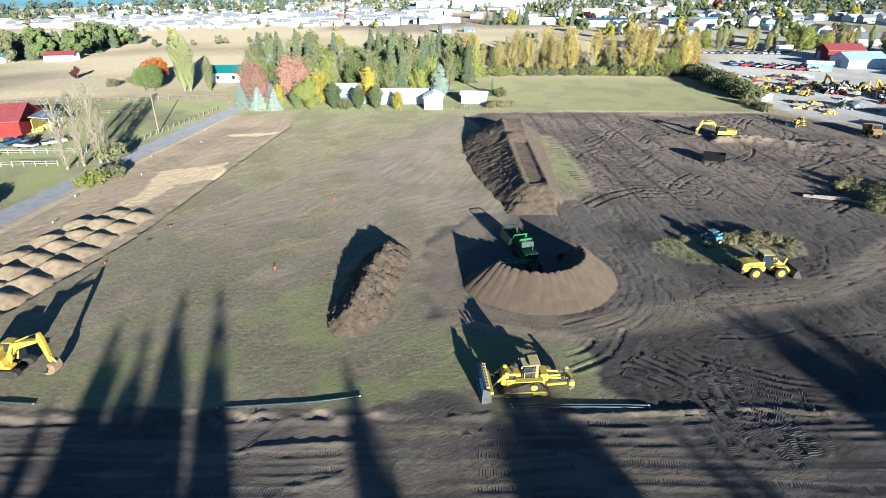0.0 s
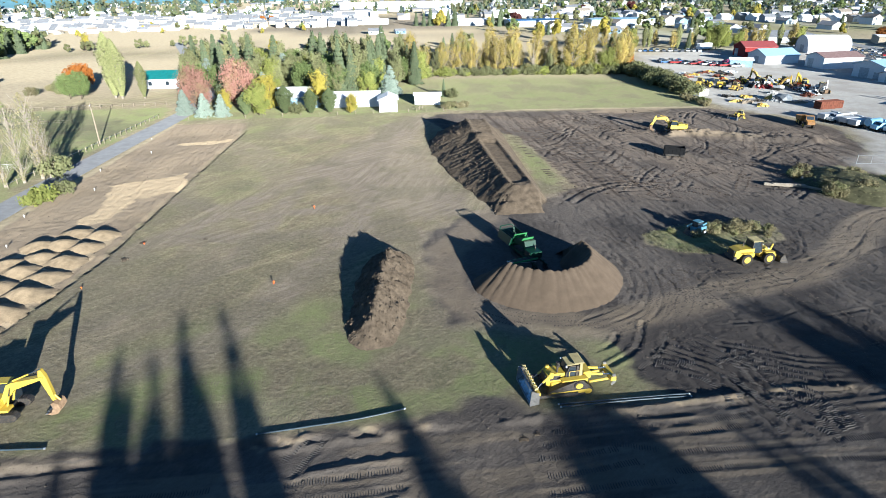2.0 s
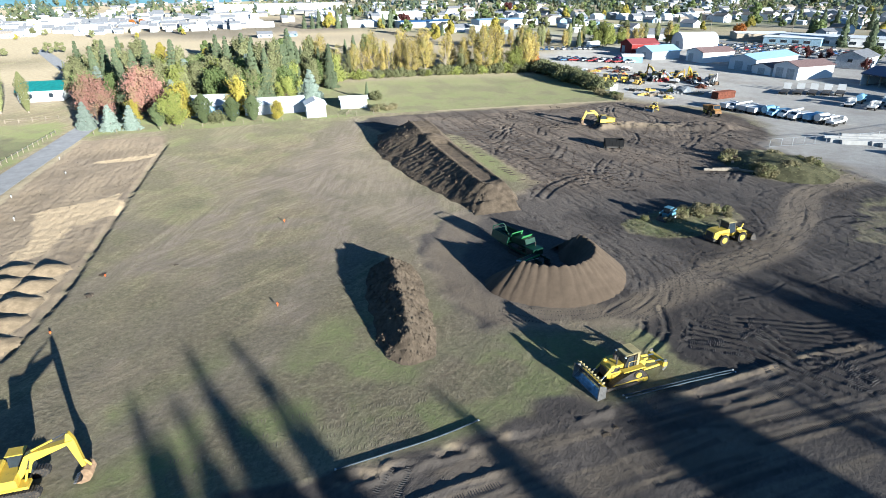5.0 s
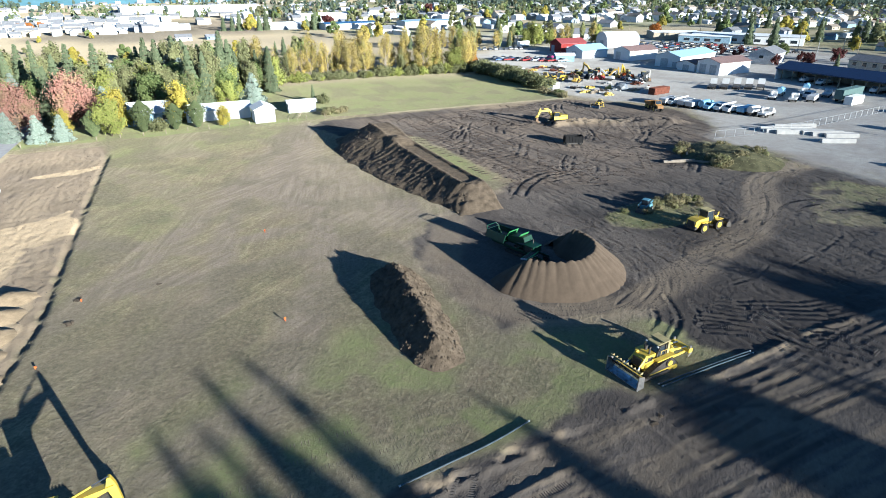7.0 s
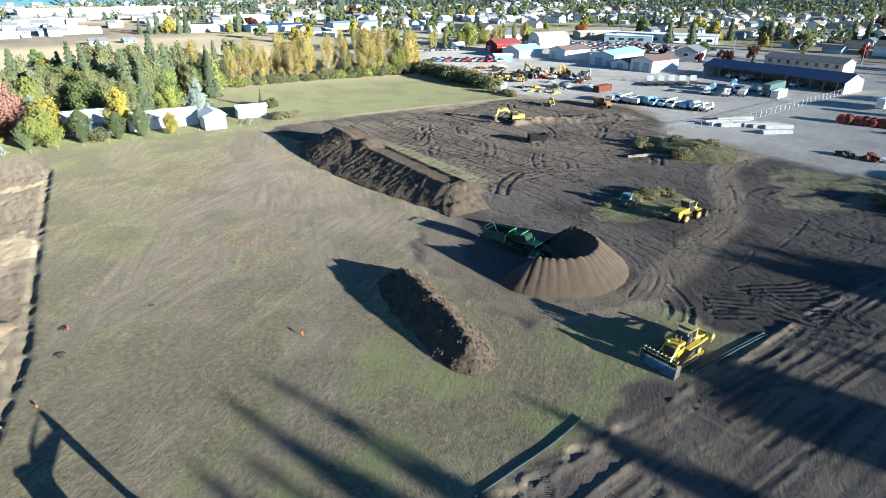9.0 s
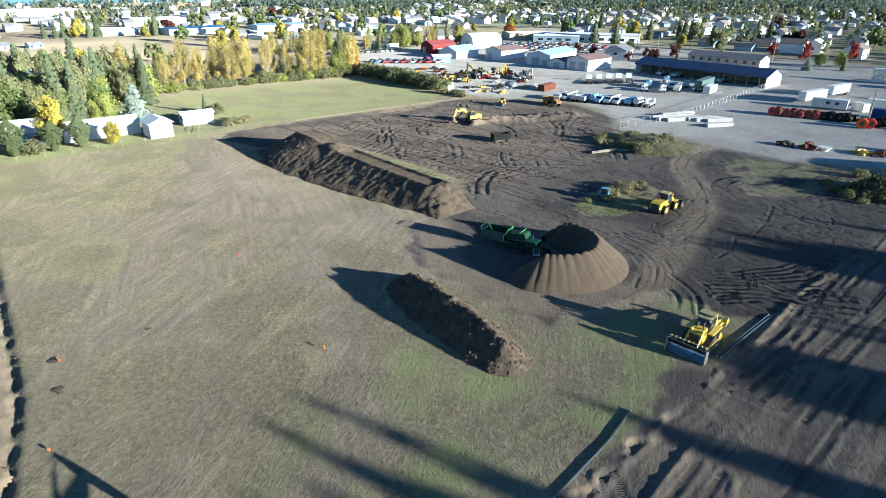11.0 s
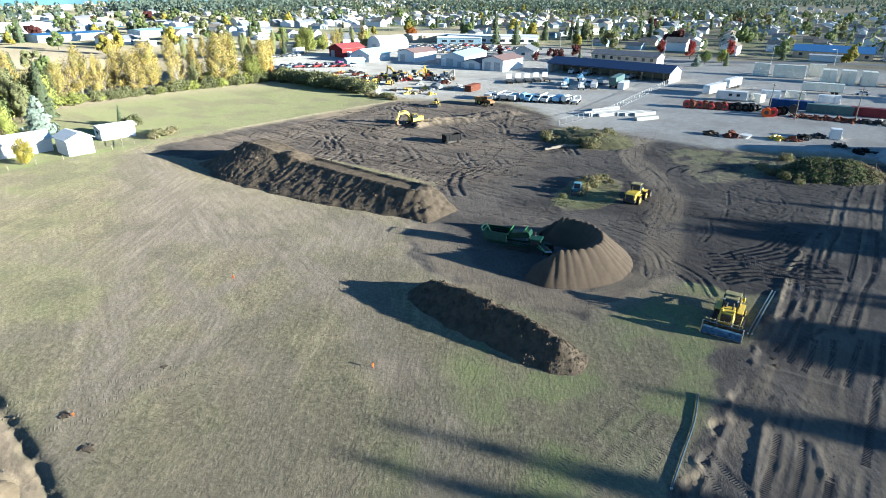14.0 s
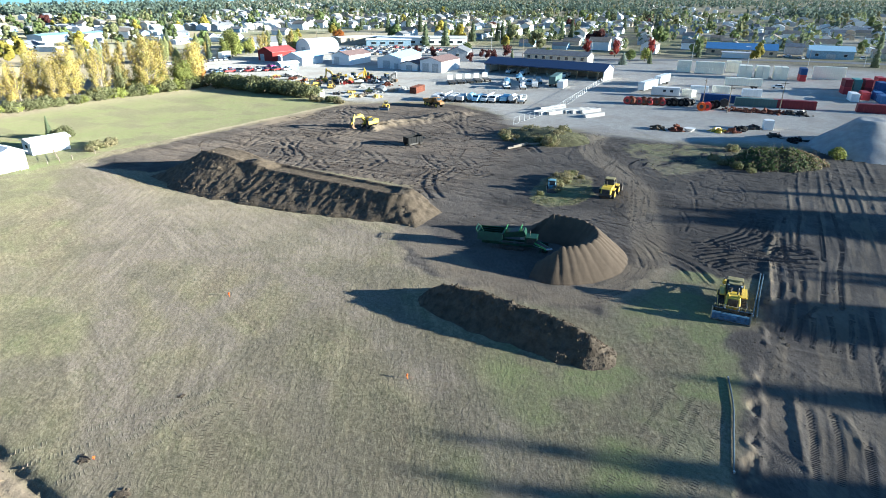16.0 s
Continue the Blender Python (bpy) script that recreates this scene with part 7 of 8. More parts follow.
for k in range(12):
    scrap_heap(104 + rnd.uniform(0, 26), 164 + 22 * rnd.random(), 2.2, 1.6, 0.9, rnd.choice((YELLOW_PALE, STEEL_DARK, RUST, WOOD, CONCRETE)), "low heap of parts at the yard edge", 330 + k, 16)
for k in range(14):
    scrap_heap(104 + rnd.uniform(0, 34), 222 + rnd.uniform(0, 14), 2.6, 1.4, 0.9, rnd.choice((STEEL_DARK, RUST, WOOD, YELLOW_PALE, WHITE_PAINT)), "row of stored steel and attachments", 360 + k, 16)
solid("covered_stack", Shape().lump((0, 0, 0.9), (2.6, 2.2, 1.5), 5, 2, 0.18), surface("grey_tarpaulin", (0.20, 0.22, 0.24), 0.5, dark=0.5), "grey tarpaulin over a stack of goods", "tarpaulin", at=on_ground(119, 173))

# car rows
for k in range(13):
    park(rnd.choice((0, 1, 2, 5, 0, 3)), 128 + k * 3.0, 313 - k * 0.75 + rnd.uniform(-0.5, 0.5), 70 + rnd.uniform(-6, 6), rnd.choice(("sedan", "pickup")))
for k in range(17):
    park(rnd.choice((0, 1, 3, 4, 5, 0)), 126 + (k % 9) * 3.2 + rnd.uniform(-1, 1), 271 - (k % 9) * 2.6 - (k // 9) * 6, rnd.uniform(-20, 20), rnd.choice(("sedan", "pickup")))
park(6, 154, 262, 10)
for k in range(78):
    park(rnd.choice((0, 1, 2, 3, 4, 5, 7, 0, 1)), 226 + (k % 13) * 4.6 + rnd.uniform(-1, 1), 312 - (k % 13) * 3.2 - (k // 13) * 11 + rnd.uniform(-0.6, 0.6), rnd.choice((60, 240)) + rnd.uniform(-6, 6), rnd.choice(("sedan", "sedan", "pickup")))
for k in range(9):
    park(rnd.choice((0, 1, 5)), 202 + rnd.uniform(-3, 3), 226 - k * 2.4, 90 + rnd.uniform(-8, 8))
for x, y, c in ((233, 60, 0), (205, 46, 0), (346, 45, 0), (338, 38, 1), (352, 8, 0), (-96, 140, 0), (-101, 137, 1), (-99, 112, 4), (-104, 143, 5), (-107, 140, 3)):
    park(c, x, y, rnd.uniform(0, 180), rnd.choice(("sedan", "pickup")))


def gravel_hill(x, y):
    a = np.clip(1 - np.hypot((x - 106) / 15, (y - 25) / 12), -0.3, 1) * 9.5
    b = np.clip(1 - np.hypot((x - 112) / 15, (y - 12) / 14), -0.3, 1) * 9.0
    return np.minimum(np.maximum(a, b), 7.2) - 0.2 + 0.5 * (layered(x / 2.5, y / 2.5, 401) - 0.5)


heap("gravel_pile", (88, -6, 130, 42), 0.6, gravel_hill, GREY_PILE, "tall pale grey gravel stockpile with worn top", "gravel pile")


# ---- groves, hedges and brush ----
rnd = random.Random(5)
# mixed conifer grove north-west of the pasture
for k in range(150):
    x, y = -78 + rnd.random() * 88, 203 + rnd.random() ** 1.2 * 64
    if y < 212 and -40 < x < -25 or (x > -6 and y < 216) or (x < -60 and y < 224):
        continue
    kind = rnd.choice(("fir", "pine", "pine", "green", "fir", "pine", "lime", "fir", "blue_spruce" if k % 3 == 0 else "pine"))
    plant(kind, x, y, {"fir": rnd.uniform(12, 19), "pine": rnd.uniform(11, 17), "green": rnd.uniform(9, 13), "lime": rnd.uniform(8, 12), "blue_spruce": rnd.uniform(9, 13)}[kind], "conifer grove", rnd.uniform(0.95, 1.2))
for x, y, h in ((-95, 216, 21), (-92.5, 215, 19), (-85, 214, 12)):
    plant("poplar", x, y, h, "poplars by the farmhouse")
plant("orange", -112, 232, 10, "farm trees")
plant("green", -106, 216, 9.5, "farm trees")
plant("green", -110, 217, 8.5, "farm trees")
plant("plum", -152, 247, 5, "farm trees")
for k in range(3):
    plant("bare_poplar", -80.5 + k * 2.4, 119 + k * 2.2, 15 + k, "bare poplars beside the lane")
plant("bare_poplar", -74.4, 124, 13, "bare poplars beside the lane")
plant("bush", -73.5, 124.5, 4.5, "lane bushes", 0.9)
for x, y, h in ((-68.6, 109, 3.0), (-69.6, 106.5, 2.6), (-81, 92, 3.2), (-83, 96, 2.6), (-84, 88, 3.0)):
    plant("lime_bush", x, y, h, "lane bushes")
plant("bush", -67.2, 113, 2.6, "lane bushes")

# golden tree row north of the pasture
for k in range(34):
    u = k / 33
    x = 4 + 94 * u + rnd.uniform(-1.5, 1.5)
    y = 243 + 4 * math.sin(u * 5) + rnd.uniform(-1, 9)
    kind = rnd.choice(("cottonwood", "thin_cottonwood", "cottonwood", "lime" if u > 0.6 else "thin_cottonwood", "pine"))
    plant(kind, x, y, {"cottonwood": rnd.uniform(13, 21), "thin_cottonwood": rnd.uniform(11, 17), "lime": rnd.uniform(9, 13), "pine": rnd.uniform(9, 12)}[kind], "golden tree row", rnd.uniform(0.8, 1.1))
for k in range(34):
    plant(rnd.choice(("bush", "lime_bush", "bush")), 10 + 86 * k / 33 + rnd.uniform(-1, 1), 240.5 + 3 * math.sin(k / 6) + rnd.uniform(-1, 1.5), rnd.uniform(2.2, 4.4), "undergrowth of the tree row")
plant("orange", 98, 246, 8, "golden tree row")
plant("poplar", 92, 248, 14, "golden tree row")
for k in range(30):
    plant(rnd.choice(("cottonwood", "poplar", "fir", "lime", "cottonwood")), 104 + k * 4.2, 330 - k * 0.8 + rnd.uniform(-5, 8), rnd.uniform(9, 14), "tree belt behind the car rows", 0.9)

# hedge between pasture and yard
for k in range(20):
    u = k / 19
    plant("bush", 96.5 - 2.5 * u + rnd.uniform(-1.6, 2.0), 236 - 50 * u, rnd.uniform(3.6, 5.4), "hedge between pasture and yard", 1.15)
for k in range(8):
    plant("brush", 92 + rnd.uniform(-2, 2), 182 - k * 1.8, rnd.uniform(1.2, 2.2), "scrub at the pasture corner")
plant("fir", 15, 199, 6, "garden edge", 0.8)
plant("bush", 17.5, 197, 3, "garden edge")
for k in range(5):
    plant("brush", 13 + k * 1.5, 180 + rnd.uniform(-1, 2), rnd.uniform(1.4, 2.2), "brush heap by the garden")

# brush in the weeds, on the knoll and at the yard edge
for x, y, h in ((38, 77.5, 1.1), (41, 78.5, 1.5), (44.5, 78, 1.7), (47.5, 78.5, 1.4), (46, 80, 1.3), (43, 80, 1.2), (50, 78, 1.0), (48.5, 76, 0.8), (35, 79.5, 0.8)):
    plant("brush", x, y, h, "weeds on the grass island")
for k in range(16):
    plant("brush", 71 + rnd.random() * 15, 86 + rnd.random() * 18, rnd.uniform(1.0, 2.4), "brush on the knoll")


def brush_hill(x, y):
    d = np.hypot(((x - 80) * 0.86 + (y - 43) * 0.5) / 6.2, (-(x - 80) * 0.5 + (y - 43) * 0.86) / 10.5) + 0.25 * (layered(x / 3, y / 3, 515) - 0.5)
    return 3.0 * np.clip(1.08 - d * d, -0.2, 0.9) - 0.15 + 1.7 * (layered(x / 2.4, y / 2.4, 516) - 0.5)


def brush_pile():
    """A heap of cut branches: a core of packed brush, leafy boughs and bare sticks thrust out of it."""
    r = random.Random(61)
    pile = thing("brush_pile", "high tangled heap of cut green and brown branches", "brush pile")
    core = heap("packed_brush", (66, 28, 95, 58), 0.4, brush_hill, surface("packed_brush", (0.085, 0.075, 0.045), 0.95, dark=0.5, light=1.5, scale=0.8, fine=6, relief=0.15), "")
    del core["category"]
    core.parent = pile
    spots, brown, sticks = [], [], []
    while len(spots) + len(brown) < 5200:
        x, y = r.uniform(69, 92), r.uniform(31, 56)
        z = float(brush_hill(np.array(x), np.array(y)))
        if z < 0.05:
            continue
        out = Vector((x - 80, y - 43, 7)).normalized()
        lot = brown if r.random() < (0.75 if x + (43 - y) * 0.7 > 85 else 0.2) else spots
        lot.append((Vector((x, y, z + r.uniform(-0.1, 0.75) * r.random())), (out + Vector((r.gauss(0, 0.5), r.gauss(0, 0.5), 0))).normalized()))
        if r.random() < 0.045:
            sticks.append((Vector((x, y, z - 0.3)), Vector((r.gauss(0, 1), r.gauss(0, 1), r.uniform(0.1, 1.3))).normalized() * r.uniform(1.0, 3.2)))
    for name, lot, leaf, word in (("foliage", spots, foliage("cut_green_boughs", (0.085, 0.125, 0.045), (0.20, 0.25, 0.095), (0.26, 0.25, 0.11)), "cut green leafy boughs"),
                                  ("dead_boughs", brown, foliage("cut_brown_boughs", (0.17, 0.125, 0.075), (0.33, 0.26, 0.16), (0.20, 0.17, 0.08)), "dry brown dead boughs")):
        ob = tagged(new(name, crown_mesh(name, lot, [r.uniform(0.12, 0.36) for _ in lot], leaf, r)), word, kind="stuff")
        ob.parent = pile
    for a, way in sticks[:110]:
        part("stick", Shape().rod(a, a + way, 0.05, 0.015, 5), PALE_BARK if r.random() < 0.5 else BARK, pile)


brush_pile()
for x, y, h in ((72, 50, 1.4), (74, 53, 1.2), (77, 55, 1.3), (88, 52, 1.6), (70.5, 47, 1.0)):
    plant("brush", x, y, h, "brush heap at the yard edge", 1.1)
plant("lime_bush", 92, 31, 2.6, "brush heap at the yard edge")

# plum trees, red maples and firs near the vehicle shed
for x, y in ((226, 228), (240, 232), (247, 226), (228, 214), (246, 190), (240, 184), (252, 196), (262, 186), (270, 188), (226, 190)):
    plant("plum", x, y, rnd.uniform(4.5, 7.5), "plum trees near the shed")
for x, y, h in ((300, 150, 9), (291, 131, 10), (308, 115, 10)):
    plant("red", x, y, h, "red street maples")
for x, y, h, kind in ((256, 118, 6, "blue_spruce"), (268, 107, 7, "fir"), (272, 118, 6.5, "green"), (280, 112, 7, "lime"), (248, 176, 6, "fir"), (262, 160, 6, "lime"), (250, 205, 8, "green"), (292, 330, 9, "orange")):
    plant(kind, x, y, h, "street trees")

# block of woods and trees in the west
for k in range(120):
    u, v = rnd.random(), rnd.random()
    if k % 5 < 2:
        x, y = -278.3 + 85 * u, 295.7 + 9 * u + 46 * v
    else:
        x, y = -196.8 + -1 * u - 42 * v, 320.8 + 78 * u + 18 * v
    plant(rnd.choice(("far_fir", "far_fir", "far_green", "far_fir", "far_olive")), x, y, rnd.uniform(8, 14), "western woods", rnd.uniform(1.0, 1.3))
plant("far_orange", -279.2, 471.8, 10, "western woods")
for k in range(9):
    plant(rnd.choice(("brush", "bush")), -128 + 14 * rnd.random(), 226 + 12 * rnd.random(), rnd.uniform(1.6, 3.4), "scrub by the paddock")
for k in range(12):
    plant("far_olive", -180 + 26 * k / 3 + rnd.uniform(-6, 6), 372 + 10 * k / 3, rnd.uniform(3, 6), "western field trees")
plant("yellow", -172, 385, 9, "western field trees")


# ---- the town ----
rnd = random.Random(21)
HOUSE_KINDS = []


def town_house(k):
    wall, roof, word = (("white", "slate", "white house with a grey roof"), ("cream", "tan", "cream house with a brown roof"), ("grey", "slate", "grey house with a dark roof"), ("blue", "slate", "pale blue house with a grey roof"),
                        ("tan", "tan", "tan house with a brown roof"), ("white", "white", "white mobile home"), ("white", "tan", "white house with a brown roof"))[k]
    l, w, h = ((13, 9, 3.2), (14, 9, 3.0), (12, 9, 5.2), (12, 8, 3.0), (13, 9, 3.2), (16, 5, 2.9), (12, 9, 5.0))[k]
    return gabled("house", word + " in the town", 0, 0, l, w, h, 0.18 if k == 5 else 0.5, 0, WALLS[wall], ROOFS[roof], (("w", 1.5, 2.6, 2.2, 0.05),),
                  (("s", -3.6, 1.6, 1.3, 1.1), ("s", 3.6, 1.6, 1.3, 1.1)), "house", "town houses", trims=False)


def settle(k, x, y, yaw, size=1.0):
    m = on_ground(x, y, yaw, size)
    if k >= len(HOUSE_KINDS):
        ob = town_house(len(HOUSE_KINDS))
        HOUSE_KINDS.append(ob)
        ob.matrix_basis = m
    else:
        copy_thing(HOUSE_KINDS[k], m)


count = 0
TREE_PICK = ("far_green", "far_olive", "far_fir", "far_olive", "far_fir", "far_green", "far_yellow", "far_fir", "far_olive", "far_fir", "far_green", "far_yellow", "far_green", "far_plum", "far_olive", "far_olive", "far_green")


def empty_field(x, y):
    return (235 < x < 420 and 320 < y < 500 and x + y < 830) or (x < 262 and y < 300) or (x < 330 and 235 < y < 330) or (328 < x < 366 and -5 < y < 96) or (x < 300 and y < 140)


# streets of houses east and north-east
for row in range(11):
    for col in range(26):
        x = 330 + row * 33 + rnd.uniform(-5, 5) + (8 if col % 2 else 0)
        y = -150 + col * 27 + rnd.uniform(-5, 5) + row * 7
        if empty_field(x, y) or rnd.random() < 0.14 + 0.012 * row:
            continue
        settle(count if count < 7 else rnd.randrange(7), x, y, rnd.choice((0, 90, 180, 4, 94)), rnd.uniform(0.82, 1.05))
        count += 1
for k in range(150):
    x, y = 300 + rnd.random() ** 1.3 * 620, -190 + rnd.random() * 840
    if empty_field(x, y):
        continue
    plant(rnd.choice(TREE_PICK), x, y, rnd.uniform(6, 13), "town trees", rnd.uniform(0.85, 1.1))
for x, y in ((347, 259), (352, 252), (368, 239), (373, 232), (379, 240), (428, 209), (436, 203), (408, 356), (414, 349), (421, 352), (402, 362), (430, 345), (300, 262), (306, 250)):
    plant("far_fir", x, y, rnd.uniform(13, 18), "town trees")
# mobile homes and shops north of the tree belt
for k in range(52):
    x, y = 110 + rnd.random() * 230, 400 + rnd.random() * 260
    if x + 0.4 * y < 300 and y < 470:
        continue
    settle(rnd.choice((5, 5, 0, 6, 3)), x, y, rnd.choice((0, 90, 10, 100)))
for k in range(90):
    x, y = 90 + rnd.random() * 330, 360 + rnd.random() * 420
    if x + 0.5 * y < 290 and y < 480:
        continue
    plant(rnd.choice(TREE_PICK), x, y, rnd.uniform(6, 12), "northern town trees")
for x, y in ((34, 530), (40, 525), (46, 528), (60, 520), (66, 523), (96, 512), (101, 508), (104, 515)):
    plant("far_fir", x, y, rnd.uniform(12, 17), "field edge trees")
plant("far_yellow", 53, 522, 12, "field edge trees")
for k in range(24):
    plant(rnd.choice(("far_olive", "far_green", "far_fir", "far_yellow")), -60 + rnd.random() * 110, 285 + rnd.random() * 70, rnd.uniform(5, 10), "field trees")
settle(0, -2, 455, 0, 0.75)
settle(3, 16, 458, 10, 0.7)
# the white subdivision in the north-west
SUBDIVISION = []
for row in range(6):
    for col in range(24):
        if rnd.random() < 0.12:
            continue
        x, y = -300 + col * 11.5 + rnd.uniform(-2, 2), 505 + row * 23 + col * 1.8 + rnd.uniform(-3, 3)
        if row == 0:
            settle(rnd.choice((0, 6, 5, 2, 1, 6)), x, y, rnd.choice((0, 90, 8, 98)), 0.6)
        else:
            SUBDIVISION.append((x, y))
for k in range(26):
    plant(rnd.choice(("far_olive", "far_green", "far_olive", "far_yellow")), -330 + 330 * rnd.random(), 480 + rnd.random() * 200, rnd.uniform(3, 5.5), "subdivision trees")
for x, y in ((-112, 602), (-104, 606), (-96, 612)):
    plant("far_orange", x, y, 7, "subdivision trees")


def far_settlement(seed, count, paint, label, places=()):
    """Distant houses, too small to pick apart, as one mesh."""
    r = random.Random(seed)
    s = []
    f = []
    for n in range(count):
        ang, dist = math.radians(r.uniform(-30, 104)), 620 + 1100 * r.random() ** 1.4
        x, y = math.sin(ang) * dist, math.cos(ang) * dist
        if r.random() < 0.22:
            x, y = -420 + 430 * r.random(), 540 + 230 * r.random()
        l, w, h, rise = r.uniform(8, 16), r.uniform(6, 10), r.uniform(2.6, 4.6), r.uniform(1, 2.6)
        if places:
            (x, y), l, w, h = places[n], l * 0.72, w * 0.72, h * 0.7
        if r.random() < 0.5:
            l, w = w, l
        k = len(s)
        s += [(x - l / 2, y - w / 2, 0), (x + l / 2, y - w / 2, 0), (x + l / 2, y + w / 2, 0), (x - l / 2, y + w / 2, 0),
              (x - l / 2, y - w / 2, h), (x + l / 2, y - w / 2, h), (x + l / 2, y + w / 2, h), (x - l / 2, y + w / 2, h), (x - l / 2, y, h + rise), (x + l / 2, y, h + rise)]
        f += [tuple(k + i for i in q) for q in ((0, 1, 5, 4), (1, 2, 6, 9, 5), (2, 3, 7, 6), (3, 0, 4, 8, 7), (4, 5, 9, 8), (6, 7, 8, 9))]
    me = bpy.data.meshes.new("far_settlement")
    me.from_pydata(s, [], f)
    me.materials.append(WALLS[paint])
    me.materials.append(ROOFS["white" if paint == "white" else "slate"])
    for p in me.polygons:
        p.material_index = 1 if p.index % 6 > 3 else 0
    tagged(new("far_settlement", me), label, "houses", kind="stuff")


def far_woods(seed, count, leaf, label, low=-45, high=112, nearest=700):
    """Distant crowns and conifers as uneven clumps in one mesh."""
    r = random.Random(seed)
    points, sizes = [], []
    while count > 0:
        ang = math.radians(r.uniform(low, high))
        dist = r.uniform(nearest, 1500) if r.random() < 0.5 else r.uniform(1100, 3600)
        x, y = math.sin(ang) * dist, math.cos(ang) * dist
        if rough(np.array(x / 130), np.array(y / 130), 17) < 0.42 and dist < 1700:
            continue
        count -= 1
        h = r.uniform(6, 14)
        w = h * r.uniform(0.25, 0.5)
        for _ in range(13):
            u = r.random()
            a = r.uniform(0, math.tau)
            q = w * (1.05 - u) * r.uniform(0.5, 1) if w < h * 0.36 else w * math.sqrt(1 - (2 * u - 1) ** 2) * r.uniform(0.5, 1)
            out = Vector((math.cos(a), math.sin(a), 0.4))
            points.append((Vector((x + out.x * q, y + out.y * q, 0.5 + (h - 0.5) * u)), out))
            sizes.append(r.uniform(1.8, 3.4))
    me = crown_mesh("far_woods", points, sizes, leaf, r)
    tagged(new("far_woods", me), label, "woods", kind="stuff")


def town_crowns():
    """Trees between the further houses, too far off to pick apart, as leaf sprays in one mesh."""
    r = random.Random(14)
    points, sizes = [], []
    for _ in range(720):
        x, y = 330 + r.random() * 700, -220 + r.random() * 1000
        if r.random() < 0.2:
            x, y = -380 + r.random() * 560, 680 + r.random() * 320
        elif empty_field(x, y):
            continue
        h = r.uniform(4, 10) if r.random() < 0.75 else r.uniform(10, 15)
        w = h * r.uniform(0.25, 0.45)
        for _ in range(26):
            u = r.random()
            taper = math.sqrt(1 - (2 * u - 1) ** 2) if w > h * 0.33 else 1.1 - u
            a = r.uniform(0, math.tau)
            q = w * taper * r.uniform(0.5, 1)
            out = Vector((math.cos(a), math.sin(a), 0.3))
            points.append((Vector((x + out.x * q, y + out.y * q, 0.8 + (h - 0.8) * u)), out))
            sizes.append(r.uniform(1.1, 2.0))
    me = crown_mesh("town_crowns", points, sizes, foliage("town_foliage", (0.125, 0.165, 0.08), (0.22, 0.255, 0.12), (0.27, 0.235, 0.10)), r)
    tagged(new("town_crowns", me), "green crowns of trees between distant houses", "trees", kind="stuff")


def far_ridge():
    """A ridge behind the plain, further off towards the east, its haze painted in blue."""
    s = Shape()
    rows = []
    for k in range(61):
        az = -50 + k * 1.75
        dist = np.interp(az, (-50, -15, 5, 15, 28, 40, 55), (1150, 1210, 1330, 1470, 1750, 2350, 3300))
        h = (16 + 34 * float(layered(np.array(az / 9.0), np.array(0.5), 55))) * dist / 1500
        a = math.radians(az)
        rows.append([s.bm.verts.new((math.sin(a) * (dist + d), math.cos(a) * (dist + d), z)) for d, z in ((0, -1), (60, h * 0.5), (200, h), (900, h * 1.1))])
    for a, b in zip(rows, rows[1:]):
        for k in range(3):
            s.bm.faces.new((a[k], a[k + 1], b[k + 1], b[k]))
    # the blue base colour stands in for distance haze
    solid("backdrop", s, surface("haze_blue_ridge", (0.10, 0.20, 0.245), 0.9, scale=0.02, fine=0.2), "ridge beyond the plain, haze painted into its blue colour", "hills", kind="structure", smooth=True)


for shade, word in enumerate(("white", "cream", "grey")):
    far_settlement(40 + shade, len(SUBDIVISION[shade::3]), word, word + " houses of the distant subdivision", SUBDIVISION[shade::3])
far_settlement(9, 520, "white", "distant white houses on the plain")
far_settlement(19, 380, "grey", "distant grey houses on the plain")
far_settlement(29, 380, "tan", "distant tan houses on the plain")
# distance haze is put into these bluish needle colours
far_woods(10, 2600, foliage("haze_toned_conifers", (0.095, 0.130, 0.100), (0.150, 0.185, 0.130)), "distant dark green woods on the plain, colour toned for haze")
far_woods(12, 1400, foliage("distant_leafy_trees", (0.14, 0.165, 0.09), (0.23, 0.24, 0.13), (0.28, 0.21, 0.10)), "distant olive and autumn trees on the plain")
# the forest's grey-green leaf colour carries the haze too
far_woods(11, 5200, foliage("haze_toned_forest", (0.115, 0.155, 0.125), (0.165, 0.205, 0.160)), "conifer forest behind the town, haze put into its colour", 22, 116, 1000)
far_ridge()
town_crowns()


# ---- pipes, markers and loose things on the site ----
def long_pipe(path, r, label, material=PIPE_DARK):
    p = thing("pipe", label, "pipe", "pipes laid on the grass", at=pose(path[0][0], path[0][1], 0))
    pts = arc(path, 5)
    s = Shape()
    place = [Vector((x - path[0][0], y - path[0][1], floor_z(x, y) + r + 0.03)) for x, y in pts]
    rings = []
    for i, c in enumerate(place):
        way = (place[min(i + 1, len(place) - 1)] - place[max(i - 1, 0)]).normalized()
        u = way.cross(Vector((0, 0, 1))).normalized()
        v = u.cross(way)
        rings.append([s.bm.verts.new(c + u * r * math.cos(k / 10 * math.tau) + v * r * math.sin(k / 10 * math.tau)) for k in range(10)])
    for a, b in zip(rings, rings[1:]):
        for k in range(10):
            s.bm.faces.new((a[k], a[(k + 1) % 10], b[(k + 1) % 10], b[k]))
    part("tube", s, material, p)
    for a, b in ((place[0], place[1]), (place[-1], place[-2])):
        way = (b - a).normalized()
        part("end_ring", Shape().rod(a - way * 0.03, a + way * 0.12, r * 1.12, n=12), GALV, p)


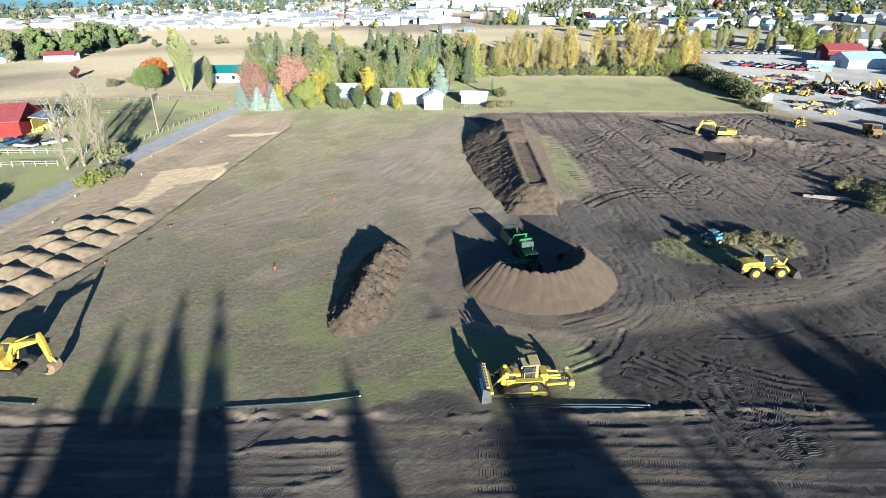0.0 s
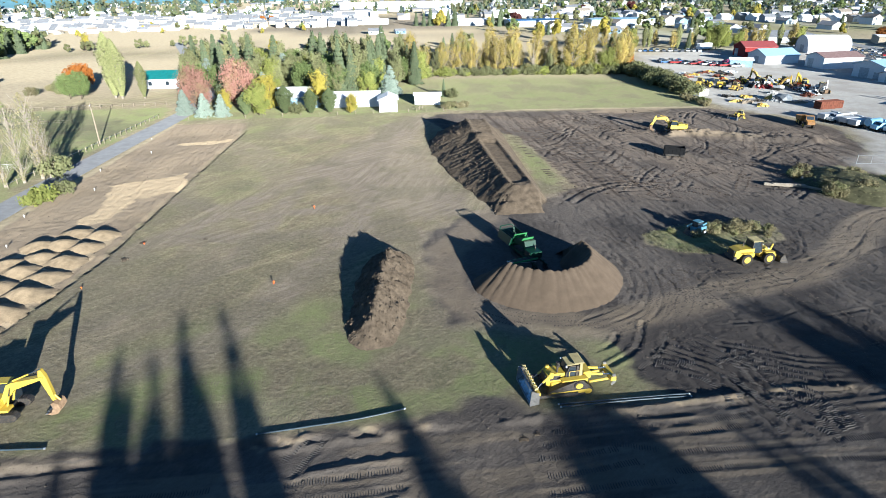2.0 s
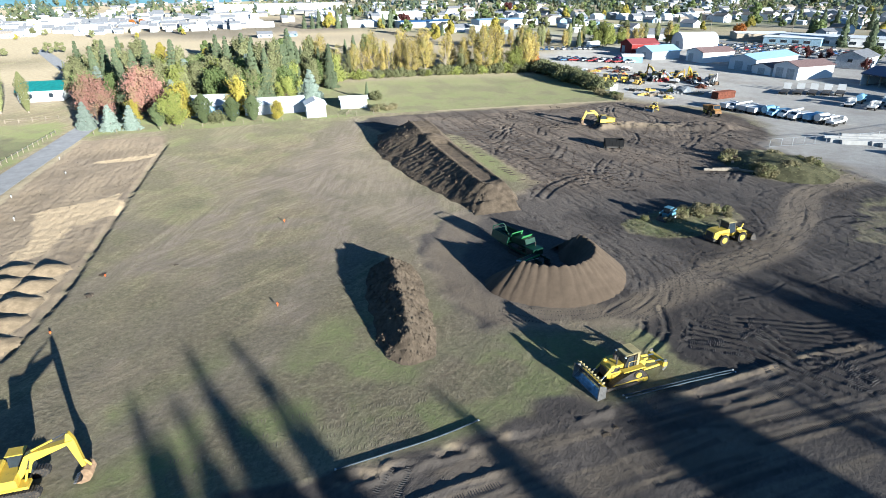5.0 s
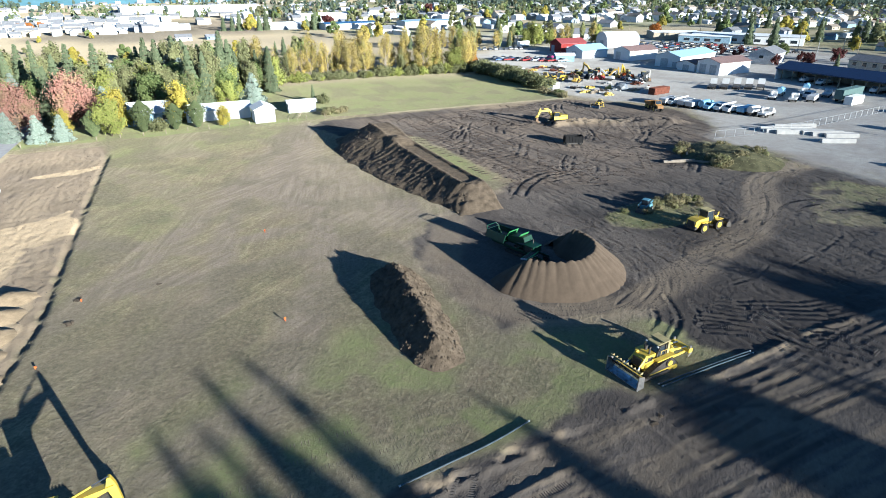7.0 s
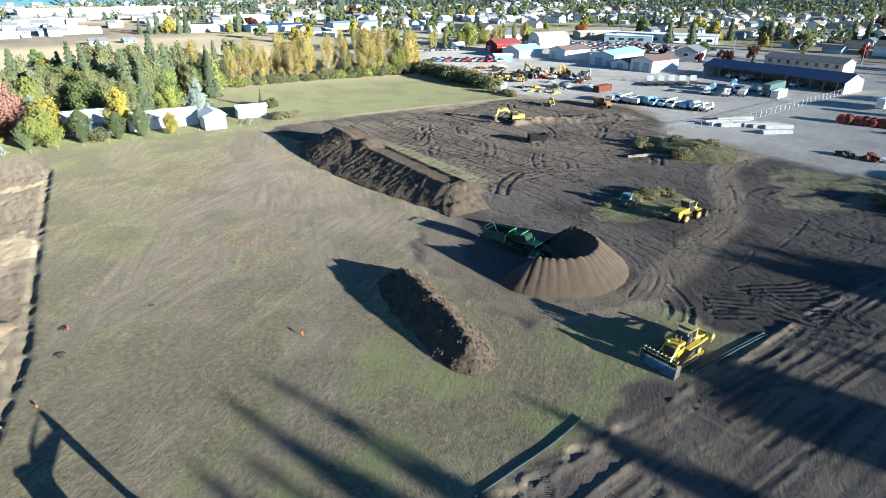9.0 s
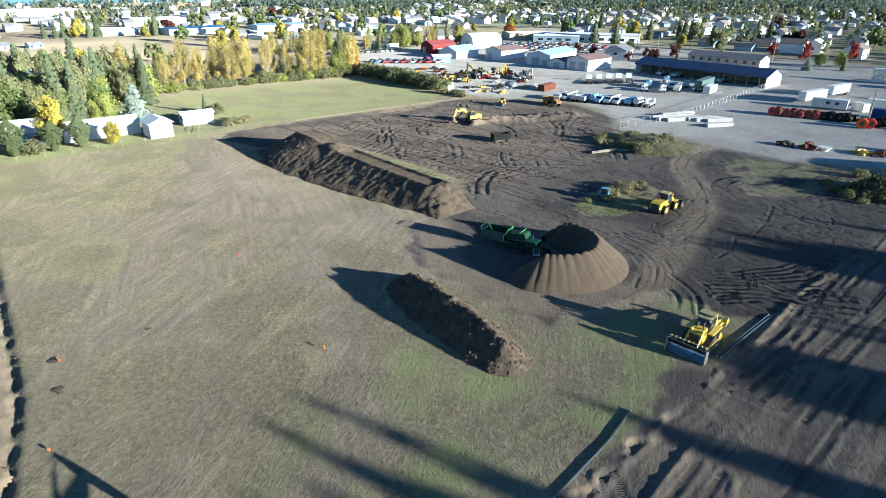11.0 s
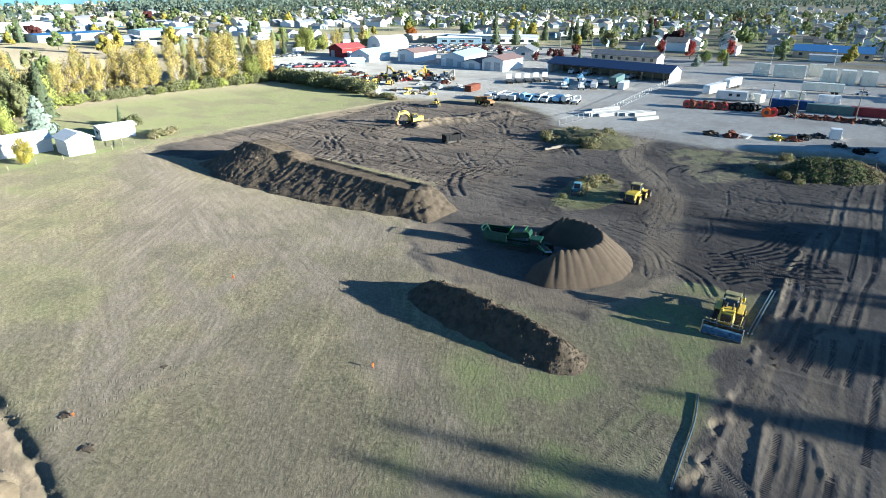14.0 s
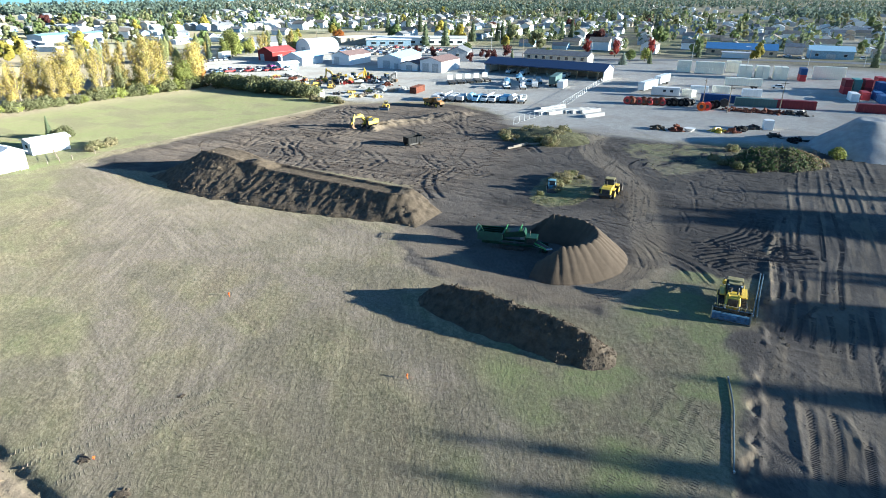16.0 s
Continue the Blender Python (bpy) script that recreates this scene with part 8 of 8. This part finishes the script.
BLUE_PIPE = surface("grey_blue_pipe", (0.05, 0.07, 0.085), 0.3, light=1.4)
long_pipe([(-21.4, 42.6), (-17, 43.0), (-12.6, 43.4), (-8.4, 44.2)], 0.08, "long dark flexible pipe lying on the grass", BLUE_PIPE)
long_pipe([(5.6, 42.9), (12, 42.8), (18.3, 42.7)], 0.08, "straight dark pipe lying beside its twin", BLUE_PIPE)
long_pipe([(5.7, 42.5), (12, 42.5), (18.3, 42.35)], 0.08, "straight pale-lit pipe lying beside its twin", BLUE_PIPE)
long_pipe([(-52, 44.1), (-45, 43.8), (-38.8, 43.3)], 0.08, "long dark pipe near the excavator", BLUE_PIPE)


def marker(x, y, paint, label, h=0.75):
    m = thing("survey_stake", label, "stake", "survey stakes", at=on_ground(x, y))
    part("lath", Shape().box((0, 0, h / 2 - 0.1), (0.06, 0.03, h + 0.2)), paint, m)
    part("ribbon", Shape().box((0, 0.03, h * 0.75), (0.2, 0.06, h * 0.5), (0, 12, 0)), paint, m)


marker(-20.4, 98.2, ORANGE, "small orange survey stake in the grass", 0.5)
marker(-23.6, 70.8, ORANGE, "small orange survey stake in the grass", 0.5)
marker(-44.6, 86.5, ORANGE, "small orange survey stake in the grass", 0.3)
marker(-48.0, 73.0, ORANGE, "small orange survey stake in the grass", 0.3)
for k in range(6):
    marker(-64.5 + k * 1.1 - 5 * (k % 2), 88 + k * 13, WHITE_PAINT, "small white survey stake in the bare soil", 0.55)


def skid_steer(at):
    d = thing("skid_steer", "small pale blue skid steer parked in the weeds", "skid steer", at=at)
    pale = surface("faded_blue_machine", (0.13, 0.28, 0.36), 0.5)
    part("body", Shape().box((-0.3, 0, 0.75), (2.2, 1.3, 0.8), bevel=0.08), pale, d)
    cab = part("cab", Shape().slab([(0.6, 1.1), (0.5, 2.0), (-0.5, 2.0), (-0.6, 1.1)], -0.5, 0.5), GLASS_DARK, d)
    part("cab_roof", Shape().box((0, 0, 2.04), (1.2, 1.15, 0.1), bevel=0.03), pale, cab)
    for y in (-0.68, 0.68):
        part("lift_arm", Shape().box((0.2, y, 1.45), (2.6, 0.12, 0.2), (0, 12, 0)), pale, d)
    for x in (-0.75, 0.65):
        for y in (-0.78, 0.78):
            wheel(d, x, y, 0.4, 0.28, rim_mat=WHITE_PAINT)
    part("bucket", Shape().slab([(1.3, 0.1), (1.3, 0.7), (1.45, 0.75), (2.0, 0.1)], -0.85, 0.85), STEEL_DARK, d)


skid_steer(on_ground(38.6, 78.6, 200))


def log(x, y, yaw, l, r):
    g = thing("log", "pale peeled log lying on the soil", "log", "logs on the soil", at=on_ground(x, y, yaw))
    part("stem", Shape().rod((-l / 2, 0, r), (l / 2, 0.2, r * 1.1), r, r * 0.7, 9), PALE_BARK, g)
    part("stub", Shape().rod((l * 0.2, 0, r), (l * 0.3, 0.9, r * 2.2), r * 0.4, r * 0.2, 6), PALE_BARK, g)


for x, y, yaw, l, r in ((66.0, 97.0, 160, 7, 0.38), (70, 95, 120, 4, 0.3), (73, 101, 40, 4, 0.28), (82, 93, 10, 5, 0.3)):
    log(x, y, yaw, l, r)
for k, (x, y) in enumerate(((72, 97), (75.5, 93), (79, 101), (74, 102), (81.5, 98))):
    solid("stump", Shape().lump((0, 0, 0.4), (1.0, 0.9, 0.75), k, 2, 0.35), PILE_SOIL, "earthy uprooted stump on the knoll", "stump", "stumps on the knoll", at=on_ground(x, y, k * 50))


def knoll(x, y):
    d = np.hypot((x - 79) / 9.5, (y - 95) / 12)
    return 2.2 * np.clip(1 - d * d, -0.3, 1) - 0.15 + 0.5 * (layered(x / 2, y / 2, 501) - 0.5)


KNOLL_SOIL = surface("weedy_soil", (0.10, 0.095, 0.05), 0.95, dark=0.55, light=1.6, scale=0.5, fine=4, relief=0.1)
heap("weedy_knoll", (66, 80, 92, 110), 0.5, knoll, KNOLL_SOIL, "low knoll of weedy soil with brush", "knoll")


# ---- marks of machines in the soil, clods and grass tufts ----
TREAD = surface("pressed_soil", (0.098, 0.081, 0.066), 0.95, dark=0.7, light=1.25, scale=0.8, fine=8)


CUT_TREAD = surface("drier_pressed_soil", (0.092, 0.082, 0.075), 0.95, dark=0.7, light=1.25, scale=0.8, fine=8)


def prisms(name, centres, along, width, length, height, material, label, category, bare_only=False):
    """Many small wedge bars on the ground, joined: (n, 2) centres and headings."""
    c, a = np.array(centres, float), np.array(along, float)
    if bare_only:
        on_soil = masks(c[:, 0], c[:, 1])[0] > 0.6
        c, a = c[on_soil], a[on_soil]
    n = len(c)
    a = a / np.linalg.norm(a, axis=1, keepdims=True)
    b = np.stack([-a[:, 1], a[:, 0]], 1)
    z = land(c[:, 0], c[:, 1])
    width, length, height = (np.broadcast_to(np.asarray(v, float), (n,))[:, None] for v in (width, length, height))
    jig = 1 + 0.3 * (np.random.RandomState(4).rand(n, 1) - 0.5)
    pts = []
    for sa, sb, h in ((-1, -1, -0.04), (1, -1, -0.04), (1, 1, -0.04), (-1, 1, -0.04), (0.1, -0.94, 1), (0.1, 0.94, 1)):
        xy = c + a * sa * length / 2 + b * sb * width / 2 * jig
        pts.append(np.concatenate([xy, z[:, None] + (height * jig if h > 0 else h)], 1))
    co = np.stack(pts, 1).reshape(-1, 3)
    tri = np.array([(0, 1, 4), (1, 2, 5), (1, 5, 4), (2, 3, 5), (3, 0, 4), (3, 4, 5)])
    faces = (np.arange(n)[:, None, None] * 6 + tri[None]).reshape(-1, 3)
    me = bpy.data.meshes.new(name)
    me.from_pydata(co.tolist(), [], faces.tolist())
    me.materials.append(material)
    return tagged(new(name, me), label, category, kind="stuff")


def tread_line(path, gauge, pitch, keep=0.9, seed=0):
    """Bar centres and headings of both tracks of a machine along a path."""
    pts = [Vector(p) for p in arc(path, 8)]
    rnd = random.Random(seed)
    centres, ways, left = [], [], 0.0
    for a, b in zip(pts, pts[1:]):
        way = b - a
        if way.length < 1e-6:
            continue
        n = Vector((-way.y, way.x)).normalized()
        d = left
        while d < way.length:
            p = a + way * (d / way.length)
            for s in ((-0.5, 0.5) if gauge else (0.0,)):
                gap = rough(np.array(p.x / 5 + s * 9), np.array(p.y / 5), seed)
                if rnd.random() < keep and gap > 0.14:
                    q = p + n * gauge * s
                    centres.append((q.x, q.y))
                    ways.append((way.x, way.y))
            d += pitch
        left = d - way.length
    return centres, ways


marks, heads = [], []
rnd = random.Random(31)
for k, (deep, line) in enumerate(BELTS):
    c, w = tread_line(line, 0.0, 0.22, 0.96, k)
    marks += c
    heads += w
prisms("tread_marks", marks, heads, 0.66, 0.19, 0.038, CUT_TREAD, "raised tread prints of crawler machines in dark soil", "tread marks", True)

# tyre lanes round the sifted pile and across the site
marks, heads = [], []
for k in range(9):
    r = 12.2 + k * 0.95
    a0, a1 = -130 + rnd.uniform(-14, 20), 40 + rnd.uniform(-25, 30)
    path = [(11.6 + r * math.cos(math.radians(a0 + (a1 - a0) * i / 7)), 69 + r * math.sin(math.radians(a0 + (a1 - a0) * i / 7))) for i in range(8)]
    c, w = tread_line(path, 2.0, 0.42, 0.97, 80 + k)
    marks += c
    heads += w
for k in range(16):
    path = [(24 + rnd.uniform(-4, 6), 58 + rnd.uniform(-4, 8)), (32 + rnd.uniform(-4, 4), 64 + rnd.uniform(-6, 4)), (52 + rnd.uniform(-3, 3), 68 + rnd.uniform(-8, 8)), (70 + rnd.uniform(-3, 6), 80 + rnd.uniform(-8, 6)), (88 + rnd.uniform(-2, 3), 86 + rnd.uniform(-5, 2))]
    c, w = tread_line(path, 2.0, 0.42, 0.97, 120 + k)
    marks += c
    heads += w
for k in range(14):
    x, y = 30 + rnd.random() * 30, 42 + rnd.random() * 24
    ang = rnd.uniform(0, math.pi)
    path = [(x - math.cos(ang) * 10, y - math.sin(ang) * 7), (x, y + rnd.uniform(-2, 2)), (x + math.cos(ang) * 10, y + math.sin(ang) * 7)]
    c, w = tread_line(path, 2.0, 0.42, 0.95, 150 + k)
    marks += c
    heads += w
prisms("tyre_marks", marks, heads, 0.2, 0.4, 0.014, TREAD, "faint tyre prints curving over the bare soil", "tyre marks", True)

RIDGE_SOIL = surface("pushed_soil", (0.085, 0.066, 0.052), 0.95, dark=0.7, light=1.25, scale=0.8, fine=8)
# long ruts and pushed ridges on the stripped ground beyond the berm
marks, heads = [], []
for k in range(64):
    x, y = 30 + rnd.random() * 62, 94 + rnd.random() * 74
    ang = rnd.choice((0.9, 1.0, 2.2, 0.2, 2.6)) + rnd.uniform(-0.25, 0.25)
    l = rnd.uniform(4, 15)
    path = [(x - math.cos(ang) * l / 2, y - math.sin(ang) * l / 2), (x + rnd.uniform(-0.8, 0.8), y + rnd.uniform(-0.8, 0.8)), (x + math.cos(ang) * l / 2, y + math.sin(ang) * l / 2)]
    c, w = tread_line(path, rnd.uniform(1.8, 2.6), 0.62, 0.85, 200 + k)
    marks += c
    heads += w
lengths = [0.66] * len(marks)
for k in range(7):
    x = 25.5 + k * 2.9
    c, w = tread_line([(x, 99 + 2 * (k % 3)), (x - 0.6, 125), (x - 1.2, 158 - 3 * (k % 2))], 0.02, 1.25, 0.5, 400 + k)
    marks += c
    heads += w
wide = np.where(np.arange(len(marks)) < len(lengths), np.random.RandomState(2).uniform(0.2, 0.5, len(marks)), np.random.RandomState(5).uniform(0.9, 2.0, len(marks)))
prisms("pushed_ridges", marks, heads, wide, 0.6, np.random.RandomState(3).uniform(0.03, 0.085, len(marks)), RIDGE_SOIL, "broken ridges of soil pushed up by machines", "soil ridges")


def clods(name, spots, sizes, material, label):
    """Rough little lumps of earth, joined."""
    spots, sizes = np.asarray(spots, float), np.asarray(sizes, float)
    rs = np.random.RandomState(6)
    n = len(spots)
    base = np.array([(1, 0, 0), (-1, 0, 0), (0, 1, 0), (0, -1, 0), (0, 0, 1), (0, 0, -0.6)], float)
    co = spots[:, None, :] + base[None] * sizes[:, None, None] * rs.uniform(0.55, 1.25, (n, 6, 1)) + rs.uniform(-0.2, 0.2, (n, 6, 3)) * sizes[:, None, None]
    tri = np.array([(0, 2, 4), (2, 1, 4), (1, 3, 4), (3, 0, 4), (2, 0, 5), (1, 2, 5), (3, 1, 5), (0, 3, 5)])
    faces = (np.arange(n)[:, None, None] * 6 + tri[None]).reshape(-1, 3)
    me = bpy.data.meshes.new(name)
    me.from_pydata(co.reshape(-1, 3).tolist(), [], faces.tolist())
    me.materials.append(material)
    return tagged(new(name, me), label, "clods", kind="stuff")


def scatter_on(zfun, box, n, seed, low=0.05):
    rs = np.random.RandomState(seed)
    x, y = rs.uniform(box[0], box[2], n), rs.uniform(box[1], box[3], n)
    z = zfun(x, y)
    ok = z > low
    return np.stack([x, y, z], 1)[ok]


spots = scatter_on(topsoil_mound, (-17, 51, -3, 81), 9000, 1)
clods("mound_clods", spots, np.random.RandomState(1).gamma(2.0, 0.03, len(spots)) + 0.03, PILE_SOIL, "loose clods of topsoil on the mound")
spots = scatter_on(long_berm, (0, 89, 14, 152), 2600, 2)
clods("berm_clods", spots, np.random.RandomState(2).gamma(2.0, 0.035, len(spots)) + 0.03, PILE_SOIL, "loose clods of topsoil on the berm's flank")
rs = np.random.RandomState(8)
parts_of = []
for x0, y0, x1, y1, n in ((-60, 40.4, 62, 42.6, 600), (-15, 50, -2, 54.5, 160), (-48, 60, -44, 162, 1500), (12, 41, 60, 56, 1500), (28, 95, 95, 168, 1600), (-72, 60, -48, 165, 1500), (-60, 26, 62, 41, 1500), (62, 123, 98, 142, 1500), (4, 36, 14, 44, 160), (-8, 38, 0, 45, 200)):
    x, y = rs.uniform(x0, x1, n), rs.uniform(y0, y1, n)
    parts_of.append(np.stack([x, y, land(x, y)], 1))
spots = np.concatenate(parts_of)
bare = masks(spots[:, 0], spots[:, 1])[0] > 0.5
spots = spots[bare]
clods("soil_clods", spots, rs.gamma(1.5, 0.018, len(spots)) + 0.012, TREAD, "scattered clods on the bare soil")


def tufts(n, seed):
    """Short tufts of tired grass over the near field, joined."""
    rs = np.random.RandomState(seed)
    x, y = rs.uniform(-58, 20, n), 42.5 + 130 * rs.power(0.7, n)
    soil, lush, sand, *_ = masks(x, y)
    patch = layered(x / 2.2, y / 2.2, 611) + 0.35 * layered(x / 9, y / 9, 612)
    ok = (soil < 0.35) & (sand < 0.3) & (patch > rs.uniform(0.45, 0.85, n))
    ok |= (soil < 0.35) & (rs.rand(n) < 0.25 * lush)
    x, y = x[ok], y[ok]
    n = len(x)
    z = land(x, y)
    c = np.stack([x, y, z], 1)
    co = []
    for k in range(3):
        ang = rs.uniform(0, math.tau, n)
        lean = rs.uniform(0.0, 0.03, n)
        h, w = rs.uniform(0.01, 0.028, n), rs.uniform(0.05, 0.16, n)
        side = np.stack([np.cos(ang), np.sin(ang), 0 * ang], 1)
        out = np.stack([-np.sin(ang), np.cos(ang), 0 * ang], 1)
        co += [c - side * w[:, None] - np.array([0, 0, 0.02]), c + side * w[:, None] - np.array([0, 0, 0.02]), c + out * lean[:, None] + np.stack([0 * h, 0 * h, h], 1)]
    co = np.stack(co, 1).reshape(-1, 3)
    faces = (np.arange(n)[:, None, None] * 9 + np.arange(9).reshape(3, 3)[None]).reshape(-1, 3)
    me = bpy.data.meshes.new("grass_tufts")
    me.from_pydata(co.tolist(), [], faces.tolist())
    me.materials.append(foliage("field_grass", (0.22, 0.20, 0.115), (0.40, 0.345, 0.22), (0.215, 0.235, 0.105)))
    tagged(new("grass_tufts", me), "short tufts of tired autumn grass", "grass", kind="stuff")


def weeds(n, seed):
    """Tall dry and green weeds on the unmown patches, joined."""
    rs = np.random.RandomState(seed)
    points, sizes = [], []
    r = random.Random(seed)
    for poly in (WEED_ISLAND, WEED_ISLAND, BRUSH_PATCH, BUSH_KNOLL):
        xs, ys = [p[0] for p in poly], [p[1] for p in poly]
        x, y = rs.uniform(min(xs), max(xs), n), rs.uniform(min(ys), max(ys), n)
        ok = (inside(x, y, poly, 0.5, 0.9) > 0.5) & (layered(x / 2.5, y / 2.5, 91) > rs.uniform(0.3, 0.75, n))
        base = np.maximum(land(x, y), knoll(x, y))
        for px, py, pz in zip(x[ok], y[ok], base[ok]):
            points.append((Vector((px, py, pz + r.uniform(0.0, 0.22))), Vector((0, 0, 1))))
            sizes.append(r.uniform(0.08, 0.22))
    me = crown_mesh("weeds", points, sizes, foliage("tall_weeds", (0.22, 0.235, 0.10), (0.46, 0.40, 0.24), (0.24, 0.265, 0.11)), r)
    tagged(new("weeds", me), "tall dry and green weeds on unmown patches", "weeds", kind="stuff")


weeds(3200, 93)
tufts(36000, 71)
# faint tread prints across the grass
marks, heads = [], []
for k, path in enumerate(([(-48, 92), (-42, 88.5), (-34, 84.5)], [(-47, 87.5), (-40, 84.5), (-33, 83)], [(-50, 78), (-43, 79), (-34, 82)], [(-30, 50), (-22, 49), (-12, 47.5)], [(-34, 47), (-24, 46), (-14, 45)])):
    c, w = tread_line(path, 2.0, 0.3, 0.7, 300 + k)
    marks += c
    heads += w
prisms("grass_tread_marks", marks, heads, 0.5, 0.2, 0.022, surface("trodden_grass", (0.20, 0.17, 0.12), 0.95, dark=0.8, light=1.15, scale=0.8, fine=8), "faint crawler prints across the dry grass", "tread marks")
for k, (x, y, w) in enumerate(((1.4, 39.3, 0.45), (2.8, 39.8, 0.3), (-45.0, 87.2, 0.55), (-45.7, 81.4, 0.6), (-36.0, 87.2, 0.35))):
    heap = Shape().lump((0, 0, 0.02), (w, 0.6 * w, 0.16 * w), 60 + k, 2, 0.18)
    for j in range(5):
        heap.lump((w * 0.9 * math.cos(j * 1.9 + k), w * 0.8 * math.sin(j * 1.9 + k), 0.02), (0.3 * w, 0.22 * w, 0.13 * w), 70 + 6 * k + j, 1, 0.25)
    solid("spoil_mound", heap, PILE_SOIL, "small lumpy heap of dug soil", "soil heap", "small spoil heaps", at=on_ground(x, y, k * 40))
